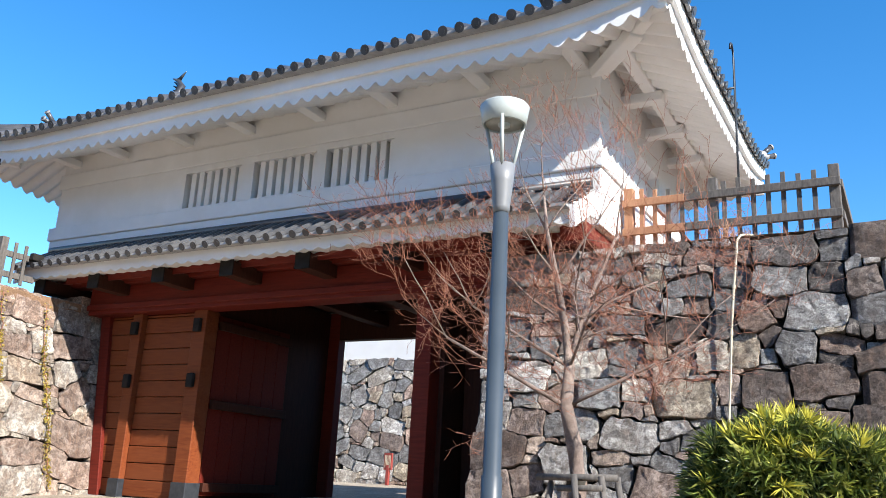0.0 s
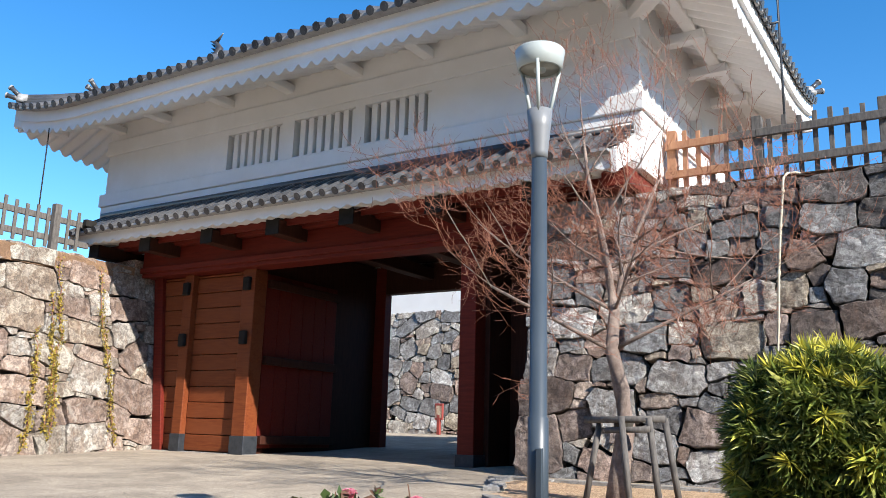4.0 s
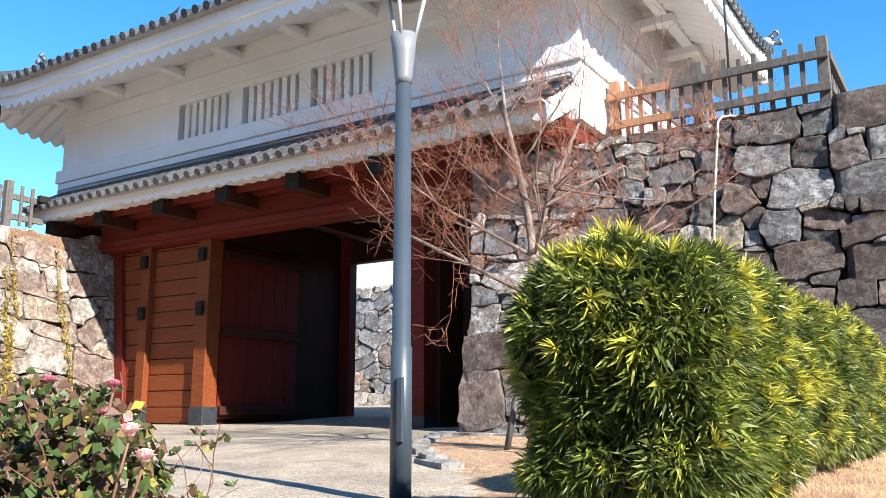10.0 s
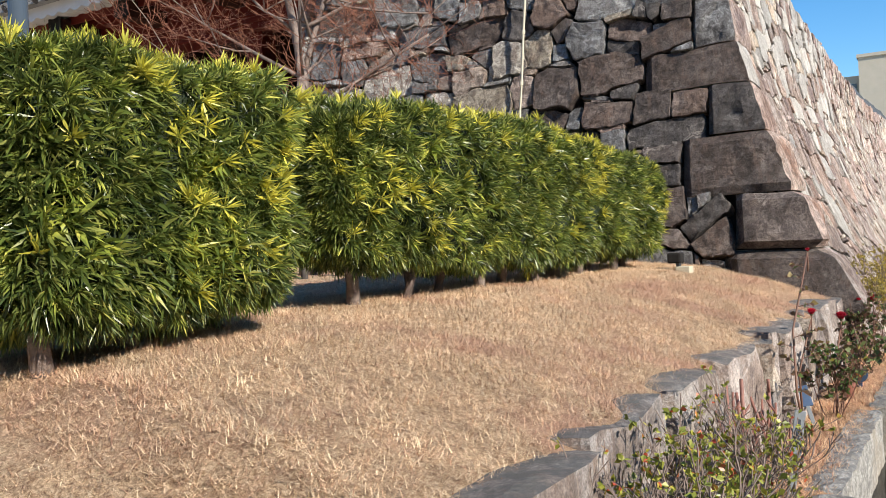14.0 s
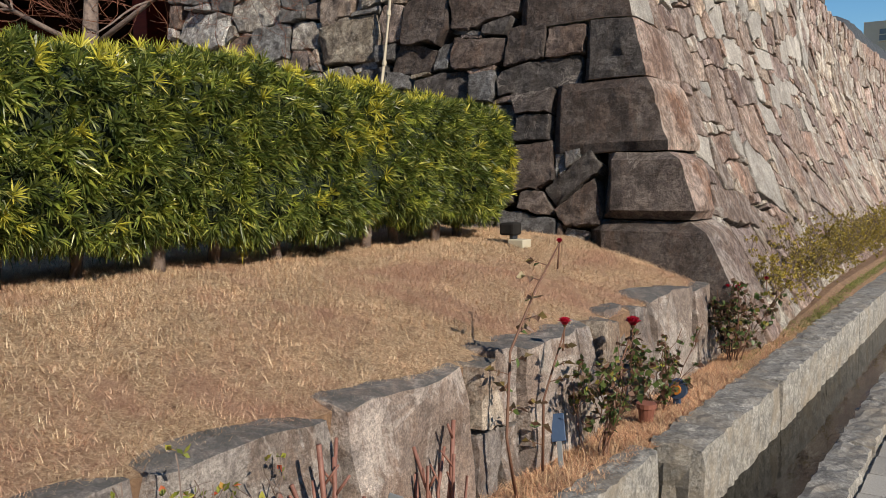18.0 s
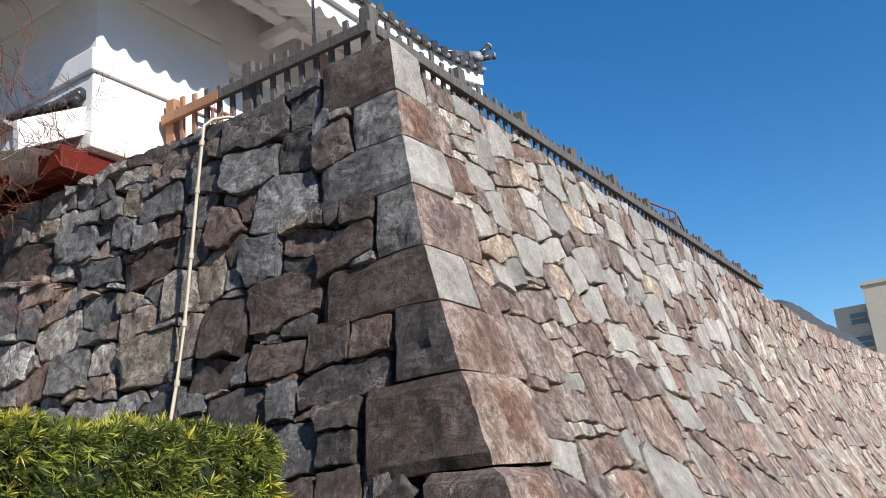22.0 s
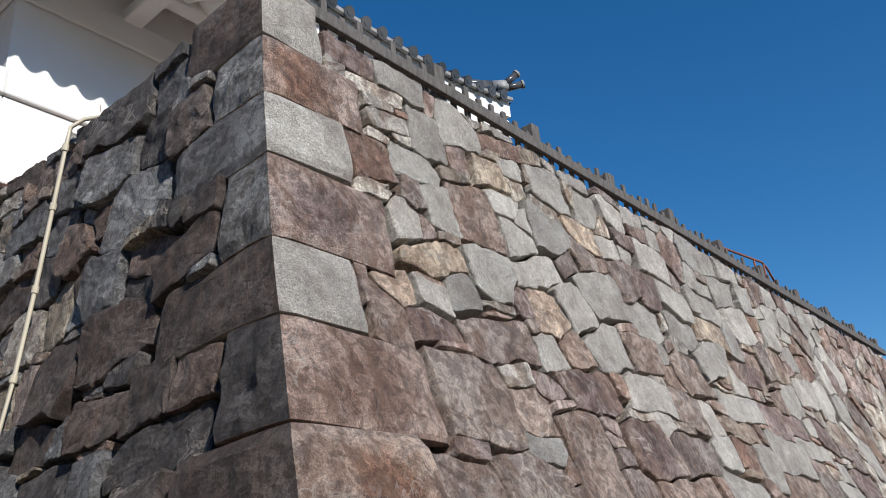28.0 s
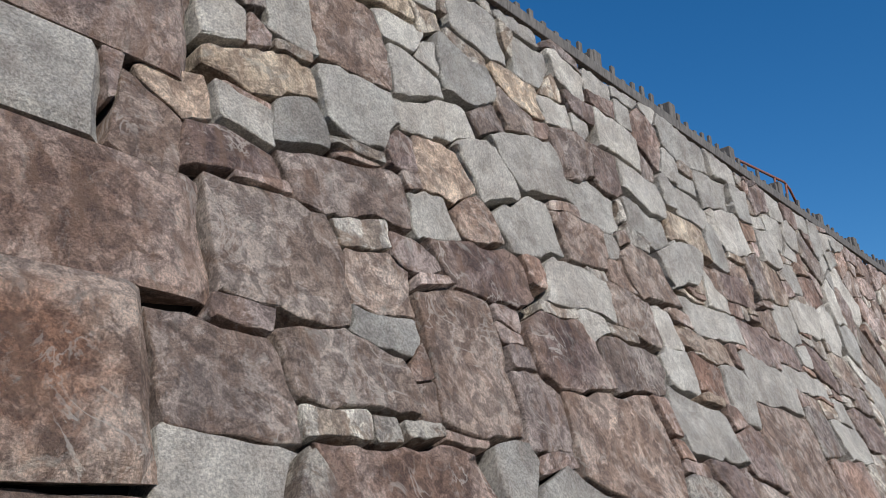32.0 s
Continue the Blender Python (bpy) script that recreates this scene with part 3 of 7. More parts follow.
def cells_of(A, u0, u1, z0, z1):
    """The cell of each box: bounded by the lines that part it from its neighbours."""
    out = []
    R = np.hypot(A[:, 2], A[:, 3])
    for i in range(len(A)):
        u, z, hw, hh, an, c = A[i]
        if c == -2:
            continue
        pad = 0.07 + 0.55 * min(hw, hh)
        ca, sa = math.cos(an), math.sin(an)
        poly = []
        for a, b in ((-1, -1), (1, -1), (1, 1), (-1, 1)):
            p, q = a * (hw + pad), b * (hh + pad)
            poly.append((u + ca * p - sa * q, z + sa * p + ca * q))
        for nx, ny, k in ((-1, 0, -u0), (1, 0, u1), (0, -1, -z0), (0, 1, z1)):
            poly = clip_poly(poly, nx, ny, k) if len(poly) >= 3 else poly
        near = np.nonzero(np.hypot(A[:, 0] - u, A[:, 1] - z) < R + R[i] + 2 * pad + 0.15)[0]
        near = near[near != i]
        g, bu, bz = gaps(A[i], A[near])
        for j, gj, nu, nz in zip(near, g, bu, bz):
            if len(poly) < 3:
                break
            if A[j, 5] == -2:                                # corner stones keep their whole bed
                k = A[j, 0] * nu + A[j, 1] * nz - reach(A[j, 2], A[j, 3], math.cos(A[j, 4]), math.sin(A[j, 4]), nu, nz)
            else:
                k = u * nu + z * nz + reach(hw, hh, ca, sa, nu, nz) + gj / 2
            poly = clip_poly(poly, nu, nz, k)
        if len(poly) >= 3:
            out.append((poly, min(hw, hh), int(c)))
    return out


def within(u, z, poly):
    sides = [(q[0] - p[0]) * (z - p[1]) - (q[1] - p[1]) * (u - p[0]) for p, q in zip(poly, poly[1:] + poly[:1])]
    return max(sides) <= 0 or min(sides) >= 0


def stone_cells(A, u0, u1, z0, z1, rects=(), step=0.045):
    """Cells of all stones; what they leave open is filled with chinking stones."""
    cells = cells_of(A, u0, u1, z0, z1)
    nu, nz = int((u1 - u0) / step), int((z1 - z0) / step)
    free = np.ones((nu, nz), bool)
    for poly in [c[0] for c in cells] + [[(a0, b0), (a1, b0), (a1, b1), (a0, b1)] for a0, a1, b0, b1 in rects]:
        us, zs = [p[0] for p in poly], [p[1] for p in poly]
        for i in range(max(0, int((min(us) - u0) / step)), min(nu, int((max(us) - u0) / step) + 1)):
            for k in range(max(0, int((min(zs) - z0) / step)), min(nz, int((max(zs) - z0) / step) + 1)):
                if free[i, k] and within(u0 + (i + 0.5) * step, z0 + (k + 0.5) * step, poly):
                    free[i, k] = False
    more = []
    for i in range(nu):
        for k in range(nz):
            if free[i, k]:
                w = h = 1
                while i + w < nu and free[i + w, k] and w < 6:
                    w += 1
                while k + h < nz and free[i:i + w, k + h].all() and h < 4:
                    h += 1
                free[i:i + w, k:k + h] = False
                if w * h > 2:
                    more.append((u0 + (i + w / 2) * step, z0 + (k + h / 2) * step, w * step * 0.5, h * step * 0.5, 0.12 * math.sin(37 * i + 11 * k), -1))
    return cells_of(np.vstack([A, np.array(more)]), u0, u1, z0, z1) if more else cells


def stone_mesh(rng, poly, r, surf, gap, proud, depth=0.22, warp=lambda a, b: 1.0, rough=0.008):
    """Vertices and faces of one split stone over its cell: angular outline with broken edges, a nearly flat face with flakes off it, sides that run back into the wall."""
    cu, cz = sum(p[0] for p in poly) / len(poly), sum(p[1] for p in poly) / len(poly)
    size = sum(math.hypot(p[0] - cu, p[1] - cz) for p in poly) / len(poly)
    blunt = []
    for i, p in enumerate(poly):                             # short edges shrink to a point, which leaves angular stones
        q, o = poly[(i + 1) % len(poly)], poly[i - 1]
        if math.hypot(q[0] - p[0], q[1] - p[1]) < 0.34 * size:
            blunt.append(((p[0] + q[0]) / 2, (p[1] + q[1]) / 2))
        elif math.hypot(o[0] - p[0], o[1] - p[1]) >= 0.34 * size:
            blunt.append(p)
    def area(q):
        return abs(sum(q[i - 1][0] * p[1] - p[0] * q[i - 1][1] for i, p in enumerate(q))) / 2
    if len(blunt) >= 3 and area(blunt) > 0.86 * area(poly):
        poly = blunt
    per = sum(math.hypot(poly[i - 1][0] - p[0], poly[i - 1][1] - p[1]) for i, p in enumerate(poly))
    if per < 0.16:
        return None
    step = max(0.055, per / 26)
    ring = []
    k = len(poly)
    for i in range(k):
        p, q = poly[i], poly[(i + 1) % k]
        el = math.hypot(q[0] - p[0], q[1] - p[1])
        if el < 0.025:
            continue
        m = max(1, round(el / step))
        cut = min(0.25, 0.012 / el)
        for j in range(m + 1):
            f = cut + (1 - 2 * cut) * j / m
            ring.append((p[0] + f * (q[0] - p[0]), p[1] + f * (q[1] - p[1])))
    if len(ring) < 5:
        return None
    rad = sum(math.hypot(p[0] - cu, p[1] - cz) for p in ring) / len(ring)
    if rad < 0.03:
        return None
    s = max(0.6, 1 - gap / rad)
    wob = min(0.014, rad * 0.05)
    ring = [(cu + (a - cu) * s + rng.uniform(-wob, wob), cz + (b - cz) * s + rng.uniform(-wob, wob)) for a, b in ring]
    ring = [(a + warp(a, b) * (0.05 * noise.noise(Vector((a * 1.7, b * 1.7, 3.1))) + 0.035 * noise.noise(Vector((a * 5, b * 5, 1.1)))),
             b + warp(a, b) * (0.05 * noise.noise(Vector((a * 1.7, b * 1.7, 8.7))) + 0.035 * noise.noise(Vector((a * 5, b * 5, 6.3))))) for a, b in ring]
    cu, cz = sum(p[0] for p in ring) / len(ring), sum(p[1] for p in ring) / len(ring)
    lean = min(1.0, 0.6 * proud / 0.045)
    ta, tb = rng.uniform(-0.1, 0.1) * lean, rng.uniform(-0.12, 0.07) * lean
    base = rng.uniform(0, proud)
    flakes = []
    for _ in range(rng.choice((1, 2, 2, 3))):
        an = rng.uniform(0, 6.28)
        flakes.append((math.cos(an), math.sin(an), rad * rng.uniform(0.92, 1.3), rng.uniform(0.4, 1.4)))
    n = len(ring)
    off = rng.uniform(0, 50)
    vs, fs = [], []

    def level(inset, drop, rag):
        start = len(vs)
        for i, (a, b) in enumerate(ring):
            dist = math.hypot(a - cu, b - cz)
            f = max(0.12, 1 - inset / max(dist, 0.02)) if inset < 1 else inset - 1
            u, z = cu + (a - cu) * f, cz + (b - cz) * f
            d = base + ta * (u - cu) + tb * (z - cz)
            for nx, nz, o, g in flakes:
                d = min(d, base - g * (nx * (u - cu) + nz * (z - cz) - o))
            rg = max(0.0, noise.noise(Vector((a * 7 + off, b * 7, 1.0))) + 0.3) if rag else 0
            d += -drop - rag * rg + rough * 1.6 * noise.noise(Vector((u * 9, z * 9, off))) + rng.uniform(-rough, rough) * 0.35 * f * f
            vs.append(surf(u, z, d))
        return start
    w = min(1.0, rad / 0.2)
    lv = [level(0.0, depth, 0), level(0.0, 0.006 * w, 0.016 * w), level(0.004 * w, 0.0, 0.009 * w), level(0.02 * w, 0.0, 0.0)]
    lv += [level(1.62, 0, 0), level(1.3, 0, 0)] if rad > 0.14 else [level(1.4, 0, 0)]
    vs.append(surf(cu, cz, min([base] + [base + g * o for nx, nz, o, g in flakes]) + rough * 1.6 * noise.noise(Vector((cu * 9, cz * 9, off)))))
    top = len(vs) - 1
    for a, b in zip(lv, lv[1:]):
        for i in range(n):
            j = (i + 1) % n
            fs.append((a + i, a + j, b + j, b + i))
    for i in range(n):
        fs.append((lv[-1] + i, lv[-1] + (i + 1) % n, top))
    return vs, fs, surf(cu, cz, 0)


def data_object(name, vs, fs, mats, parent=None, origin=(0, 0, 0), slots=None, smooth=False):
    me = bpy.data.meshes.new(name)
    o = Vector(origin)
    me.from_pydata([tuple(Vector(v) - o) for v in vs], [], fs)
    for m in mats:
        me.materials.append(m)
    if slots:
        me.polygons.foreach_set("material_index", slots)
    if smooth:
        me.polygons.foreach_set("use_smooth", [True] * len(me.polygons))
    me.update()
    ob = new(name, me)
    ob.location = o
    if parent:
        ob.parent = parent
    return ob


def stone_wall(wall, surf, u0, u1, z0, z1, size, mats, far_mat, seed, near, fixed=(), rects=(), tries=5000, gap=0.012, proud=0.05, most=300, rough=0.008, pick=lambda u, z, chance: 2 if chance < 0.22 * (z - 1.2) else 0):
    """Fills a wall's face with stones: those within near(u, z) are pieces of their own, the rest one joined part."""
    rng = random.Random(seed)
    pts = stone_sites(rng, u0, u1, z0, z1, size, fixed, rects, tries)
    vs_far, fs_far, made = [], [], 0

    def bend(u, z):
        """Stones keep straight beds beside the corner stones."""
        far = min([math.hypot(max(a0 - u, u - a1, 0), max(b0 - z, z - b1, 0)) for a0, a1, b0, b1 in rects] or [9])
        return min(1.0, far / 0.45)
    for poly, r, c in stone_cells(pts, u0, u1, z0, z1, rects):
        cu, cz = sum(p[0] for p in poly) / len(poly), sum(p[1] for p in poly) / len(poly)
        got = stone_mesh(rng, poly, r, surf, gap * rng.uniform(0.6, 1.5), proud, warp=bend, rough=rough)
        if not got:
            continue
        vs, fs, mid = got
        if made < most and near(cu, cz, r):
            data_object("stone", vs, fs, [mats[c if c >= 0 else pick(cu, cz, rng.random())]], wall, mid)
            made += 1
        else:
            k = len(vs_far)
            vs_far += vs
            fs_far += [tuple(i + k for i in f) for f in fs]
    if fs_far:
        tagged(data_object("stones", vs_far, fs_far, [far_mat], wall), kind="stuff")


def backing(name, surf, us, zs, label, low=None, high=None):
    """The earth behind the stones, seen in the joints. low, high: the face's ends at a height."""
    vs = [surf(min(max(u, low(z) if low else -999), high(z) if high else 999), z, -0.15) for z in zs for u in us]
    w = len(us)
    fs = [(r * w + c, r * w + c + 1, (r + 1) * w + c + 1, (r + 1) * w + c) for r in range(len(zs) - 1) for c in range(w - 1)]
    return tagged(data_object(name, vs, fs, [MAT_JOINT]), label, "wall", kind="structure")


def curve_out(u):
    """The far stretch of the side wall swings outwards."""
    return 0.0045 * max(0.0, u - 15) ** 2


def side_surf(u, z, d):
    g = (batter(z + 0.1) - batter(z - 0.1)) / 0.2
    k = 1 / math.hypot(1, g)
    return Vector((batter(z) + curve_out(u) + d * k, u, z - d * g * k))


def front_surf(u, z, d):
    g = 0.47 * (batter(z + 0.1) - batter(z - 0.1)) / 0.2
    k = 1 / math.hypot(1, g)
    return Vector((u, -0.47 * batter(z) - d * k, z - d * g * k))

# ---- ground ----
def plaza(y):
    return float(np.interp(y, [-40, -16, -11, -8.5, -6.15, -2.7, -0.4, 3, 10, 12], [-0.05, 0.0, 0.3, 0.66, 0.89, 1.03, 1.11, 1.18, 1.5, 1.55]))


def lawn_edge(y):
    """x at which the paving of the square ends and the lawn begins."""
    return float(np.interp(y, [-9.3, -8.2, -7, -6, -5, -4, -2.6, -0.9], [1.2, -0.6, -1.7, -2.2, -2.9, -3.8, -4.9, -5.6])) + 0.1 * noise.noise(Vector((0, y * 2.3, 7)))


def bed_x(y):
    """Line of the low wall that holds up the lawn."""
    return float(np.interp(y, [-9, -6, -5.2, -4, -2, 0.5], [0.78, 0.78, 0.8, 0.86, 0.92, 0.93]))


def terrain(x, y):
    p = plaza(y)
    m = 0.99 - 0.03 * max(0, -5.5 - y) - 0.6 * max(0, -7.4 - y)
    shift = (0.93 - bed_x(y)) * min(1.0, max(0.0, (x + 0.6) / 1.2))
    cross = float(np.interp(x + shift, [-1.6, -0.9, -0.3, 0.3, 0.95], [0.0, 0.0, -0.045, -0.17, -0.38]))
    m += cross
    if y < -7.4:
        m = max(m, p * min(1.0, max(0.0, 1 - (x + 0.5) / 2.6)))
    f = min(1, max(0, (x + 2.4) / 1.2))
    f = f * f * (3 - 2 * f)
    if y > -0.6:
        m = m - 0.25 * (y + 0.6) * (1 if x > 0 else 0)
    h = p + (m - p) * f if y > -9.6 else p
    if y <= -7.4:
        h = min(h, max(m, p * max(0.0, 1 - (x + 0.5) / 2.6))) if x > -0.5 else h
    return h + 0.012 * noise.noise(Vector((x * 1.7, y * 1.7, 0)))


X_BED = 0.93


gx = [-400, -150, -60, -40, -30] + [-22 + 0.5 * i for i in range(28)] + [-8 + 0.16 * i for i in range(56)] + [X_BED]
gy = [-400, -120, -60, -40, -28, -20] + [-16 + 0.5 * i for i in range(12)] + [-10 + 0.16 * i for i in range(70)] + [1.5 + 0.8 * i for i in range(18)] + [18, 30, 60, 120, 400]
gx = [x for x in gx if x <= X_BED]
vs, fs, slot = [], [], []
for y in gy:
    for x in gx:
        if x > 0.4:
            x = 0.4 + (x - 0.4) * (bed_x(y) - 0.4) / (X_BED - 0.4)
        vs.append((x, y, terrain(x, y)))
w = len(gx)
for r in range(len(gy) - 1):
    for c in range(w - 1):
        fs.append((r * w + c, r * w + c + 1, (r + 1) * w + c + 1, (r + 1) * w + c))
        cx, cy = (gx[c] + gx[c + 1]) / 2, (gy[r] + gy[r + 1]) / 2
        slot.append(1 if -9.4 < cy < 0.6 and cx > lawn_edge(cy) else 0)
# from the bed wall across bed, canal and footway to the far side
CANAL_OUT = 0.022                                            # the canal runs slightly outwards from the rampart


def canal_x(x, y):
    return x + CANAL_OUT * (y + 4)


base = len(vs)
cols = [(X_BED, 0.02, 2), (1.2, 0.09, 2), (1.38, 0.1, 2), (1.39, -0.5, 3), (2.2, -0.5, 3), (2.21, -0.02, 4), (6.5, -0.02, 4), (60, -0.02, 0), (400, -0.02, 0)]
for y in gy:
    for x, z, _ in cols:
        covered = y < -8.6
        zz = (0.0 if covered and z < -0.1 else z) + (0.15 * max(0, min(1, (y - 0.2) / 3)) if x < 1.3 and z > 0 else 0)
        vs.append((canal_x(x, max(-12, min(y, 30))) if 1.1 < x < 3 else bed_x(y) if x == X_BED else x, y, min(zz, 0.0) - 0.01 if covered else zz))
k = len(cols)
for r in range(len(gy) - 1):
    for c in range(k - 1):
        fs.append((base + r * k + c, base + r * k + c + 1, base + (r + 1) * k + c + 1, base + (r + 1) * k + c))
        slot.append(cols[c + 1][2])
    fs.append((r * w + w - 1, base + r * k, base + (r + 1) * k, (r + 1) * w + w - 1))
    slot.append(2)
ground = tagged(data_object("ground", vs, fs, [MAT_PAVE, MAT_GRASS, MAT_SOIL, MAT_MUD, MAT_GRANITE], slots=slot),
                "paved square rising to the gate, dry lawn and planting bed", "ground", kind="structure")
vs = [(canal_x(x, y), y, -0.2) for y in (-8.6, 40) for x in (1.3, 2.25)]
tagged(data_object("water", vs, [(0, 1, 3, 2)], [MAT_WATER]), "dark shallow water in the stone canal", "water", kind="structure")

# ---- gatehouse ----
GX0, GX1, GY0, GY1 = -16.3, -4.15, 0.17, 5.0
EX0, EX1, EY0, EY1 = -17.8, -2.66, -1.33, 6.5
gate = thing("gatehouse", "white plastered castle gatehouse over a red timber gateway, grey tiled roof", "gatehouse")
WINS = [(-12.56, -11.13), (-10.82, -9.37), (-9.15, -7.74)]
WZ0, WZ1 = 6.57, 7.29


def wall_box(name, *a, mat=None, bev=0.012, parent=None, label=""):
    return part(name, box_mesh(*a, bev), mat or MAT_PLASTER, parent or gate, label)


# front wall, pierced by three barred windows
edges = [GX0] + [e for w in WINS for e in w] + [GX1]
wall_box("front_wall", GX0, GX1, GY0, GY0 + 0.3, 5.35, WZ0, bev=0)
wall_box("front_wall", GX0, GX1, GY0, GY0 + 0.3, WZ1, 8.35, bev=0)
for a, b in zip(edges[0::2], edges[1::2]):
    wall_box("front_wall", a, b, GY0, GY0 + 0.3, WZ0, WZ1, bev=0)
wall_box("side_wall", GX1 - 0.3, GX1, GY0 + 0.3, 2.1, 5.35, 8.35, bev=0)
wall_box("side_wall", GX1 - 0.3, GX1, 3.5, GY1, 5.35, 8.35, bev=0)
wall_box("side_wall", GX1 - 0.3, GX1, 2.1, 3.5, 7.24, 8.35, bev=0)
wall_box("side_wall", GX1 - 0.3, GX1, 2.1, 3.5, 5.35, 6.45, bev=0)
wall_box("niche_back", GX1 - 0.28, GX1 - 0.2, 2.1, 3.5, 6.45, 7.24)
wall_box("back_wall", GX0, GX1 - 0.3, GY1 - 0.3, GY1, 5.35, 8.35)
wall_box("side_wall", GX0, GX0 + 0.3, GY0 + 0.3, GY1 - 0.3, 5.35, 8.35)
wall_box("upper_floor", GX0 + 0.3, GX1 - 0.3, GY0 + 0.3, GY1 - 0.3, 5.38, 5.6, mat=MAT_WOOD_SHADED)
# plaster bands round the wall
for z0, z1, out in ((7.40, 7.74, 0.05), (5.36, 6.236, 0.05), (6.24, 6.52, 0.09)):
    wall_box("plaster_band", GX0 - out, GX1 + out, GY0 - out, GY0 - 0.003, z0, z1, bev=0.02)
    wall_box("plaster_band", GX1 + 0.003, GX1 + out, GY0 - 0.003, 1.98 if z0 > 7 else GY1, z0, z1, bev=0.02)
    wall_box("plaster_band", GX0 - out, GX0 - 0.003, GY0 - 0.003, GY1, z0, z1, bev=0.02)
for x0, x1 in WINS:
    # dark panel added behind the bars in place of the room's darkness
    win = part("window", box_mesh(x0, x1, GY0 + 0.24, GY0 + 0.28, WZ0, WZ1), MAT_DARK, gate, "barred window with white plastered bars over a dark panel standing for the unlit room")
    n = 7
    for i in range(n):
        c = x0 + 0.17 + (x1 - x0 - 0.22) * i / (n - 1)
        part("window_bar", box_mesh(c - 0.062, c + 0.062, GY0 + 0.05, GY0 + 0.17, WZ0 - 0.002, WZ1 + 0.002, 0.012), MAT_PLASTER, win)


def lift(s):
    """How far the eave curves up at a distance from its corner."""
    return 0.33 * max(0.0, 1 - s / 2.4) ** 2


def front_lift(x):
    return lift(min(x - EX0, EX1 - x))


def side_lift(y):
    return lift(min(y - EY0, EY1 - y))


def ribbon(rows):
    """A sheet through rows of points."""
    bm = bmesh.new()
    g = [[bm.verts.new(p) for p in r] for r in rows]
    for a, b in zip(g, g[1:]):
        for i in range(len(a) - 1):
            bm.faces.new((a[i], a[i + 1], b[i + 1], b[i]))
    return bm


SC = 0.285                                                    # spacing of the plastered rafters
# scalloped soffit of the front, back and the two sides
def wave(s):
    return 0.12 * abs(math.sin(math.pi * s / SC))


ts = [0, 0.25, 0.5, 0.75, 1.0]
xs = np.arange(EX0 + 0.12, EX1 - 0.11, SC / 8)
def soffit_front(x, t, y_wall, y_eave):
    inner = max(GX0, min(GX1, x))
    xx = x + (inner - x) * (1 - t) * 0.0
    return (xx, y_wall + (y_eave - y_wall) * t, 8.25 - 0.64 * t - wave(x - EX0) + front_lift(x) * t)
def hip_t(x):
    """Where the soffit of the front begins near the corners."""
    over = max(GX0 - x, x - GX1, 0)
    return min(0.985, over / (GX0 - EX0))
rows = [[soffit_front(x, hip_t(x) + (1 - hip_t(x)) * t, GY0, EY0 + 0.13) for x in xs] for t in ts]
part("soffit", ribbon(rows), MAT_PLASTER, gate, "white scalloped plaster soffit over round rafters")
part("scalloped_edge", ribbon([rows[-1], [(p[0], EY0 + 0.128, 7.9 + front_lift(p[0])) for p in rows[-1]]]), MAT_PLASTER, gate)
ys = np.arange(EY0 + 0.12, EY1 - 0.11, SC / 8)
def hip_ty(y):
    over = max(GY0 - y, y - GY1, 0)
    return min(0.985, over / (GY0 - EY0))
for xw, xe in ((GX1, EX1 - 0.13), (GX0, EX0 + 0.13)):
    rows = [[(xw + (xe - xw) * (hip_ty(y) + (1 - hip_ty(y)) * t), y,
              8.25 - 0.64 * (hip_ty(y) + (1 - hip_ty(y)) * t) - wave(y - EY0) + side_lift(y) * (hip_ty(y) + (1 - hip_ty(y)) * t)) for y in ys] for t in ts]
    part("soffit", ribbon(rows), MAT_PLASTER, gate)
    part("scalloped_edge", ribbon([rows[-1], [(xe, p[1], 7.9 + side_lift(p[1])) for p in rows[-1]]]), MAT_PLASTER, gate)
rows = [[soffit_front(x, hip_t(x) + (1 - hip_t(x)) * t, GY1, EY1 - 0.13) for x in xs] for t in ts]
part("soffit", ribbon(rows), MAT_PLASTER, gate)
part("eave_board", box_mesh(EX0 + 0.1, EX1 - 0.1, EY1 - 0.12, EY1 - 0.06, 7.72, 8.0), MAT_PLASTER, gate)
# eave boards above the scallops
def strip(pts, out, h, name, mat):
    """An upright board of height h along pts, out: its thickness vector."""
    o = Vector(out)
    rows = [[Vector(p) for p in pts], [Vector(p) + Vector((0, 0, h)) for p in pts], [Vector(p) + Vector((0, 0, h)) + o for p in pts], [Vector(p) + o for p in pts]]
    rows.append(rows[0])
    return part(name, ribbon(rows), mat, gate)
xe = np.linspace(EX0 + 0.06, EX1 - 0.06, 40)
strip([(x, EY0 + 0.06, 7.74 + front_lift(x)) for x in xe], (0, 0.07, 0), 0.27, "eave_board", MAT_PLASTER)
ye = np.linspace(EY0 + 0.06, EY1 - 0.06, 30)
strip([(EX1 - 0.06, y, 7.74 + side_lift(y)) for y in ye], (-0.07, 0, 0), 0.27, "eave_board", MAT_PLASTER)
strip([(EX0 + 0.06, y, 7.74 + side_lift(y)) for y in ye], (0.07, 0, 0), 0.27, "eave_board", MAT_PLASTER)
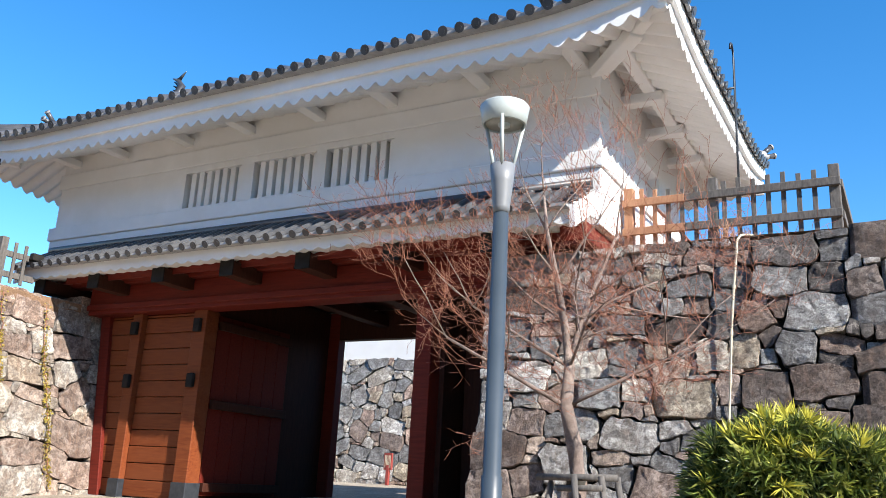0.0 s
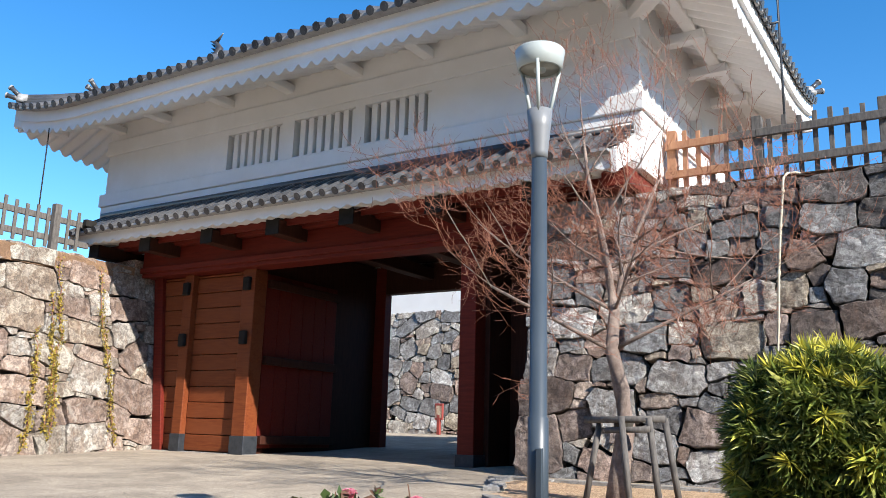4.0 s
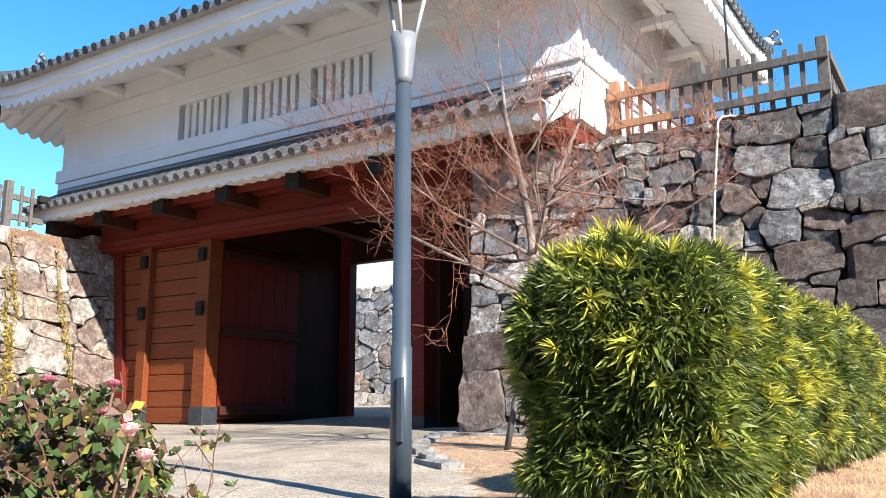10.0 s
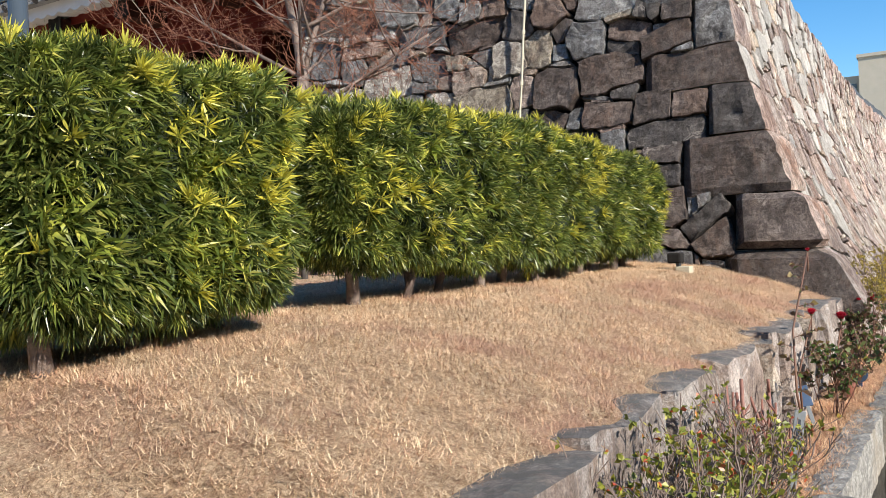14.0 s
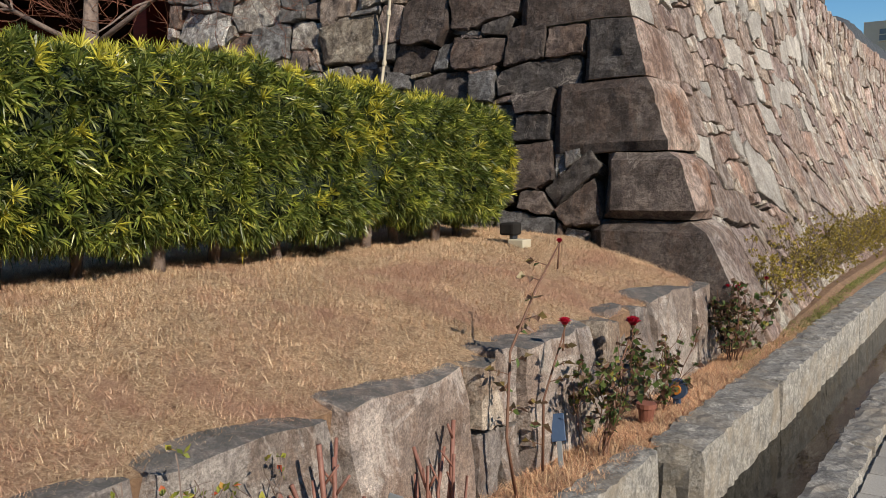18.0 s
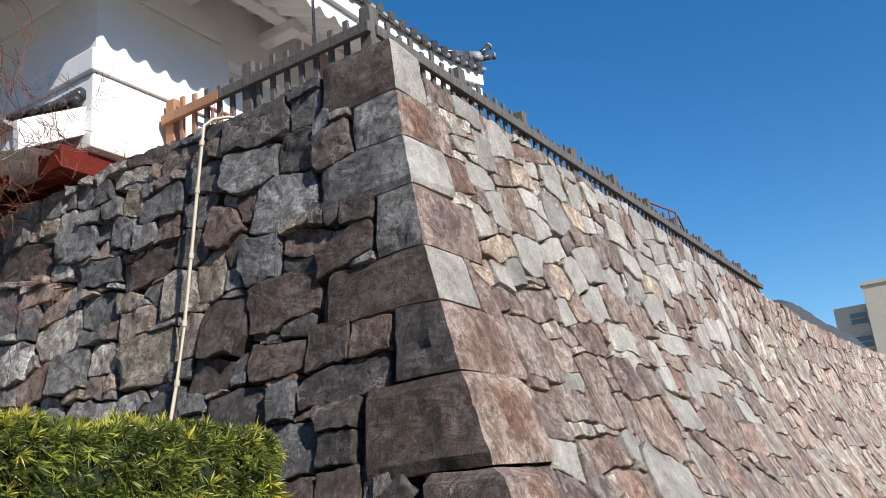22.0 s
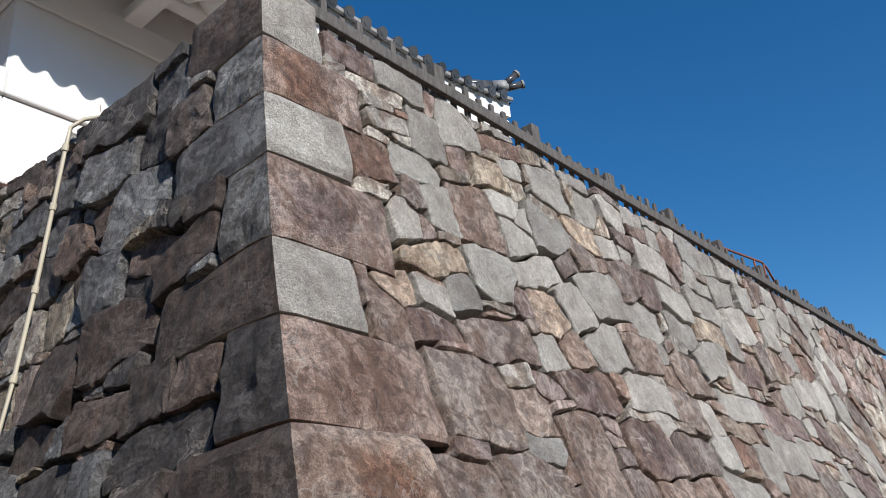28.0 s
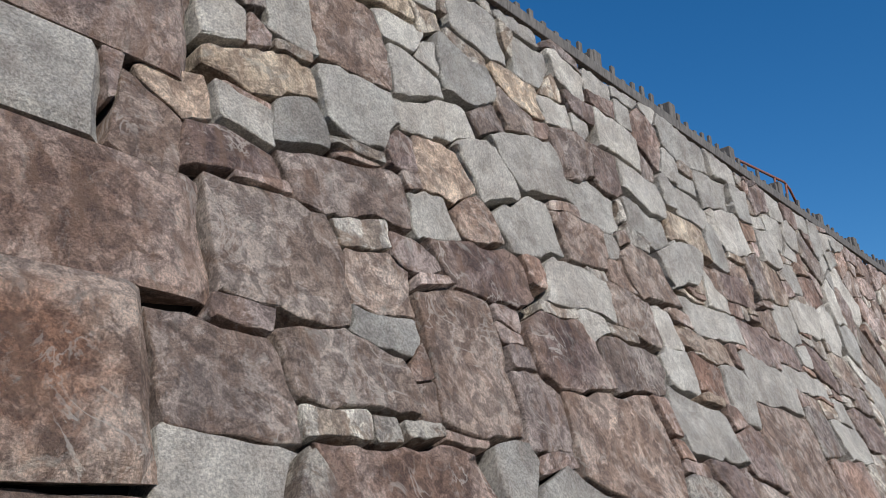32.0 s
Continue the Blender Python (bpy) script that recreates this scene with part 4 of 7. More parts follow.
# plastered beam and arms under the eaves
wall_box("eave_beam", GX0 - 0.72, GX1 + 0.72, GY0 - 0.72, GY0 - 0.52, 7.96, 8.08, bev=0.02)
wall_box("eave_beam", GX1 + 0.36, GX1 + 0.56, GY0 - 0.5, GY1 + 0.7, 7.84, 8.06, bev=0.02)
for x in (-15.9, -14.43, -12.58, -10.99, -9.36, -7.83, -6.07, -4.42):
    wall_box("eave_arm", x - 0.11, x + 0.11, GY0 - 0.8, GY0 + 0.02, 7.86, 8.02, bev=0.02)
for y in (1.35, 2.75, 4.2):
    wall_box("eave_arm", GX1 - 0.02, GX1 + 0.66, y - 0.11, y + 0.11, 7.7, 7.86, bev=0.02)
arm = wall_box("corner_arm", -0.11, 0.11, -0.1, 1.15, -0.1, 0.1, bev=0.02)
arm.matrix_world = Matrix.Translation((GX1, GY0, 7.78)) @ Euler((radians(4), 0, radians(-135))).to_matrix().to_4x4()
for sx, cx in ((1, GX1), (-1, GX0)):
    hip = wall_box("hip_rafter", -0.09, 0.09, 0.9, 2.02, -0.16, 0.06, bev=0.02)
    hip.matrix_world = Matrix.Translation((cx, GY0, 7.86)) @ Euler((radians(5), 0, radians(-135 * sx))).to_matrix().to_4x4()

# roof slopes, tiles in rows with round caps at the eave
RIDGE_Y, RIDGE_Z = 2.58, 10.3
def slope_z(run):
    """Height over the eave after a run up the slope, slightly hollow."""
    return 0.4 * run + 0.034 * run * run


TILE = 0.272
def tile_row(p, d, length, z_at, n=5, r=0.072):
    """A row of round cover tiles from the eave point p up along the plan direction d."""
    bm = bmesh.new()
    pts, rad = [], []
    q = Vector(p)
    for i in range(n):
        f = length * i / (n - 1)
        pts.append((q.x + d[0] * f, q.y + d[1] * f, z_at(f)))
        rad.append(r)
    a = Vector(pts[0]) - (Vector(pts[1]) - Vector(pts[0])).normalized() * 0.02
    add_tube(bm, [a, *pts], [r * 1.12, *rad], 10)
    # raised rim and boss of the cap
    dirv = (Vector(pts[1]) - Vector(pts[0])).normalized()
    add_tube(bm, [a - dirv * 0.006, a + dirv * 0.01], [r * 0.55, r * 0.55], 8)
    return bm


GAB0, GAB1 = -15.2, -5.2                                       # gables stand in from the eaves
roof = part("roof", ribbon([[(x, EY0, 8.0 + front_lift(x)) for x in xe],
                            [(max(GAB0 + 0.3 - 1.0, min(GAB1 + 0.7, x)), min(RIDGE_Y, EY0 + 2.45), 8.0 + slope_z(2.45)) for x in xe],
                            [(max(GAB0 - 0.7, min(GAB1 + 0.7, x)), RIDGE_Y, RIDGE_Z - 0.12) for x in xe]]), MAT_TILE, gate, "hipped and gabled roof of grey clay tiles")
part("roof_slope", ribbon([[(x, EY1, 8.0 + front_lift(x)) for x in xe], [(max(GAB0 - 0.7, min(GAB1 + 0.7, x)), EY1 - 2.45, 8.0 + slope_z(2.45)) for x in xe],
                           [(max(GAB0 - 0.7, min(GAB1 + 0.7, x)), RIDGE_Y, RIDGE_Z - 0.12) for x in xe]]), MAT_TILE, roof)
for ex, gx_, s in ((EX1, GAB1 + 0.4, -1), (EX0, GAB0 - 0.4, 1)):
    part("roof_slope", ribbon([[(ex, y, 8.0 + side_lift(y)) for y in ye], [(gx_, max(EY0 + 2.1, min(EY1 - 2.1, y)), 8.0 + slope_z(abs(gx_ - ex))) for y in ye]]), MAT_TILE, roof)
    part("gable", ribbon([[(gx_, EY0 + 2.1, 9.2), (gx_, RIDGE_Y, 9.2), (gx_, EY1 - 2.1, 9.2)], [(gx_, RIDGE_Y - 0.1, RIDGE_Z - 0.2), (gx_, RIDGE_Y, RIDGE_Z - 0.2), (gx_, RIDGE_Y + 0.1, RIDGE_Z - 0.2)]]), MAT_PLASTER, roof)
x = EX0 + 0.16
while x < EX1 - 0.1:
    run = min(3.8, max(0.35, min(x - EX0, EX1 - x) * 1.02)) if (x < GAB0 - 0.6 or x > GAB1 + 0.6) else 3.8
    z0 = 8.02 + front_lift(x)
    part("cover_tile", tile_row((x, EY0 - 0.13, z0 - 0.03), (0, 1), run + 0.1, lambda f, z0=z0, x=x: z0 + slope_z(f) - (front_lift(x)) * min(1, f / 2.4)), MAT_TILE, roof)
    x += TILE
y = EY0 + 0.16
while y < EY1 - 0.1:
    run = min(2.0, max(0.3, min(y - EY0, EY1 - y) * 1.02))
    z0 = 8.02 + side_lift(y)
    row = tile_row((EX1 + 0.03, y, z0), (-1, 0), run, lambda f, z0=z0, y=y: z0 + slope_z(f) - side_lift(y) * min(1, f / 2.4))
    part("cover_tile", row, MAT_TILE, roof)
    y += TILE
# flat eave tiles between the rows, paler because their sunlit faces are coloured in
strip([(x, EY0 - 0.12, 7.965 + front_lift(x)) for x in xe], (0, 0.17, 0), 0.05, "eave_tile", MAT_TILE_PALE)
strip([(EX1 + 0.02, y, 7.985 + side_lift(y)) for y in ye], (-0.05, 0, 0), 0.05, "eave_tile", MAT_TILE_PALE)
# ridges: main ridge, hips, descending ridges, with end tiles
def ridge(name, pts, w, h, ends=()):
    bm = bmesh.new()
    pts = [Vector(p) for p in pts]
    for k, (dz, ww) in enumerate(((0.0, 1.0), (0.3, 0.86), (0.6, 0.74))):
        add_tube(bm, [p + Vector((0, 0, h * dz + h * 0.15)) for p in pts], w * ww * 0.5, 8)
    add_tube(bm, [p + Vector((0, 0, h)) for p in pts], w * 0.3, 8)
    ob = part(name, bm, MAT_TILE, roof, smooth=True)
    return ob


ridge("main_ridge", [(GAB0 - 0.75, RIDGE_Y, RIDGE_Z - 0.2), (GAB1 + 0.75, RIDGE_Y, RIDGE_Z - 0.2)], 0.34, 0.42)
def curl(p, d, size):
    """An end tile: a scrolled plate with two round rolls that stand out, each closed by a pale ringed disc."""
    p, d = Vector(p), Vector(d).normalized()
    across = Vector((-d.y, d.x, 0))
    bm = bmesh.new()
    add_tube(bm, [p - d * 0.16, p + d * 0.02, p + d * 0.05], [size * 0.9, size * 0.95, size * 0.8], 14)
    for q in (-1, 1):
        c = p + across * q * size * 0.85 - Vector((0, 0, size * 0.45))
        add_tube(bm, [c - d * 0.1, c + d * 0.05], [size * 0.42, size * 0.45], 10)
    end = part("end_tile", bm, MAT_TILE_PALE, roof, smooth=True)
    for way, foot in ((d * 0.75 + Vector((0, 0, 0.66)), 0.35), (d * 0.97 + Vector((0, 0, 0.24)), -0.1)):
        way.normalize()
        a = p + Vector((0, 0, size * foot))
        tip = a + way * size * 2.2
        part("roll", tube_mesh([a, tip], [size * 0.4, size * 0.42], 12), MAT_TILE, end, smooth=True)
        part("roll_end", tube_mesh([tip, tip + way * 0.03], [size * 0.5, size * 0.5], 14), MAT_TILE_PALE, end)
        part("roll_boss", tube_mesh([tip + way * 0.03, tip + way * 0.04], [size * 0.3, size * 0.28], 12), MAT_TILE, end)
    return end


for ex, ey, sx, sy in ((EX1, EY0, 1, -1), (EX0, EY0, -1, -1), (EX1, EY1, 1, 1), (EX0, EY1, -1, 1)):
    pts = [(ex - sx * f, ey - sy * f, 8.0 + 0.33 * max(0, 1 - f / 2.4) ** 2 + slope_z(f)) for f in (0.12, 0.5, 1.0, 1.6, 2.2)]
    ridge("hip_ridge", pts, 0.24, 0.24)
    curl((ex - sx * 0.1, ey - sy * 0.1, 8.55), (sx, sy, 0), 0.13)
for gx_ in (GAB1 + 0.55, GAB0 - 0.55):
    ridge("descending_ridge", [(gx_, EY0 + f, 8.0 + slope_z(f)) for f in (0.75, 1.5, 2.4, 3.8)], 0.22, 0.22)
    curl((gx_, EY0 + 0.66, 8.5), (0, -1, 0), 0.12)
    # fish finial
    bm = bmesh.new()
    s = 1 if gx_ < -10 else -1
    bx = gx_ - s * 0.1
    add_tube(bm, [(bx, RIDGE_Y, RIDGE_Z + 0.15), (bx - s * 0.05, RIDGE_Y, RIDGE_Z + 0.38), (bx + s * 0.02, RIDGE_Y, RIDGE_Z + 0.62), (bx - s * 0.14, RIDGE_Y, RIDGE_Z + 0.84)], [0.16, 0.15, 0.1, 0.05], 8)
    for k in range(5):
        add_tube(bm, [(bx - s * 0.12, RIDGE_Y, RIDGE_Z + 0.3 + 0.1 * k), (bx - s * 0.28, RIDGE_Y, RIDGE_Z + 0.36 + 0.11 * k)], [0.05, 0.01], 5)
    add_tube(bm, [(bx - s * 0.12, RIDGE_Y, RIDGE_Z + 0.8), (bx - s * 0.34, RIDGE_Y, RIDGE_Z + 0.9)], [0.06, 0.01], 6)
    add_tube(bm, [(bx - s * 0.12, RIDGE_Y, RIDGE_Z + 0.8), (bx + s * 0.12, RIDGE_Y, RIDGE_Z + 1.02)], [0.06, 0.01], 6)
    part("ridge_finial", bm, MAT_TILE, roof, "fish-shaped grey ridge finial", smooth=True)

# pent roof over the gateway
PX0, PX1, PY, PZ = -16.15, -4.3, -0.62, 5.47
pent = part("pent_roof", ribbon([[(PX0, PY - 0.1, PZ - 0.03), (PX1, PY - 0.1, PZ - 0.03)], [(PX0, GY0 - 0.06, 5.98), (PX1, GY0 - 0.06, 5.98)]]), MAT_TILE, gate, "narrow pent roof of grey clay tiles with white scalloped eave")
x = PX0 + 0.13
while x < PX1 - 0.05:
    part("cover_tile", tile_row((x, PY - 0.13, PZ - 0.02), (0, 1), 0.82, lambda f: PZ - 0.02 + 0.6 * f, 3, 0.062), MAT_TILE, pent)
    x += TILE
# the pent's eave strip also has the sunlit tile faces as paler colour
part("eave_tile", box_mesh(PX0, PX1, PY - 0.12, PY + 0.04, PZ - 0.065, PZ - 0.02), MAT_TILE_PALE, pent)
bm = bmesh.new()
add_tube(bm, [(PX0, GY0 - 0.1, 6.0), (PX1 + 0.08, GY0 - 0.1, 6.0)], 0.07, 10)
part("pent_ridge", bm, MAT_TILE, pent, smooth=True)
xs = np.arange(PX0, PX1 + 0.01, SC / 8)
rows = [[(x, PY + 0.05, PZ - 0.04) for x in xs], [(x, PY + 0.05, 5.25 - wave(x) * 0.45) for x in xs], [(x, GY0 + 0.2, 5.42 - wave(x) * 0.45) for x in xs]]
part("scalloped_apron", ribbon(rows), MAT_PLASTER, pent, "white plastered scalloped eave")
for px, s in ((PX1, 1), (PX0, -1)):
    bm = bmesh.new()
    v = [(px, PY, PZ - 0.02), (px, PY + 0.03, PZ - 0.33), (px, GY0 + 0.1, 5.62), (px, GY0 + 0.1, 5.95)]
    a = [bm.verts.new(q) for q in v]
    b = [bm.verts.new((q[0] + s * 0.08, q[1], q[2])) for q in v]
    bm.faces.new(a); bm.faces.new(b[::-1])
    for i in range(4):
        bm.faces.new((a[i], b[i], b[(i + 1) % 4], a[(i + 1) % 4]))
    part("barge_board", bm, MAT_PLASTER, pent)
    for k in range(5):
        f = 0.02 + 0.15 * k
        part("verge_tile", tube_mesh([(px - s * 0.1, PY + f, PZ + 0.05 + 0.62 * f), (px + s * 0.12, PY + f, PZ + 0.04 + 0.62 * f)], 0.035, 8), MAT_TILE, pent, smooth=True)

# red timber gateway under the upper floor
LZ = 4.63
def timber(name, *a, bev=0.015, mat=None, label="", parent=None):
    return part(name, box_mesh(*a, bev), mat or MAT_WOOD_RED, parent or gate, label)


timber("lintel", -15.1, -5.2, 0.42, 0.86, LZ, 5.2, label="heavy red-brown timber lintel")
timber("lintel_fillet", -15.1, -5.2, 0.36, 0.42, LZ + 0.08, LZ + 0.2)
timber("upper_sill", -16.2, -4.6, 0.25, 0.6, 5.2, 5.36)
for x in (-15.7, -14.1, -12.35, -10.68, -9.02, -7.3, -5.6):
    # beams lie in shade, and their timber is coloured darker for it
    timber("floor_beam", x - 0.14, x + 0.14, -0.34, 4.9, 4.98, 5.24, mat=MAT_WOOD_SHADED)
    timber("beam_end", x - 0.15, x + 0.15, -0.37, -0.343, 4.97, 5.25, mat=MAT_DARK, bev=0)
timber("corner_beam", -4.62, -4.2, -0.15, 4.9, 5.08, 5.34, label="red-brown end beam")
timber("fascia_board", -15.2, -5.2, -0.15, -0.1, 5.16, 5.3)
# left side: posts and plank panels
for x0, x1 in ((-13.98, -13.72), (-12.32, -11.98)):
    post = timber("gate_post", x0, x1, 0.62, 0.95, 1.45, LZ + 0.01, mat=MAT_WOOD_ORANGE)
    timber("post_shoe", x0 - 0.015, x1 + 0.015, 0.6, 0.97, 1.1, 1.47, mat=MAT_IRON, bev=0.01, parent=post, label="dark sheet metal post shoe")
    for z in (4.34, 3.3):
        timber("nail_cover", (x0 + x1) / 2 - 0.08, (x0 + x1) / 2 + 0.08, 0.53, 0.62, z - 0.13, z + 0.13, mat=MAT_DARK, bev=0.02, parent=post, label="black iron nail cover")
leaning = timber("gate_post", -14.98, -14.72, 0.66, 0.95, 1.1, LZ + 0.01)
for vert in leaning.data.vertices:
    vert.co.x += 0.42 - 0.42 * (vert.co.z - 1.1) / (LZ - 1.1)
for x0, x1 in ((-14.7, -13.99), (-13.71, -12.33)):
    z, k = 1.16, 0
    while z < LZ - 0.02:
        h = min(0.31, LZ - z)
        timber("plank", x0, x1, 0.74 + 0.008 * (k % 2), 0.82, z, z + h - 0.012, bev=0.012, mat=MAT_WOOD_ORANGE)
        z += h
        k += 1
timber("threshold", -15.0, -11.9, 0.6, 1.0, 1.02, 1.14, mat=MAT_GRANITE)
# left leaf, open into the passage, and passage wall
timber("passage_wall", -12.28, -12.16, 0.95, 4.75, 1.1, 5.36, mat=MAT_WOOD_SHADED)
leaf = thing("gate_leaf", "dark red timber gate leaf standing open inside the passage", "gate")
for k in range(6):
    part("plank", box_mesh(-12.12, -12.04, 1.02 + 0.36 * k, 1.37 + 0.36 * k, 1.25, 4.6, 0.01), MAT_WOOD_RED, leaf)
for z in (1.4, 2.9, 4.4):
    part("cross_bar", box_mesh(-12.04, -11.94, 1.02, 3.16, z - 0.08, z + 0.08, 0.01), MAT_WOOD_SHADED, leaf)
# right side
timber("gate_post", -7.36, -7.06, 0.62, 0.95, 1.3, LZ + 0.01, mat=MAT_WOOD_RED)
timber("post_shoe", -7.38, -7.04, 0.6, 0.97, 1.1, 1.32, mat=MAT_IRON, bev=0.01)
# panel, post and passage wall: the passage's shade is in the timber colour
timber("side_panel", -6.95, -5.3, 1.6, 1.7, 1.1, LZ, mat=MAT_WOOD_SHADED)
timber("gate_post", -6.3, -6.1, 1.4, 1.59, 1.1, LZ + 0.01, mat=MAT_WOOD_SHADED)
timber("passage_wall", -7.1, -6.98, 0.95, 4.75, 1.1, 5.36, mat=MAT_WOOD_SHADED)
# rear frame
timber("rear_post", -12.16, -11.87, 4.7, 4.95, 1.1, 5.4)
timber("rear_panel", -15.2, -12.28, 4.75, 4.85, 1.1, 5.4, mat=MAT_WOOD_SHADED)
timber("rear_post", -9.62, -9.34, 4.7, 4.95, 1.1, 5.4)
timber("rear_panel", -9.34, -7.1, 4.75, 4.85, 1.1, 5.4, mat=MAT_WOOD_SHADED)
timber("rear_panel", -6.98, -5.2, 4.75, 4.85, 1.1, 5.4, mat=MAT_WOOD_SHADED)
timber("rear_lintel", -11.87, -9.62, 4.7, 4.95, 4.73, 5.4, mat=MAT_WOOD_SHADED)
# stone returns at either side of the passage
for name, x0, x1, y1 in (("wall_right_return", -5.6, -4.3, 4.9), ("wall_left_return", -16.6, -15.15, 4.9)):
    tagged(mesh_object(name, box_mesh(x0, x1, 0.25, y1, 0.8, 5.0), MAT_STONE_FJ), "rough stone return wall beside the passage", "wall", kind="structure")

# ---- street lamp ----
LX, LY = -2.66, -6.15
LG = terrain(LX, LY) - 0.01
lamp = thing("street_lamp", "slim grey-blue street lamp with a pale cup-shaped head on three arms", "street lamp", at=(LX, LY, LG))
H = 3.75 - LG
part("pole", tube_mesh([(0, 0, 0), (0, 0, 0.9), (0, 0, 0.905), (0, 0, H - 0.3)], [0.064, 0.064, 0.056, 0.05], 24), MAT_POLE, lamp, smooth=True)
part("service_door", box_mesh(0.02, 0.06, -0.077, -0.05, 0.35, 0.72, 0.004), MAT_POLE, lamp)
part("pole_collar", tube_mesh([(0, 0, H - 0.31), (0, 0, H - 0.27), (0, 0, H - 0.1), (0, 0, H + 0.02)], [0.054, 0.056, 0.074, 0.084], 24), MAT_POLE_GREY, lamp, smooth=True)
for k in range(3):
    a = radians(90 + 120 * k - 40)
    c, s = math.cos(a), math.sin(a)
    part("arm", tube_mesh([(0.07 * c, 0.07 * s, H), (0.145 * c, 0.145 * s, H + 0.33)], 0.013, 8), MAT_LAMP_PALE, lamp, smooth=True)
bm = bmesh.new()
prof = [(0.0, H + 0.455), (0.155, H + 0.45), (0.168, H + 0.435), (0.148, H + 0.31), (0.136, H + 0.305), (0.146, H + 0.4), (0.0, H + 0.41)]
rings = [[bm.verts.new((r * math.cos(2 * math.pi * k / 28), r * math.sin(2 * math.pi * k / 28), z)) for k in range(28)] if r else [bm.verts.new((0, 0, z))] for r, z in prof]
for r0, r1 in zip(rings, rings[1:]):
    for k in range(28):
        j = (k + 1) % 28
        q = [r0[k % len(r0)], r0[j % len(r0)], r1[j % len(r1)], r1[k % len(r1)]]
        q = list(dict.fromkeys(q))
        bm.faces.new(q)
part("shade", bm, MAT_LAMP_PALE, lamp, "pale grey-green cup-shaped lamp shade", smooth=True)
part("reflector", tube_mesh([(0, 0, H + 0.315), (0, 0, H + 0.39)], [0.13, 0.1], 20), MAT_LAMP_GLASS, lamp, smooth=True)
part("bulb", tube_mesh([(0, 0, H + 0.3), (0, 0, H + 0.36)], [0.04, 0.05], 12), MAT_LAMP_PALE, lamp, smooth=True)

# ---- top of the rampart, with its fences ----
vs = [(x, y, 4.83 + 0.02 * noise.noise(Vector((x, y, 4)))) for y in np.linspace(0.2, 26.6, 60) for x in np.linspace(-5.4, -0.33, 14)]
vs = [(x, y, z + (0.2 if x < -0.7 else 0)) for x, y, z in vs]
fs = [(r * 14 + c, r * 14 + c + 1, (r + 1) * 14 + c + 1, (r + 1) * 14 + c) for r in range(59) for c in range(13)]
tagged(data_object("rampart_top", vs, fs, [MAT_SOIL]), "bare earth terrace on top of the rampart", "ground", kind="structure")


def timber_fence(label, a, b, posts, step, mats, rail_z=(5.93, 5.48), slat_top=6.13, base=5.02, post_top=6.22):
    """A post-and-rail fence with upright slats from a to b in plan; mats: (at the start, after the first stretch)."""
    a, b = Vector((*a, 0)), Vector((*b, 0))
    d = (b - a).normalized()
    ang = math.atan2(d.y, d.x)
    L = (b - a).length
    f = thing("timber_fence", label, "fence", at=(a.x, a.y, base))
    f.rotation_euler = (0, 0, ang)
    rng = random.Random(int(L * 100))
    for s in posts:
        m = mats[0] if s < 0.9 else mats[1]
        part("post", box_mesh(s - 0.07, s + 0.07, -0.07, 0.07, 0, post_top - base + rng.uniform(-0.03, 0.03), 0.012), m, f)
    for z in rail_z:
        k = 0.0
        cuts = ([0.85] if mats[0] is not mats[1] else []) + [q for q in posts if 0 < q < L] + [L + 0.08]
        for e in cuts:
            m = mats[0] if k < 0.6 else mats[1]
            part("rail", box_mesh(k - (0.08 if k == 0 else 0), e, -0.13, -0.072, z - base - 0.06, z - base + 0.06, 0.01), m, f)
            k = e + 0.002
    s = step
    while s < L - 0.05:
        if min(abs(s - q) for q in posts) > 0.1:
            m = mats[0] if s < 0.6 else mats[1]
            part("slat", box_mesh(s - 0.032, s + 0.032, -0.068, -0.035, rng.uniform(0.1, 0.2), slat_top - base + rng.uniform(-0.05, 0.05), 0.005), m, f)
        s += step
    return f


timber_fence("weathered timber fence with fresh orange wood at one end", (-3.97, 1.09), (-1.12, 1.09), (0, 1.23, 2.85), 0.2, (MAT_WOOD_FRESH, MAT_WOOD_OLD))
side_fence_posts = [0.06 + 1.55 * i for i in range(1, 11)]
timber_fence("long weathered grey timber fence along the rampart edge", (-1.15, 1.17), (-1.15, 16.9), side_fence_posts, 0.2, (MAT_WOOD_OLD, MAT_WOOD_OLD))
timber_fence("weathered grey timber fence on the sunlit stone wall", (-15.45, -0.7), (-15.45, -9.0), (0.75, 2.1, 3.6, 5.1, 6.6, 8.1), 0.22, (MAT_WOOD_OLD, MAT_WOOD_OLD), (5.55, 5.15), 5.75, 4.8, 5.84)
tagged(mesh_object("wall_left_top", box_mesh(-20, -15.12, -9, 0.25, 4.5, 4.82), MAT_SOIL), "earth top of the wall left of the gate", "ground", kind="structure")

# handrail of a ramp behind the fence
rail = thing("handrail", "rust-red pipe handrail behind the timber fence", "handrail", at=(-1.45, 7.0, 5.05))
part("top_rail", tube_mesh([(0, 0.4, 1.17), (0, 2.6, 1.45), (0, 4.8, 1.72), (0, 5.0, 1.66), (0, 5.6, 1.15)], 0.02, 8), MAT_RUST, rail, smooth=True)
part("lower_rail", tube_mesh([(0, 0.4, 0.9), (0, 2.6, 1.16), (0, 4.9, 1.42)], 0.015, 8), MAT_RUST, rail, smooth=True)
for q in (0.5, 1.8, 3.1, 4.4, 4.85, 5.5):
    part("post", tube_mesh([(0, q, 0), (0, q, 1.12 + 0.123 * q if q < 4.9 else 1.2)], 0.018, 8), MAT_RUST, rail, smooth=True)
rail2 = thing("handrail", "rust-red pipe handrail at the foot of the gatehouse side", "handrail", at=(-3.3, 1.6, 5.05))
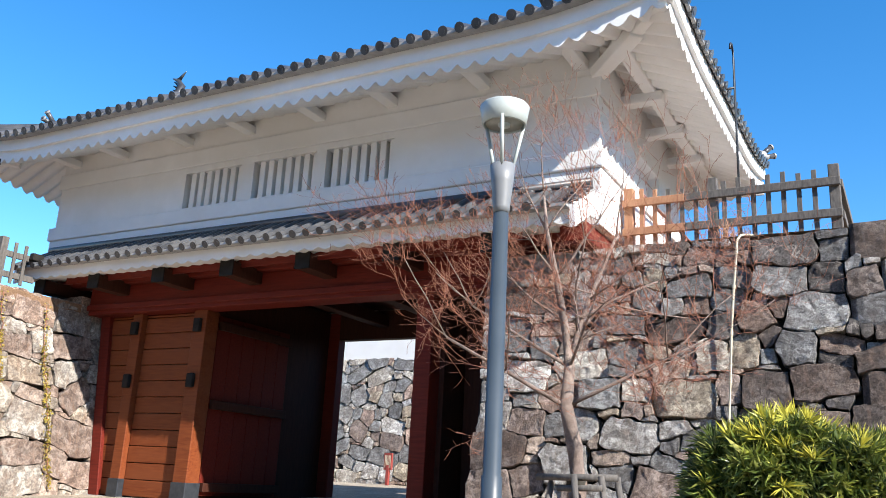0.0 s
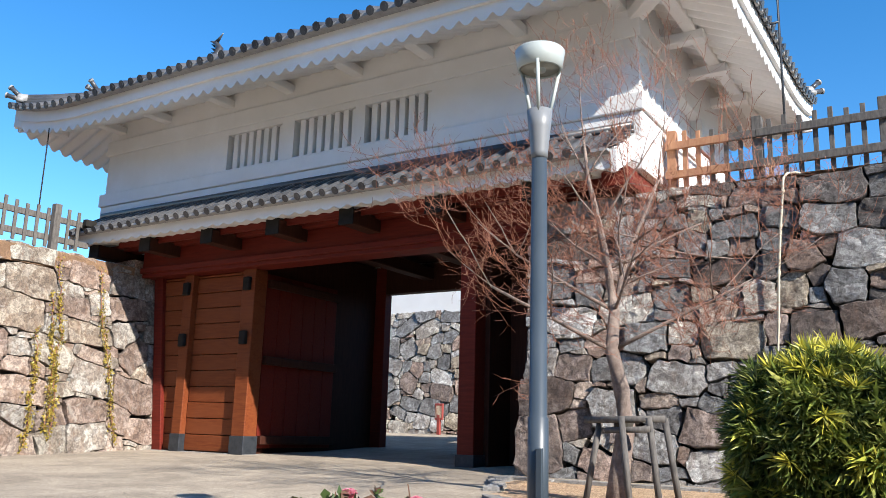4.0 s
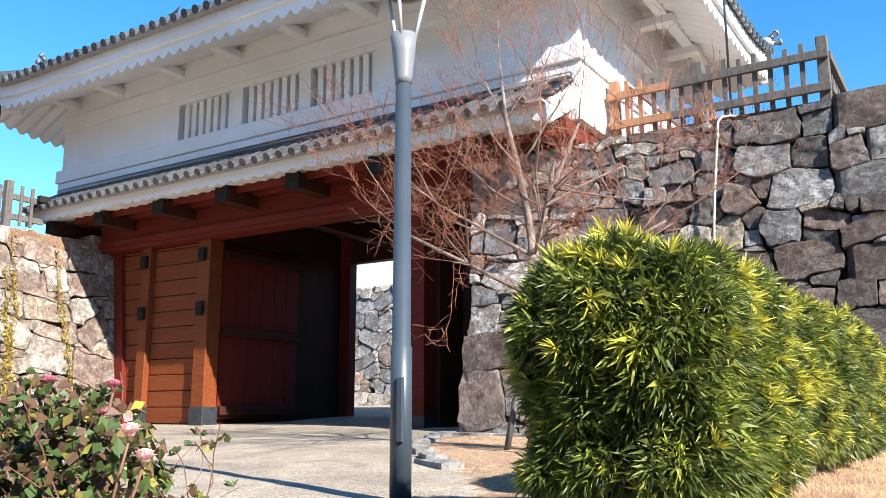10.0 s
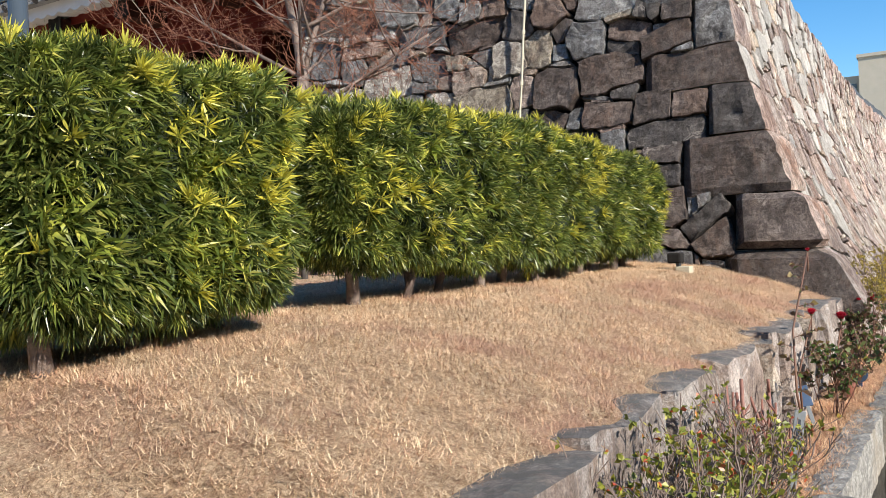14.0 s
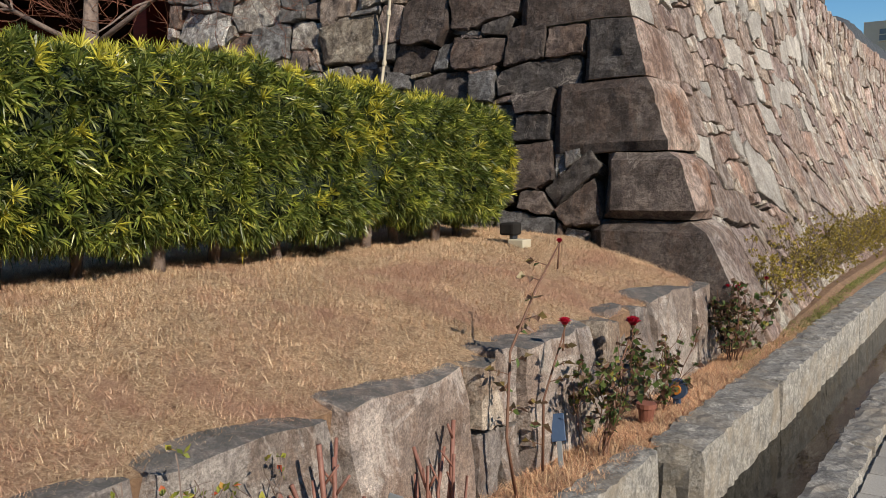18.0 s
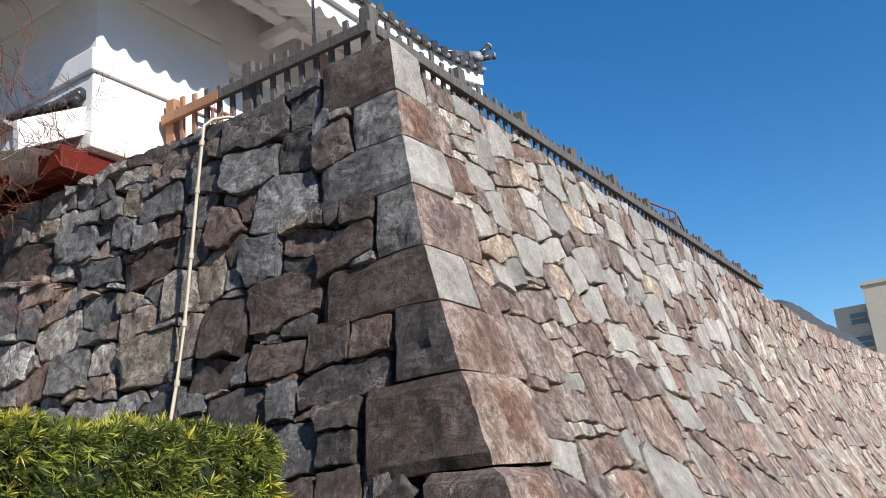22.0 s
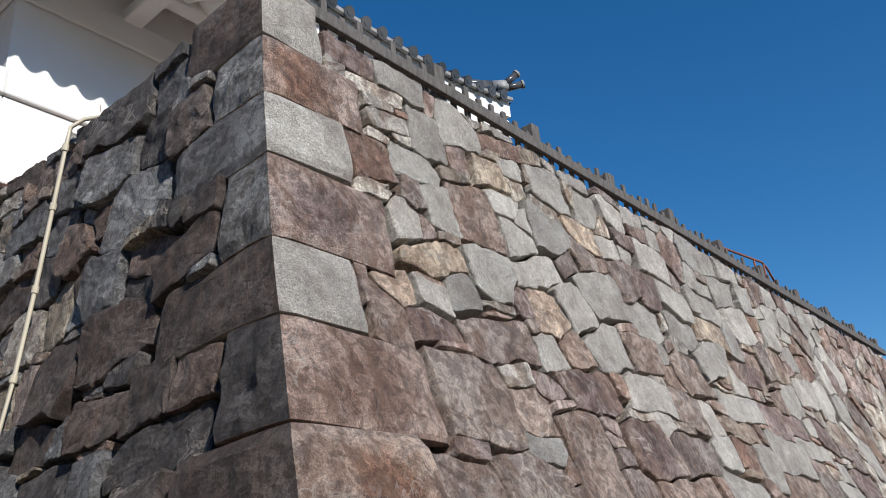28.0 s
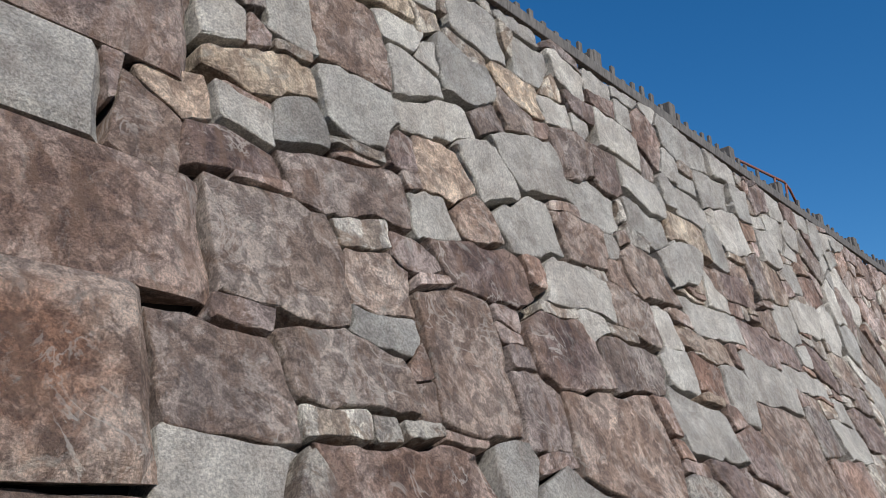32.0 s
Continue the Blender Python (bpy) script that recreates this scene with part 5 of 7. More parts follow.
part("top_rail", tube_mesh([(-0.6, -0.2, 1.2), (-0.6, 4.2, 1.35), (-0.5, 4.35, 1.25), (-0.5, 4.4, 0.9)], 0.025, 8), MAT_RUST, rail2, smooth=True)
for s in (0.0, 1.4, 2.8, 4.2):
    part("post", tube_mesh([(-0.6, s, 0), (-0.6, s, 1.2 + 0.035 * s)], 0.022, 8), MAT_RUST, rail2, smooth=True)
# slim pole with a hook beside the eave
hook = thing("hook_pole", "slim grey metal pole with a curved hook beside the eave", "pole", at=(-2.5, 1.9, 5.05))
part("pole", tube_mesh([(0, 0, 0), (0, 0, 3.45), (0.0, -0.03, 3.58), (0, -0.12, 3.66), (0, -0.22, 3.62), (0, -0.28, 3.5)], 0.018, 8), MAT_IRON, hook, smooth=True)
part("bracket", tube_mesh([(0, 0, 2.95), (-0.3, -0.02, 2.93)], 0.02, 6), MAT_IRON, hook, smooth=True)

# cream conduit up the front wall
pipe = thing("conduit", "cream plastic conduit running up the stone wall", "pipe", at=(-2.46, -0.35, 1.6))
pts = []
for x, z, out in ((-2.42, 1.6, 0.12), (-2.41, 2.1, 0.12), (-2.385, 2.6, 0.11), (-2.365, 3.1, 0.12), (-2.34, 3.7, 0.12), (-2.295, 4.3, 0.13), (-2.25, 4.75, 0.13), (-2.235, 4.92, 0.12),
                  (-2.2, 5.0, 0.05), (-2.12, 5.03, -0.05), (-1.98, 5.03, -0.25)):
    pts.append((x + 2.46, -0.47 * batter(z) + 0.35 - out, z - 1.6))
part("tube", tube_mesh(pts, 0.0155, 10), MAT_CREAM, pipe, smooth=True)
for i in (2, 3, 4, 5, 6):
    p, q = Vector(pts[i]), (Vector(pts[i + 1]) - Vector(pts[i])).normalized() * 0.025
    part("clip", tube_mesh([p - q, p + q], 0.023, 10), MAT_CREAM, pipe)

# inner court: white parapet and red notice post
tagged(mesh_object("wall_court_parapet", box_mesh(-30, -6, 12.5, 12.8, 5.5, 7.3), MAT_PLASTER), "low white plastered parapet on the court wall", "wall", kind="structure")
sign = thing("notice_post", "dark red notice board on a short post in the court", "sign", at=(-14.58, 11.4, terrain(-14.58, 11.4)))
part("post", box_mesh(-0.05, 0.05, -0.05, 0.05, 0, 0.6, 0.008), MAT_SIGN_RED, sign)
part("board", box_mesh(-0.14, 0.14, -0.04, 0.04, 0.45, 0.95, 0.008), MAT_SIGN_RED, sign)
for k in range(5):
    part("writing_bar", box_mesh(-0.1 + 0.045 * k, -0.08 + 0.045 * k, -0.046, -0.04, 0.52, 0.88), MAT_CREAM, sign)


# thin black rods beside the gatehouse: down from the eave, and a bar from the fence to the wall
rod = thing("down_rod", "thin black rod hanging from the eave corner behind the fence", "rod", at=(-16.5, -1.2, 4.82))
part("rod", tube_mesh([(0, 0, 0), (0, 0, 2.85)], 0.014, 8), MAT_DARK, rod, smooth=True)
part("foot", box_mesh(-0.06, 0.06, -0.06, 0.06, -0.02, 0.1, 0.01), MAT_DARK, rod)
bar = thing("black_bar", "black metal bar between the fence and the gatehouse wall", "bar", at=(-15.45, -0.72, 5.5))
part("bar", tube_mesh([(0, -0.05, 0.1), (0, 0.95, 0.1)], 0.022, 8), MAT_DARK, bar, smooth=True)
part("bracket", box_mesh(-0.06, 0.06, -0.1, 0.14, 0.02, 0.16, 0.01), MAT_DARK, bar)
# ---- planting bed wall, canal kerbs, footway ----
def rough_block(rng, x0, x1, y0, y1, z0, z1, jit=0.012, n=(3, 4, 3)):
    """A hewn block: a box with divided faces, knocked corners and an uneven skin."""
    vs, idx = [], {}
    nx, ny, nz = n
    for i in range(nx + 1):
        for j in range(ny + 1):
            for k in range(nz + 1):
                if i in (0, nx) or j in (0, ny) or k in (0, nz):
                    ends = (i in (0, nx)) + (j in (0, ny)) + (k in (0, nz))
                    q = [x0 + (x1 - x0) * i / nx, y0 + (y1 - y0) * j / ny, z0 + (z1 - z0) * k / nz]
                    c = ((x0 + x1) / 2, (y0 + y1) / 2, (z0 + z1) / 2)
                    if ends > 1:
                        q = [a + (b - a) * 0.035 * ends / (0.3 + abs(b - a)) * 0.3 for a, b in zip(q, c)]
                    idx[i, j, k] = len(vs)
                    vs.append(tuple(a + rng.uniform(-jit, jit) for a in q))
    fs = []
    for a in range(nx):
        for b in range(ny):
            fs.append((idx[a, b, 0], idx[a, b + 1, 0], idx[a + 1, b + 1, 0], idx[a + 1, b, 0]))
            fs.append((idx[a, b, nz], idx[a + 1, b, nz], idx[a + 1, b + 1, nz], idx[a, b + 1, nz]))
    for a in range(nx):
        for c in range(nz):
            fs.append((idx[a, 0, c], idx[a + 1, 0, c], idx[a + 1, 0, c + 1], idx[a, 0, c + 1]))
            fs.append((idx[a, ny, c], idx[a, ny, c + 1], idx[a + 1, ny, c + 1], idx[a + 1, ny, c]))
    for b in range(ny):
        for c in range(nz):
            fs.append((idx[0, b, c], idx[0, b, c + 1], idx[0, b + 1, c + 1], idx[0, b + 1, c]))
            fs.append((idx[nx, b, c], idx[nx, b + 1, c], idx[nx, b + 1, c + 1], idx[nx, b, c + 1]))
    return vs, fs


rng = random.Random(77)
bed_wall = thing("bed_wall", "low wall of hewn grey stones holding up the dry lawn", "wall", kind="structure", at=(X_BED, -4, 0))
y = -8.3
while y < 0.35:
    big = y < -4.2 or rng.random() < 0.3
    ln = rng.uniform(0.5, 0.95) if big else rng.uniform(0.18, 0.4)
    bx = bed_x(y + ln / 2)
    zt = terrain(bx - 0.05, y + ln / 2) + rng.uniform(0.0, 0.04)
    dx = rng.uniform(-0.05, 0.05)
    if big:
        tiers = [(0.02, zt)] if rng.random() < 0.7 else [(0.02, 0.28), (0.284, zt)]
    else:
        cut = rng.uniform(0.2, 0.34)
        tiers = [(0.02, cut), (cut + 0.004, zt)]
    off = rng.uniform(0, 30)
    for z0, z1 in tiers:
        v, f = rough_block(rng, bx - rng.uniform(0.22, 0.4) + dx, bx + 0.09 + dx + rng.uniform(-0.03, 0.03), y + 0.01, y + ln - 0.01, z0, z1, 0.006, (4, 7, 4))
        lean = rng.uniform(-0.12, 0.02)
        v = [(p_ + lean * (r_ - 0.3) + 0.05 * noise.noise(Vector((p_ * 4, q_ * 4, r_ * 4 + off))), q_ + 0.025 * noise.noise(Vector((q_ * 5, r_ * 5, off))),
              r_ + 0.045 * noise.noise(Vector((p_ * 3, q_ * 3, off))) * (r_ > z0 + 0.1)) for p_, q_, r_ in v]
        data_object("stone", v, f, [MAT_STONE_BED], bed_wall)
    y += ln
for o in bed_wall.children:
    o.matrix_parent_inverse = bed_wall.matrix_basis.inverted()

kerb_a = thing("canal_kerb", "rough granite kerb along the planting bed side of the canal", "kerb", kind="structure")
kerb_b = thing("canal_kerb", "rough granite kerb between canal and footway", "kerb", kind="structure")
def kerb_run(parent, y0, y1, xin, xout, z0, z1, lens, seed, jit):
    rng = random.Random(seed)
    y = y0
    while y < y1:
        ln = min(rng.uniform(*lens), y1 - y)
        if ln < 0.1:
            break
        c = canal_x(0, y + ln / 2)
        n = (4, max(4, int(ln / 0.06)), 4) if y < 3 else (2, 4, 2)
        v, f = rough_block(rng, xin + c, xout + c, y + 0.004, y + ln - 0.004, z0, z1, jit if y < 3 else 0.004, n)
        v = [(a + CANAL_OUT * (b - y - ln / 2), b, z) for a, b, z in v]
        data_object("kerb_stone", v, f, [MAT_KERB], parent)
        y += ln


kerb_run(kerb_a, -8.6, -5.05, 1.29, 1.54, -0.3, 0.13, (1.0, 1.4), 3, 0.013)
kerb_run(kerb_a, -5.05, -3.06, 1.27, 1.43, -0.3, 0.12, (1.9, 2.1), 4, 0.008)
kerb_run(kerb_a, -3.05, 40, 1.34, 1.62, -0.3, 0.13, (1.2, 1.9), 5, 0.012)
kerb_run(kerb_b, -8.6, 40, 2.08, 2.26, -0.3, 0.06, (0.8, 1.2), 6, 0.009)
tagged(mesh_object("canal_cover", box_mesh(1.0, 2.1, -16, -8.6, -0.3, 0.02, 0.01), MAT_GRANITE), "granite slab over the canal at the square", "paving", kind="structure")

# footway of square granite pavers, laid half-bond
footway = thing("pavement", "grey granite pavers of the footway laid in half bond", "pavement", kind="structure")
def paver_mesh(w, l):
    bm = box_mesh(0.002, w - 0.002, 0.002, l - 0.002, -0.05, 0.0, 0.004)
    me = bpy.data.meshes.new("paver")
    bm.to_mesh(me)
    bm.free()
    me.materials.append(MAT_PAVER)
    return me


PAVER = paver_mesh(0.3, 0.3)
PV, PF = [], []
count = 0
for r in range(-34, 60):
    y = -4.71 + 0.3 * r
    x = canal_x(2.27, y + 0.15) + 0.002
    first = ((2.54 if r % 2 == 0 else 2.39) - 2.3) + 2.3
    cuts = [x] + [first + 0.3 * i for i in range(0, 14) if first + 0.3 * i > x + 0.05]
    for a, b in zip(cuts, cuts[1:]):
        if -7.2 < y < -1.0 and b - a > 0.29 and a < 4.6 and count < 190:
            ob = new("paver", PAVER)
            ob.location = (a, y, random.Random(count).uniform(-0.002, 0.001))
            ob.parent = footway
            count += 1
        else:
            k = len(PV)
            g = 0.003
            PV += [(a + g, y + g, 0), (b - g, y + g, 0), (b - g, y + 0.3 - g, 0), (a + g, y + 0.3 - g, 0),
                   (a + g, y + g, -0.02), (b - g, y + g, -0.02), (b - g, y + 0.3 - g, -0.02), (a + g, y + 0.3 - g, -0.02)]
            PF += [(k, k + 1, k + 2, k + 3), (k, k + 4, k + 5, k + 1), (k + 1, k + 5, k + 6, k + 2), (k + 2, k + 6, k + 7, k + 3), (k + 3, k + 7, k + 4, k)]
tagged(data_object("pavers", PV, PF, [MAT_PAVER_FAR], footway), kind="stuff")
cover = thing("inspection_cover", "square metal-framed inspection cover set in the footway", "cover", kind="structure", at=(2.66, -5.6, 0.003))
part("frame", box_mesh(-0.17, 0.33, -0.17, 0.33, -0.03, 0.002, 0.002), MAT_IRON, cover)
part("plate", box_mesh(-0.15, 0.31, -0.15, 0.31, -0.03, 0.005, 0.002), MAT_PAVER, cover)

# kerb and paved strip at the foot of the front wall
strip_kerb = thing("wall_kerb", "low grey kerb strip along the foot of the stone wall", "kerb", kind="structure")
for i in range(4):
    v, f = rough_block(rng, -5.9 + 0.95 * i, -4.96 + 0.95 * i, -1.02, -0.86, 0.8, 1.13, 0.004, (3, 2, 2))
    data_object("kerb_stone", v, f, [MAT_GRANITE], strip_kerb)
tagged(mesh_object("wall_foot_strip", box_mesh(-5.9, -2.1, -0.86, -0.2, 0.8, 1.11, 0.005), MAT_PAVE), "paved strip at the foot of the wall", "paving", kind="structure")
# flat edging between square and lawn
for i in range(7):
    y0, y1 = -4.6 + 0.55 * i, -4.6 + 0.55 * (i + 1) - 0.02
    if i == 3:
        continue
    ym = (y0 + y1) / 2
    xm = lawn_edge(ym) - 0.08
    v, f = rough_block(rng, -0.1, 0.1, -0.27, 0.27, 0.0, 0.32, 0.012, (3, 4, 2))
    turn = math.atan2(lawn_edge(y0) - lawn_edge(y1), y1 - y0)
    v = [(xm + a * math.cos(turn) - b * math.sin(turn) * 1.3, ym + a * math.sin(turn) + b * math.cos(turn), terrain(xm, ym) - 0.27 + c) for a, b, c in v]
    tagged(data_object("edging_stone", v, f, [MAT_GRANITE]), "flat grey edging stone between paving and lawn", "stone", "edging stones")

# ---- stone walls of the rampart: corner stones, then the stones between ----
# height of the bed joint, height above, run along the side, run along the front, kind
QUOINS = [
    (0.40, 1.10, 0.25, 0.10, 0), (1.10, 1.66, 0.17, 0.0, 1), (1.66, 2.28, 0.62, 0.53, 1), (2.28, 2.79, 0.88, 0.27, 1),
    (2.79, 3.22, 0.50, 0.93, 2), (3.22, 3.74, 0.89, 0.42, 1), (3.74, 4.17, 0.64, 0.99, 2), (4.17, 4.57, 0.83, 0.63, 1),
    (4.57, 5.04, 0.53, 0.95, 2)]
side_rects, front_rects = [], []
wall_side = backing("wall_side", side_surf, [-0.5 + 0.5 * i for i in range(56)], np.linspace(-0.2, 4.86, 22), "tall battered rampart wall of split stone in sunlight", low=lambda z: -0.47 * batter(z) + 0.12)
wall_front = backing("wall_front", front_surf, np.linspace(-5.9, 1.2, 20), np.linspace(-0.2, 4.98, 22), "battered rampart wall of dark split stone beside the gate", high=lambda z: batter(z) - 0.12)
_rng = random.Random(5)
for z0, z1, run_s, run_f, kind in QUOINS:
    side_rects.append((-9, run_s, z0, z1))
    front_rects.append((-run_f, 9, z0, z1))
    vs, fs = [], []
    rows = 8
    nf, ns = max(5, int(6 + run_f * 8)), max(5, int(6 + run_s * 8))
    tilt = _rng.uniform(-0.05, 0.05)
    off = _rng.uniform(0, 40)
    rough_f = (0.02, 0.014, 0.018, 0.035, 0.018, 0.035, 0.012, 0.035, 0.016)[len(side_rects) - 1]
    bulge = 0.09 if z0 < 1.2 else 0.03 if z0 < 2 else 0.0
    lean = _rng.uniform(-0.02, 0.02)
    for r in range(rows + 1):
        f = r / rows
        z = z0 + 0.008 + (z1 - z0 - 0.016) * f
        chip = max(0.0, noise.noise(Vector((z * 9, off, 5.0)))) * 0.05
        edge = 1 - max(0.0, 1 - 6 * min(f, 1 - f)) ** 2       # rounded towards the bed joints
        x, y = batter(z), -0.47 * batter(z)
        d0 = 0.026 + 0.012 * edge + bulge * edge
        for k in range(nf + 1):                              # along the front towards the corner
            g = k / nf
            u = -run_f + 0.006 + (x + run_f - 0.006) * g
            e2 = 1 - max(0.0, 1 - 8 * g) ** 2
            dd = d0 * e2 - 0.03 * (1 - e2) + rough_f * edge * (noise.noise(Vector((u * 7, z * 7, off))) + 0.5 * noise.noise(Vector((u * 17, z * 17, off)))) * (1 - g ** 8)
            dd += (0.075 if z0 < 1.6 else 0.04 if z0 < 2.2 else 0.015) * noise.noise(Vector((u * 2.4, z * 2.4, off))) * edge * (1 - g ** 6)
            bed = 0.03 * noise.noise(Vector((u * 2.2, (z1 if f > 0.5 else z0) * 7, 4.0))) * abs(2 * f - 1) ** 3
            vs.append((u + (d0 - chip if k == nf else 0), y - dd - 0.01 + (chip if k == nf else 0), z + bed + tilt * (1 - g) * run_f * 0.6))
        for k in range(1, ns + 1):                           # along the side away from the corner
            g = k / ns
            e2 = 1 - max(0.0, 1 - 8 * (1 - g)) ** 2
            v = y + (run_s - y - 0.006) * g
            wav = 0.05 * noise.noise(Vector((z * 4, off, 2.0))) * g ** 6
            dd = d0 * e2 - 0.03 * (1 - e2) + lean * g + 0.016 * edge * noise.noise(Vector((v * 5, z * 5, off + 9)))
            dd += (0.075 if z0 < 1.6 else 0.04 if z0 < 2.2 else 0.012) * noise.noise(Vector((v * 2.4, z * 2.4, off + 3))) * edge
            bed = 0.03 * noise.noise(Vector((x + 0.6 * g, (z1 if f > 0.5 else z0) * 7, 4.0))) * abs(2 * f - 1) ** 3
            vs.append((x + dd + 0.01, v + wav, z + bed - tilt * g * run_s * 0.5))
    w = nf + ns + 1
    for r in range(rows):
        for c in range(w - 1):
            fs.append((r * w + c, r * w + c + 1, (r + 1) * w + c + 1, (r + 1) * w + c))
    # front faces take the second, darker slot; the side faces keep the first
    faces_shaded = [1 if c < nf else 0 for r in range(rows) for c in range(w - 1)]
    b = len(vs)
    for z in (z0 + 0.008, z1 - 0.008):                       # back corner, to close top and bottom
        vs.append((batter(z) - 0.4, -0.47 * batter(z) + 0.4, z))
    for c in range(w - 1):
        fs.append((b, c + 1, c))
        fs.append((b + 1, rows * w + c, rows * w + c + 1))
    for r in range(rows):
        fs.append((r * w, (r + 1) * w, b + (r > 3)))
        fs.append((r * w + w - 1, b + (r > 3), (r + 1) * w + w - 1))
    faces_shaded += [0] * (len(fs) - len(faces_shaded))
    # darker front of the same stone: weathering and grazing shade in the colour
    front_shaded_mat = (MAT_STONE_BROWN, MAT_STONE_DARK, MAT_STONE_BROWN, MAT_STONE_DARK, MAT_STONE_BROWN, MAT_STONE_BLUE, MAT_STONE_BLUE, MAT_STONE_BLUE, MAT_STONE_BROWN)[len(side_rects) - 1]
    data_object("corner_stone", vs, fs, [(MAT_STONE_S, MAT_STONE_RED, MAT_STONE_GREY, MAT_STONE_F)[kind], front_shaded_mat], wall_side, (batter(z0) - 0.1, run_s * 0.35, (z0 + z1) / 2), slots=faces_shaded)

# stones that stand out: middle along the wall and up, half width, half height, tilt
SIDE_BROWN = [
    (0.65, 2.93, 0.12, 0.17, -0.20), (1.21, 2.59, 0.24, 0.26, -0.03), (1.67, 3.05, 0.37, 0.17, 0.14), (1.78, 3.99, 0.26, 0.22, 0.14), (3.74, 3.98, 0.24, 0.16, 0.29),
    (3.64, 3.31, 0.27, 0.16, 0.11), (2.18, 2.28, 0.28, 0.36, -0.01), (4.42, 3.22, 0.33, 0.21, 0.01), (3.96, 2.86, 0.24, 0.15, -0.09), (3.31, 1.99, 0.49, 0.25, 0.12),
    (3.74, 2.46, 0.31, 0.15, 0.05), (0.88, 2.03, 0.25, 0.15, -0.03), (1.44, 2.14, 0.31, 0.16, 0.00), (1.73, 2.58, 0.14, 0.12, 0.07), (1.68, 2.80, 0.13, 0.05, 0.19),
    (5.75, 2.09, 0.54, 0.32, -0.03), (1.13, 1.98, 0.45, 0.22, -0.15), (0.91, 1.16, 0.61, 0.15, -0.14), (2.09, 0.88, 0.53, 0.20, -0.20)]
SIDE_RED = [
    (1.01, 2.96, 0.18, 0.08, 0.16), (2.54, 2.82, 0.33, 0.16, 0.19), (3.02, 2.45, 0.24, 0.19, 0.13), (1.94, 2.75, 0.11, 0.06, -0.11), (1.71, 1.71, 0.43, 0.15, 0.04),
    (5.99, 3.49, 0.45, 0.13, -0.04), (0.77, 4.82, 0.18, 0.12, 0.03), (2.30, 4.72, 0.28, 0.10, 0.14), (1.75, 1.61, 0.47, 0.22, -0.13)]
SIDE_GREY = [
    (0.97, 3.76, 0.26, 0.22, 0.25), (1.13, 3.19, 0.12, 0.09, -0.18), (1.77, 3.51, 0.21, 0.15, 0.11), (2.39, 3.74, 0.33, 0.11, 0.27), (2.77, 3.51, 0.17, 0.18, 0.41),
    (3.27, 3.74, 0.28, 0.21, 0.18), (2.85, 4.59, 0.26, 0.18, 0.18), (2.70, 4.13, 0.25, 0.16, 0.01), (3.43, 4.59, 0.18, 0.14, 0.07), (3.64, 4.30, 0.19, 0.10, 0.16),
    (3.96, 3.64, 0.28, 0.15, 0.01), (3.07, 3.24, 0.28, 0.15, 0.15), (3.40, 2.86, 0.27, 0.13, -0.09), (4.39, 2.17, 0.36, 0.22, -0.11), (1.33, 1.91, 0.13, 0.04, 0.08),
    (1.71, 2.35, 0.14, 0.09, -0.16), (0.83, 1.69, 0.19, 0.09, -0.13)]
SIDE_GREY_UP = [
    (6.78, 2.77, 0.46, 0.12, -0.02), (5.33, 3.07, 0.44, 0.15, -0.03), (4.60, 3.71, 0.23, 0.12, -0.02), (1.20, 4.81, 0.23, 0.10, 0.04), (1.41, 4.48, 0.17, 0.17, 0.07), (1.24, 4.17, 0.21, 0.11, -0.06), (1.78, 4.67, 0.22, 0.13, 0.16), (2.81, 1.40, 0.53, 0.33, -0.28)]
SIDE_TAN = [
    (1.27, 3.46, 0.25, 0.11, 0.25), (0.82, 3.17, 0.10, 0.09, 0.35), (2.31, 3.35, 0.19, 0.17, 0.01), (2.05, 4.37, 0.20, 0.11, 0.23), (3.23, 4.26, 0.23, 0.10, 0.00),
    (4.90, 2.81, 0.39, 0.08, -0.09), (5.33, 3.80, 0.28, 0.15, 0.01), (0.94, 4.61, 0.21, 0.06, 0.05), (1.00, 4.40, 0.17, 0.07, 0.24)]
FRONT_MIXED = [
    (-2.23, 3.47, 0.16, 0.23, 0.05), (-2.60, 3.42, 0.20, 0.22, 0.02), (-2.95, 2.87, 0.38, 0.23, 0.04), (-3.54, 3.02, 0.23, 0.17, -0.05), (-4.36, 3.34, 0.35, 0.18, 0.02),
    (-5.26, 3.26, 0.43, 0.23, -0.21), (-2.62, 4.75, 0.34, 0.13, -0.03), (-3.33, 4.77, 0.29, 0.10, -0.09), (-4.70, 3.86, 0.36, 0.09, 0.05), (-5.5, 1.5, 0.3, 0.36, 0.08)]
FRONT_BROWN = [
    (-0.89, 4.22, 0.20, 0.24, 0.01), (-2.09, 3.94, 0.18, 0.16, -0.38), (-3.05, 3.80, 0.36, 0.17, 0.09), (-1.11, 3.55, 0.21, 0.10, -0.09), (-1.33, 3.08, 0.33, 0.21, 0.12),
    (-1.98, 3.01, 0.26, 0.25, 0.07), (-1.35, 2.62, 0.27, 0.14, -0.03), (-5.11, 4.31, 0.55, 0.20, -0.11), (-0.67, 1.52, 0.16, 0.15, 0.12), (-5.45, 2.2, 0.36, 0.22, 0.02)]
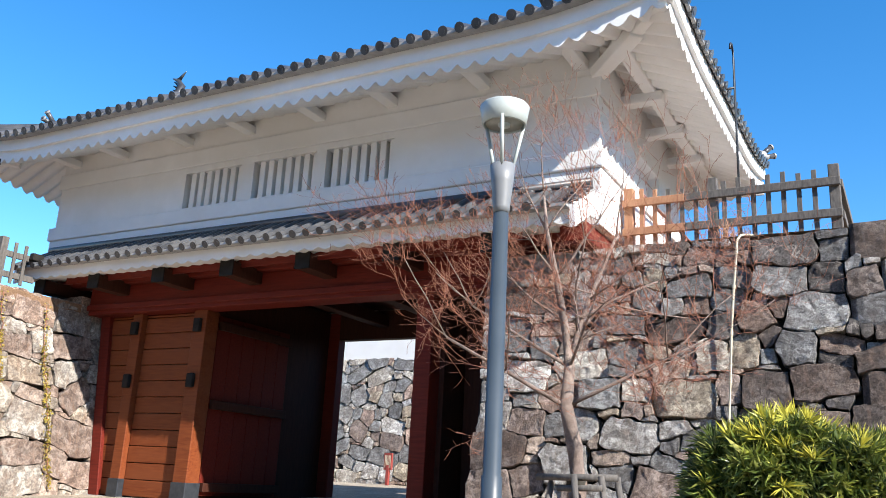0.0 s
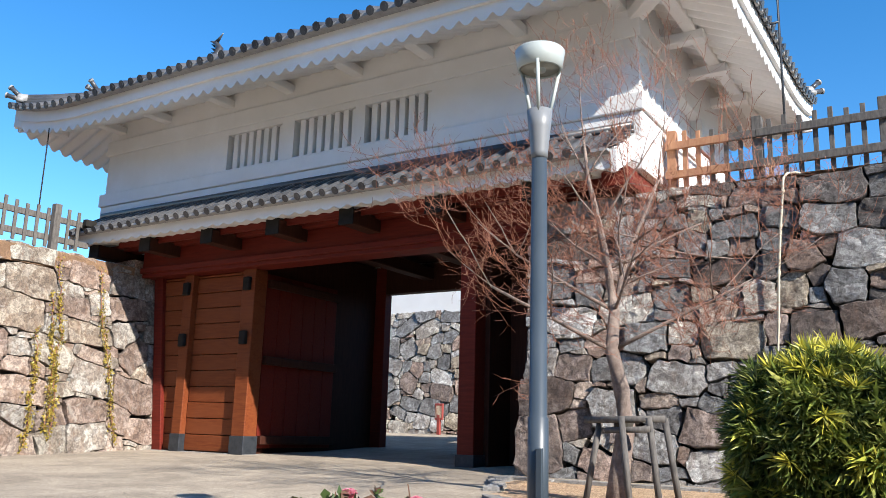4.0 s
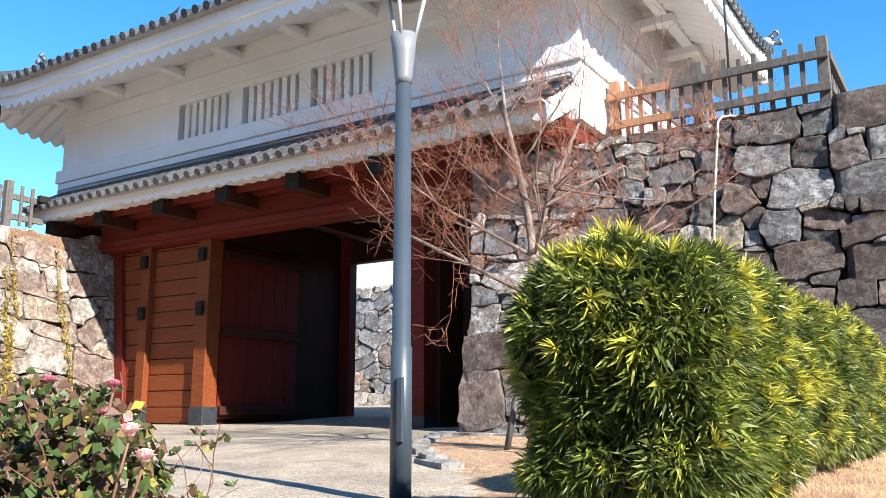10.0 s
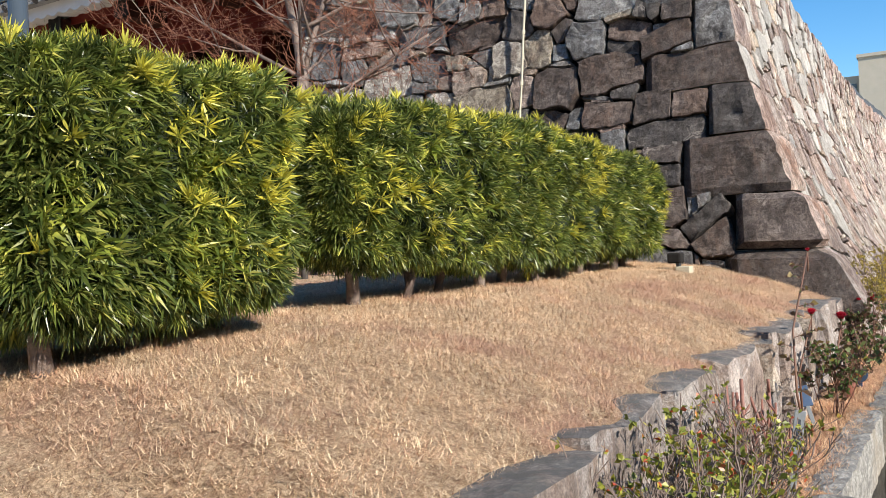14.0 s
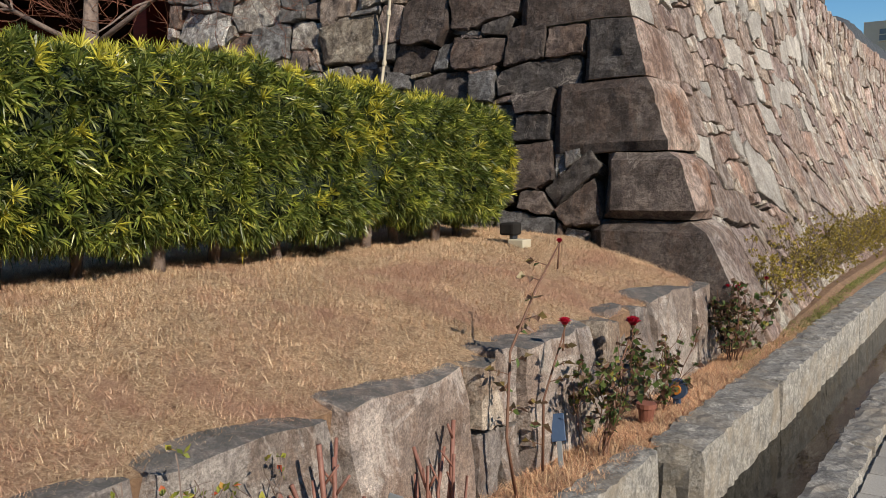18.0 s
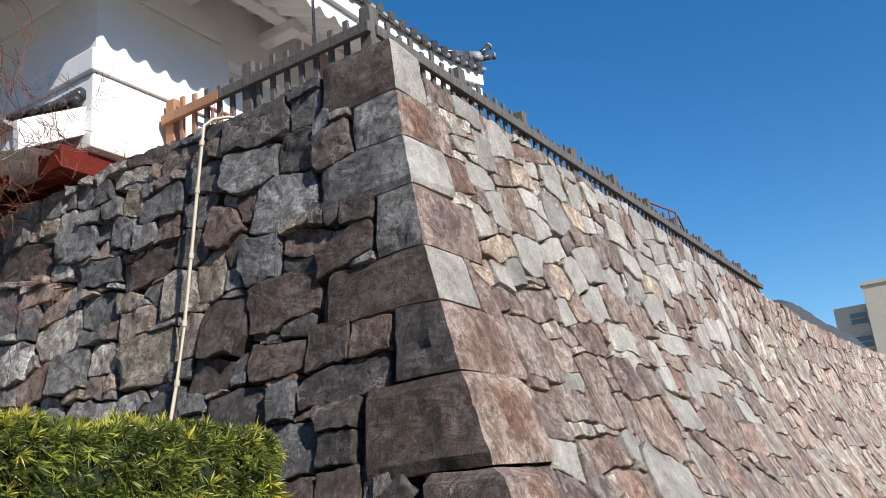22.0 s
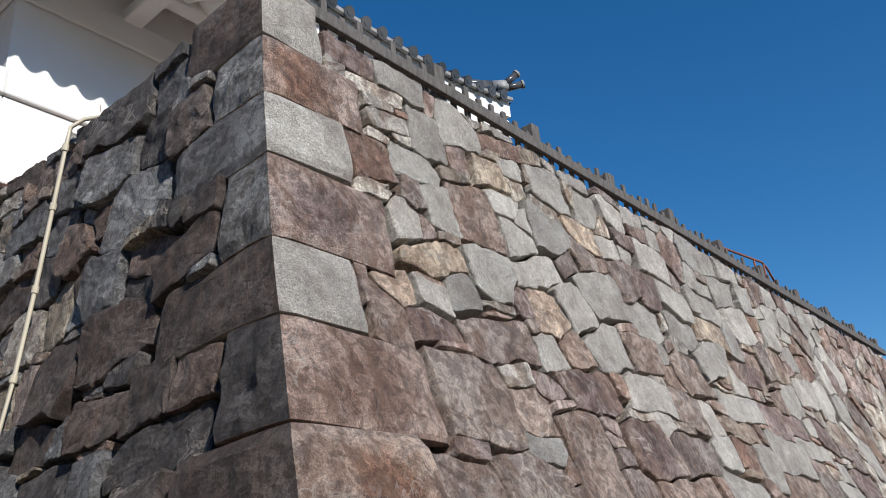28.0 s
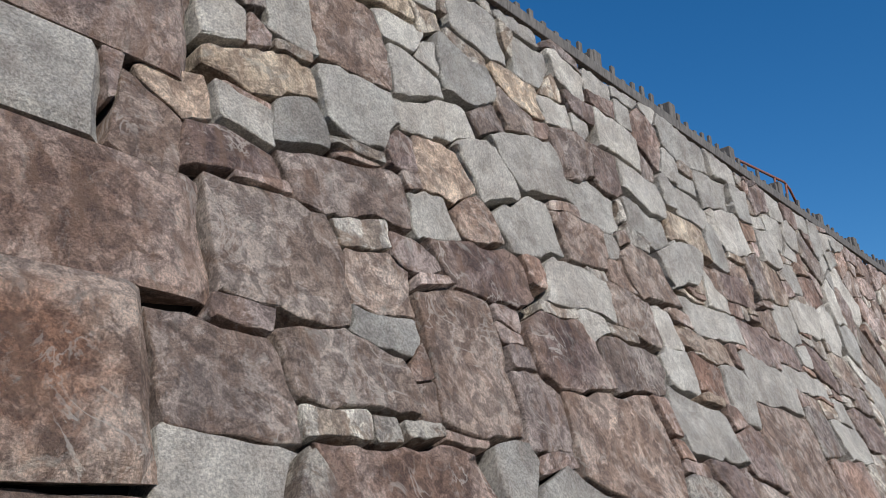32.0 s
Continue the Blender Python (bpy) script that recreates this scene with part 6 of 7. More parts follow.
FRONT_BLUE = [
    (-1.73, 4.38, 0.28, 0.19, -0.01), (-1.39, 3.95, 0.32, 0.21, 0.05), (-1.61, 3.53, 0.24, 0.18, 0.0), (-4.06, 2.97, 0.31, 0.19, -0.05), (-3.83, 3.88, 0.35, 0.16, -0.02),
    (-4.15, 4.26, 0.27, 0.19, -0.01), (-5.42, 3.82, 0.25, 0.25, -0.12), (-3.66, 3.50, 0.22, 0.16, 0.16), (-2.86, 4.36, 0.27, 0.15, 0.07), (-3.43, 4.23, 0.21, 0.17, -0.16)]
FRONT_DARK = [
    (-1.71, 4.76, 0.40, 0.19, -0.11), (-0.69, 3.24, 0.20, 0.19, 0.14), (-0.78, 2.34, 0.34, 0.16, 0.12), (-0.77, 1.92, 0.13, 0.10, 0.0)]
SIDE_KNOWN = [(*r, c) for c, rows in ((4, SIDE_BROWN), (1, SIDE_RED), (2, SIDE_GREY + SIDE_GREY_UP), (3, SIDE_TAN)) for r in rows]
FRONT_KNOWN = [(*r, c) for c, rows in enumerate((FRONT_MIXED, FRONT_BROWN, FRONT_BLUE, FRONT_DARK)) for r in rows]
stone_wall(wall_side, side_surf, -0.4, 13.0, 0.1, 4.88, lambda u, z: 0.43 - 0.055 * z, [MAT_STONE_S, MAT_STONE_RED, MAT_STONE_GREY, MAT_STONE_TAN, MAT_STONE_UMBER],
           MAT_STONE_SJ, 11, lambda u, z, r: u < 9.5 and r > 0.07, SIDE_KNOWN, side_rects, 6500, 0.006, 0.034, rough=0.006)
stone_wall(wall_side, side_surf, 13.0, 27.0, 0.1, 4.88, lambda u, z: 0.4 - 0.03 * z, [MAT_STONE_S], MAT_STONE_SJ, 12, lambda u, z, r: False, (), (), 2600, 0.008, 0.04)
tagged(mesh_object("wall_end", box_mesh(-9, 0.3, 26.6, 26.95, -0.2, 4.8, 0.02), MAT_STONE_SJ), "far end of the rampart", "wall", kind="structure")
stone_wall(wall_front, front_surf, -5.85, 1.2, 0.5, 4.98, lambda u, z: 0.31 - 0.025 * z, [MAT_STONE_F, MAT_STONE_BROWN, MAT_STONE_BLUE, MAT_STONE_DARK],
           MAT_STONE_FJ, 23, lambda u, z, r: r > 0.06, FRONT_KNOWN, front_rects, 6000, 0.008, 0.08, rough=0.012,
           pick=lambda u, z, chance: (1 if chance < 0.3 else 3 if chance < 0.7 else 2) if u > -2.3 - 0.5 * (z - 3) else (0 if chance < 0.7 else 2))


def left_surf(u, z, d):
    """The wall left of the gate, which runs out from it towards the square; u runs against y."""
    return Vector((-14.55 - 0.16 * (z - 1.1) + d, -u, z))


wall_left = backing("wall_left", left_surf, np.linspace(-1.2, 9, 12), np.linspace(0.3, 4.85, 8), "sunlit stone wall left of the gate with vines")
stone_wall(wall_left, left_surf, -1.2, 9.0, 0.4, 4.85, lambda u, z: 0.33, [MAT_STONE_L, MAT_STONE_L, MAT_STONE_L], MAT_STONE_LJ, 31,
           lambda u, z, r: u < 3.2 and r > 0.1, (), (), 2500, 0.006, 0.04, 90)


def court_surf(u, z, d):
    return Vector((u, 12.0 + 0.12 * (z - 1.5) - d, z))


wall_court = backing("wall_court", court_surf, np.linspace(-30, -6, 12), np.linspace(1.0, 5.6, 8), "stone retaining wall across the inner court")
stone_wall(wall_court, court_surf, -20.0, -11.0, 1.2, 5.55, lambda u, z: 0.27, [MAT_STONE_F, MAT_STONE_F, MAT_STONE_BLUE], MAT_STONE_FJ, 41,
           lambda u, z, r: r > 0.1, (), (), 2500, 0.009, 0.06, 120)
# ---- plants ----
def leaf_cloud(rng, centres, axes, per, length, width, open_, droop=0.25):
    """Vertices and faces of whorls of strap leaves. axes: the way each whorl points; open_: how wide it spreads."""
    c = np.repeat(np.asarray(centres), per, axis=0)
    a = np.repeat(np.asarray(axes), per, axis=0)
    n = len(c)
    d = a + rng.normal(0, 1, (n, 3)) * open_
    d /= np.linalg.norm(d, axis=1)[:, None]
    s = np.cross(d, rng.normal(0, 1, (n, 3)))
    s /= np.linalg.norm(s, axis=1)[:, None]
    ln = length * rng.uniform(0.6, 1.2, (n, 1))
    w = width * rng.uniform(0.7, 1.2, (n, 1))
    mid = c + d * ln * 0.5
    tip = c + d * ln - np.array([0, 0, 1.0]) * ln * droop * rng.uniform(0, 1, (n, 1))
    v = np.stack([c, mid + s * w, tip, mid - s * w], 1).reshape(-1, 3)
    f = np.arange(n * 4).reshape(-1, 4)
    return v, f


def cloud_object(name, v, f, mat, parent, label=""):
    me = bpy.data.meshes.new(name)
    me.from_pydata(v.tolist(), [], f.tolist())
    me.materials.append(mat)
    me.update()
    ob = new(name, me)
    ob.parent = parent
    ob.matrix_parent_inverse = parent.matrix_basis.inverted()
    if label:
        ob["label"] = label
    return tagged(ob, kind="stuff")


def superbox(rng, n, cx, cy, hx, hy, z0, z1, seed, p=6.5):
    """Points and outward ways on a clipped hedge's uneven rounded-box surface."""
    u = rng.normal(0, 1, (n * 3, 3))
    u /= np.linalg.norm(u, axis=1)[:, None]
    k = (np.abs(u) ** p).sum(1) ** (-1 / p)
    q = u * k[:, None]
    keep = rng.uniform(0, 1, len(q)) < np.clip(0.3 + k / 2.2, 0, 1)
    q = q[keep][:n]
    nrm = np.sign(q) * np.abs(q) ** (p - 1) / np.array([hx, hy, (z1 - z0) / 2])
    nrm /= np.linalg.norm(nrm, axis=1)[:, None]
    pts = q * [hx, hy, (z1 - z0) / 2] + [cx, cy, (z0 + z1) / 2]
    off = np.array([noise.noise(Vector(p_) * 2.6 + Vector((seed, 0, 0))) * 0.09 + noise.noise(Vector(p_) * 7 + Vector((0, seed, 0))) * 0.07 for p_ in pts.tolist()])
    return pts + nrm * off[:, None], nrm


def hedge(label, cx, cy, hx, hy, z0, z1, whorls, stems, seed):
    rng = np.random.default_rng(seed)
    g = terrain(cx, cy)
    h = thing("hedge", label, "hedge", at=(cx, cy, g))
    pts, nrm = superbox(rng, whorls, cx, cy, hx, hy, z0, z1, seed)
    young = np.array([noise.noise(Vector(p_) * 1.6 + Vector((0, 0, seed))) for p_ in pts.tolist()]) * 0.5 + 0.28 * nrm[:, 2] + 0.15 * nrm[:, 0] + rng.normal(0, 0.33, len(pts))
    y = young > 0.7
    ax = nrm + rng.normal(0, 0.4, nrm.shape) + np.array([0.05, -0.05, 0.25])
    ax /= np.linalg.norm(ax, axis=1)[:, None]
    v, f = leaf_cloud(rng, (pts - nrm * 0.03)[~y], ax[~y], 24, 0.078, 0.004, 0.78, 0.25)
    cloud_object("leaves", v, f, MAT_HEDGE, h)
    v, f = leaf_cloud(rng, pts[y], ax[y], 22, 0.085, 0.0045, 0.62, 0.1)
    cloud_object("young_leaves", v, f, MAT_HEDGE_YOUNG, h, "yellow young leaf whorls")
    inner, _ = superbox(rng, whorls // 2, cx, cy, hx * 0.88, hy * 0.94, z0 + 0.08, z1 - 0.08, seed)
    v, f = leaf_cloud(rng, inner, _, 10, 0.11, 0.008, 0.8)
    cloud_object("inner_leaves", v, f, MAT_HEDGE, h)
    # solid core added to stop the view through; coloured as the shade within
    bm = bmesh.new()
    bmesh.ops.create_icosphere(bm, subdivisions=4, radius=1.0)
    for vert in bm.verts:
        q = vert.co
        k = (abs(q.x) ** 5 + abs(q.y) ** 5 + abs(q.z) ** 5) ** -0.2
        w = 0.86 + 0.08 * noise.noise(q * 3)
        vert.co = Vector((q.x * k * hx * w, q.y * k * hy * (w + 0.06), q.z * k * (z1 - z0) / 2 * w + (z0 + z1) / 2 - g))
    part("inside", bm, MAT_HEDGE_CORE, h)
    r = random.Random(seed)
    for sx, sy in stems:
        gz = terrain(sx, sy)
        pts3 = [(sx - cx, sy - cy, gz - g - 0.02), (sx - cx + r.uniform(-0.03, 0.03), sy - cy, z0 - g - 0.05), (sx - cx + r.uniform(-0.06, 0.06), sy - cy + r.uniform(-0.06, 0.06), z0 - g + 0.3)]
        part("stem", tube_mesh(pts3, [0.04, 0.034, 0.03], 8), MAT_BARK, h, smooth=True)
    return h


hedge("clipped evergreen hedge block with yellow young shoots on dry lawn", -0.82, -6.95, 0.38, 0.63, 1.06, 2.0, 2900,
      ((-0.72, -7.37), (-0.78, -6.98), (-0.84, -6.47), (-1.0, -7.2), (-1.05, -6.6)), 3)
hedge("long clipped evergreen hedge with yellow young shoots before the stone wall", -0.86, -3.41, 0.38, 2.55, 1.14, 2.03, 7600,
      tuple((-0.82 + 0.06 * (i % 2), -5.55 + 0.42 * i) for i in range(11)), 9)


# bare maple
def grow(rng, p, d, length, r, depth, out, spread, up, thin=0):
    """Branches of a bare tree: out gets (points, radii, depth)."""
    pts, rad = [p], [r]
    seg = 4 if depth < 3 else 3
    q, dd = p.copy(), d.copy()
    for i in range(seg):
        dd = (dd + Vector((rng.uniform(-1, 1), rng.uniform(-1, 1), rng.uniform(-0.7, 0.9) + up)) * (0.12 + 0.03 * depth)).normalized()
        q = q + dd * (length / seg)
        pts.append(q.copy())
        rad.append(r * (1 - 0.5 * (i + 1) / seg))
    out.append((pts, rad, depth))
    if depth >= 6:
        return
    kids = (3, 5, 4, 4, 3, 3)[depth] - (thin if depth > 1 else 0)
    for k in range(kids):
        f = rng.uniform(0.35, 1.0) if k else 1.0
        i = min(seg, max(1, round(f * seg)))
        side = Vector((rng.uniform(-1, 1), rng.uniform(-1, 1), rng.uniform(-0.5, 0.7))).normalized()
        nd = (dd * (0.8 if k == 0 else 0.45) + side * spread * (0.5 if k == 0 else 1)).normalized()
        grow(rng, pts[i], nd, length * rng.uniform(0.5, 0.72), rad[i] * rng.uniform(0.5, 0.68), depth + 1, out, spread, up, thin)


TX, TY = -3.47, -2.72
TG = terrain(TX, TY)
tree = thing("maple_tree", "bare young maple with fine reddish twigs, tied to stakes", "tree", at=(TX, TY, TG))
trng = random.Random(14)


def spread_to(side, deep, z):
    """A way or place by how far it lies along the wall's run, towards the gate and up."""
    return Vector((0.935 * side - 0.355 * deep, 0.355 * side + 0.935 * deep, z))


trunk_pts = [spread_to(a, 0.0, z) for a, z in ((0, -0.03), (0.03, 0.3), (0.1, 0.75), (0.06, 1.1), (-0.03, 1.5), (0.0, 1.9), (-0.06, 2.35), (-0.15, 2.85), (-0.26, 3.35), (-0.3, 3.8))]
part("trunk", tube_mesh(trunk_pts, [0.125, 0.1, 0.09, 0.082, 0.07, 0.055, 0.042, 0.033, 0.024, 0.014], 12), MAT_BARK, tree, smooth=True)
limbs = []
for at, way, ln, r, up in ((5, (0.3, 0.15, 0.95), 1.55, 0.04, 0.16), (4, (-0.92, -0.2, 0.42), 1.4, 0.034, 0.0), (5, (-0.88, 0.2, 0.45), 1.2, 0.03, 0.02), (4, (0.88, -0.2, 0.5), 1.5, 0.03, 0.05),
                           (6, (-0.75, 0.1, 0.65), 0.85, 0.022, 0.08), (6, (0.85, 0.2, 0.4), 1.25, 0.028, 0.03), (5, (0.2, -0.7, 0.6), 0.9, 0.024, 0.08), (5, (-0.1, 0.8, 0.6), 0.9, 0.024, 0.08),
                           (7, (-0.6, -0.1, 0.8), 0.65, 0.018, 0.1), (7, (0.65, 0.1, 0.75), 1.0, 0.02, 0.1), (8, (-0.5, 0.1, 0.85), 0.75, 0.016, 0.14), (8, (0.45, 0.1, 0.9), 0.75, 0.016, 0.14),
                           (9, (-0.1, 0.0, 1.0), 0.7, 0.013, 0.15)):
    grow(trng, trunk_pts[at], spread_to(*way).normalized(), ln, r, 1, limbs, 0.8, up, 1 if at > 6 or way[2] > 0.62 else 0)
twig_v, twig_f = [], []
for pts, rad, depth in limbs:
    if depth <= 2:
        part("branch", tube_mesh(pts, [0.8 * q for q in rad], 6), MAT_BARK, tree, smooth=True)
        continue
    n = 3
    for i, q in enumerate(pts):
        rr = max(rad[i], 0.0024)
        for k in range(n):
            twig_v.append((q.x + rr * math.cos(2.094 * k), q.y + rr * math.sin(2.094 * k) * 0.7, q.z + rr * math.sin(2.094 * k) * 0.7))
    b = len(twig_v) - n * len(pts)
    for i in range(len(pts) - 1):
        for k in range(n):
            twig_f.append((b + i * n + k, b + i * n + (k + 1) % n, b + (i + 1) * n + (k + 1) % n, b + (i + 1) * n + k))
me_twigs = data_object("twig_mass", twig_v, twig_f, [MAT_TWIG_RED], tree)
tagged(me_twigs, "fine reddish twigs", kind="stuff")

# stakes that hold the tree
stakes = thing("tree_stake", "weathered timber tree stakes with cross bars lashed to the trunk", "stake", at=(TX, TY, TG))
for x, y, lx, ly in ((-0.3, -0.1, 0.16, 0.05), (0.3, -0.45, -0.12, 0.12), (0.5, -0.2, -0.1, 0.02), (0.6, 0.1, -0.12, -0.05)):
    part("stake", tube_mesh([(x, y, -0.05), (x + lx, y + ly, 0.83)], 0.032, 10), MAT_WOOD_OLD, stakes, smooth=True)
part("cross_bar", tube_mesh([(-0.28, -0.12, 0.8), (0.55, -0.16, 0.82)], 0.034, 10), MAT_WOOD_OLD, stakes, smooth=True)
part("cross_bar", tube_mesh([(0.0, -0.28, 0.7), (0.45, -0.3, 0.72)], 0.03, 10), MAT_WOOD_OLD, stakes, smooth=True)
part("lashing", tube_mesh([(0.08, 0.0, 0.73), (0.085, 0.0, 0.82)], 0.096, 12), MAT_MUD, stakes)


# roses
def bush(name, label, category, x, y, z, stems, height, spread, leaf_mat, leaves, leaf_len, leaf_w, seed, stem_mat=None, stem_r=0.005, depth=2, lean=(0, 0)):
    rng = random.Random(seed)
    nr = np.random.default_rng(seed)
    t = thing(name, label, category, at=(x, y, z))
    v, f, tips = [], [], []
    for s in range(stems):
        a = rng.uniform(0, 6.28)
        d = Vector((math.cos(a) * spread + lean[0], math.sin(a) * spread + lean[1], 1)).normalized()
        out = []
        grow(rng, Vector((rng.uniform(-0.05, 0.05), rng.uniform(-0.05, 0.05), -0.02)), d, height * rng.uniform(0.5, 0.8) * (0.52 if depth > 1 else 0.75), stem_r, 6 - depth, out, 0.7, 0.15)
        for pts, rad, dp in out:
            b = len(v)
            for i, q in enumerate(pts):
                rr = max(rad[i], 0.0024)
                for k in range(4):
                    v.append((q.x + rr * math.cos(1.57 * k), q.y + rr * math.sin(1.57 * k), q.z))
            for i in range(len(pts) - 1):
                for k in range(4):
                    f.append((b + i * 4 + k, b + i * 4 + (k + 1) % 4, b + (i + 1) * 4 + (k + 1) % 4, b + (i + 1) * 4 + k))
            tips += pts[-2:] if dp > 4 or depth < 3 else []
    tagged(data_object("stem_mass", v, f, [stem_mat or MAT_ROSE_STEM], t), kind="stuff")
    if leaves:
        pick = [tips[rng.randrange(len(tips))] for _ in range(leaves)]
        c = np.array([[q.x + x, q.y + y, q.z + z] for q in pick]) + nr.normal(0, 0.012, (leaves, 3))
        ax = nr.normal(0, 1, (leaves, 3)) * 0.6 + [0, 0, 0.5]
        ax /= np.linalg.norm(ax, axis=1)[:, None]
        lv, lf = leaf_cloud(nr, c, ax, 6 if leaf_len < 0.03 else 4, leaf_len, leaf_w, 0.6, 0.3)
        cloud_object("leaves", lv, lf, leaf_mat, t)
    return t


def rose_flower(label, x, y, z, size, mat, seed, stem_to):
    """An open double rose on its stem: rings of cupped petals."""
    nr = np.random.default_rng(seed)
    t = thing("rose", label, "flower", at=(x, y, z))
    v, f = [], []
    for ring, (n, tilt, r) in enumerate(((4, 0.3, 0.55), (5, 0.55, 0.8), (6, 0.8, 0.98), (7, 1.05, 1.05))):
        for k in range(n):
            a = 6.283 * (k + 0.37 * ring) / n + nr.uniform(-0.15, 0.15)
            ca, sa = math.cos(a), math.sin(a)
            w = size * r * 0.55
            b = len(v)
            for i in range(4):
                s = i / 3
                rad = size * r * math.sin(tilt * (0.35 + 0.65 * s)) * (0.25 + 0.75 * s)
                h = size * 1.05 * s * math.cos(tilt * 0.8) + (-0.12 * size if ring == 3 and i == 3 else 0)
                ww = w * (0.45 + 0.9 * s - 0.45 * s * s)
                for q in (-1, 0, 1):
                    rr = rad - abs(q) * 0.16 * size * r
                    v.append((ca * rr - sa * q * ww, sa * rr + ca * q * ww, h + nr.uniform(-0.03, 0.03) * size))
            for i in range(3):
                for q in range(2):
                    f.append((b + i * 3 + q, b + i * 3 + q + 1, b + i * 3 + q + 4, b + i * 3 + q + 3))
    data_object("petals", v, f, [mat], t, smooth=True)
    s = Vector(stem_to) - Vector((x, y, z))
    part("stem", tube_mesh([(0, 0, 0.0), (s.x * 0.3, s.y * 0.3, s.z * 0.4), (s.x, s.y, s.z)], [0.004, 0.004, 0.005], 6), MAT_ROSE_STEM, t, smooth=True)
    part("calyx", tube_mesh([(0, 0, -size * 0.3), (0, 0, size * 0.05)], [size * 0.15, size * 0.3], 8), MAT_ROSE_LEAF, t)
    return t


RG = 0.46
big_rose = bush("rose_bush", "rose bush with green and reddish leaves beside the square", "bush", -1.98, -8.85, RG, 13, 1.25, 0.42, MAT_ROSE_LEAF, 1000, 0.034, 0.011, 5, depth=3)
_nr = np.random.default_rng(6)
_c = _nr.normal(0, 1, (1700, 3))
_c = _c / np.linalg.norm(_c, axis=1)[:, None] * _nr.uniform(0.55, 1.0, (1700, 1)) * [0.42, 0.32, 0.36] + [-1.98, -8.83, 1.14]
_ax = _nr.normal(0, 1, (1700, 3)) * 0.7 + [0, 0, 0.4]
_ax /= np.linalg.norm(_ax, axis=1)[:, None]
_v, _f = leaf_cloud(_nr, _c, _ax, 3, 0.046, 0.016, 0.8, 0.35)
cloud_object("foliage", _v, _f, MAT_ROSE_LEAF, big_rose)
for i, (x, y, z, size_, m, l) in enumerate(((-1.98, -8.83, 1.48, 0.032, MAT_PETAL_DEEP, "deep pink and white open rose"),
                                        (-1.79, -8.75, 1.47, 0.028, MAT_PETAL_DEEP, "pink rose"),
                                        (-1.51, -8.90, 1.35, 0.034, MAT_PETAL_PINK, "pale pink and white open rose"),
                                        (-1.45, -8.90, 1.29, 0.033, MAT_PETAL_PINK, "pink open rose"),
                                        (-1.76, -8.80, 1.40, 0.016, MAT_PETAL_DEEP, "pink rose bud"),
                                        (-2.13, -8.80, 1.43, 0.022, MAT_PETAL_DEEP, "deep pink rose"))):
    rose_flower(l + " on the rose bush", x, y, z, size_, m, 40 + i, (-1.95 + 0.3 * (x + 1.9), -8.85, RG + 0.3))
# roses in the bed
def leafy_cane(label, pts, seed, every=0.085, low=0.35):
    """One long rose cane with leaves of five leaflets along its upper part."""
    rng = random.Random(seed)
    nr = np.random.default_rng(seed)
    base = Vector(pts[0])
    t = thing("rose_cane", label, "rose", at=base)
    way = [Vector(p) - base for p in pts]
    part("cane", tube_mesh(way, [0.008 - 0.004 * i / (len(way) - 1) for i in range(len(way))], 7), MAT_ROSE_STEM, t, smooth=True)
    total = way[-1].z
    z = total * low
    while z < total * 0.95:
        i = max(k for k in range(len(way)) if way[k].z <= z)
        j = min(i + 1, len(way) - 1)
        p = way[i].lerp(way[j], (z - way[i].z) / max(0.01, way[j].z - way[i].z))
        an = rng.uniform(0, 6.28)
        d = Vector((math.cos(an), math.sin(an), 0.35)).normalized()
        tip = p + d * 0.07
        part("leaf_stalk", tube_mesh([p, tip], [0.0025, 0.0015], 5), MAT_ROSE_STEM, t)
        c = [p + d * f + base for f in (0.04, 0.04, 0.07, 0.07, 0.075)]
        side = Vector((-d.y, d.x, 0.1))
        ax = np.array([(d * 0.4 + side), (d * 0.4 - side), (d * 0.7 + side), (d * 0.7 - side), d])
        v, f = leaf_cloud(nr, np.array(c), ax / np.linalg.norm(ax, axis=1)[:, None], 1, 0.05, 0.016, 0.15, 0.5)
        cloud_object("leaf", v, f, MAT_ROSE_LEAF, t)
        z += every * rng.uniform(0.6, 1.3)
    return t


def cut_rose(label, x, y, z, canes, height, seed):
    """A rose cut back to stiff canes with stubs."""
    rng = random.Random(seed)
    t = thing("cut_rose", label, "bush", at=(x, y, z))
    for _ in range(canes):
        a, out, h = rng.uniform(0, 6.28), rng.uniform(0.05, 0.26), height * rng.uniform(0.55, 1.1)
        foot = Vector((0.04 * math.cos(a), 0.05 * math.sin(a), -0.03))
        top = Vector((0.6 * out * math.cos(a), out * math.sin(a), h))
        mid = foot.lerp(top, 0.5) + Vector((rng.uniform(-0.03, 0.03), rng.uniform(-0.03, 0.03), 0))
        r = rng.uniform(0.006, 0.011)
        cane = part("cane", tube_mesh([foot, mid, top], [r * 1.15, r, r * 0.9], 7), MAT_CANE, t, smooth=True)
        for _ in range(rng.choice((0, 1, 1, 2))):
            q = mid.lerp(top, rng.uniform(0.0, 0.7))
            an = rng.uniform(0, 6.28)
            part("stub", tube_mesh([q, q + Vector((0.05 * math.cos(an), 0.05 * math.sin(an), 0.07))], [r * 0.7, r * 0.6], 6), MAT_CANE, cane, smooth=True)
    return t


leafy_cane("tall rose cane with dark green leaves and a red bud", ((1.12, -3.98, 0.06), (1.08, -4.0, 0.35), (1.06, -3.93, 0.7), (1.09, -3.75, 0.95), (1.1, -3.54, 1.13)), 3)
leafy_cane("rose cane with dark leaves under a red flower", ((1.2, -3.25, 0.06), (1.18, -3.1, 0.35), (1.2, -2.84, 0.64)), 4, 0.07, 0.2)
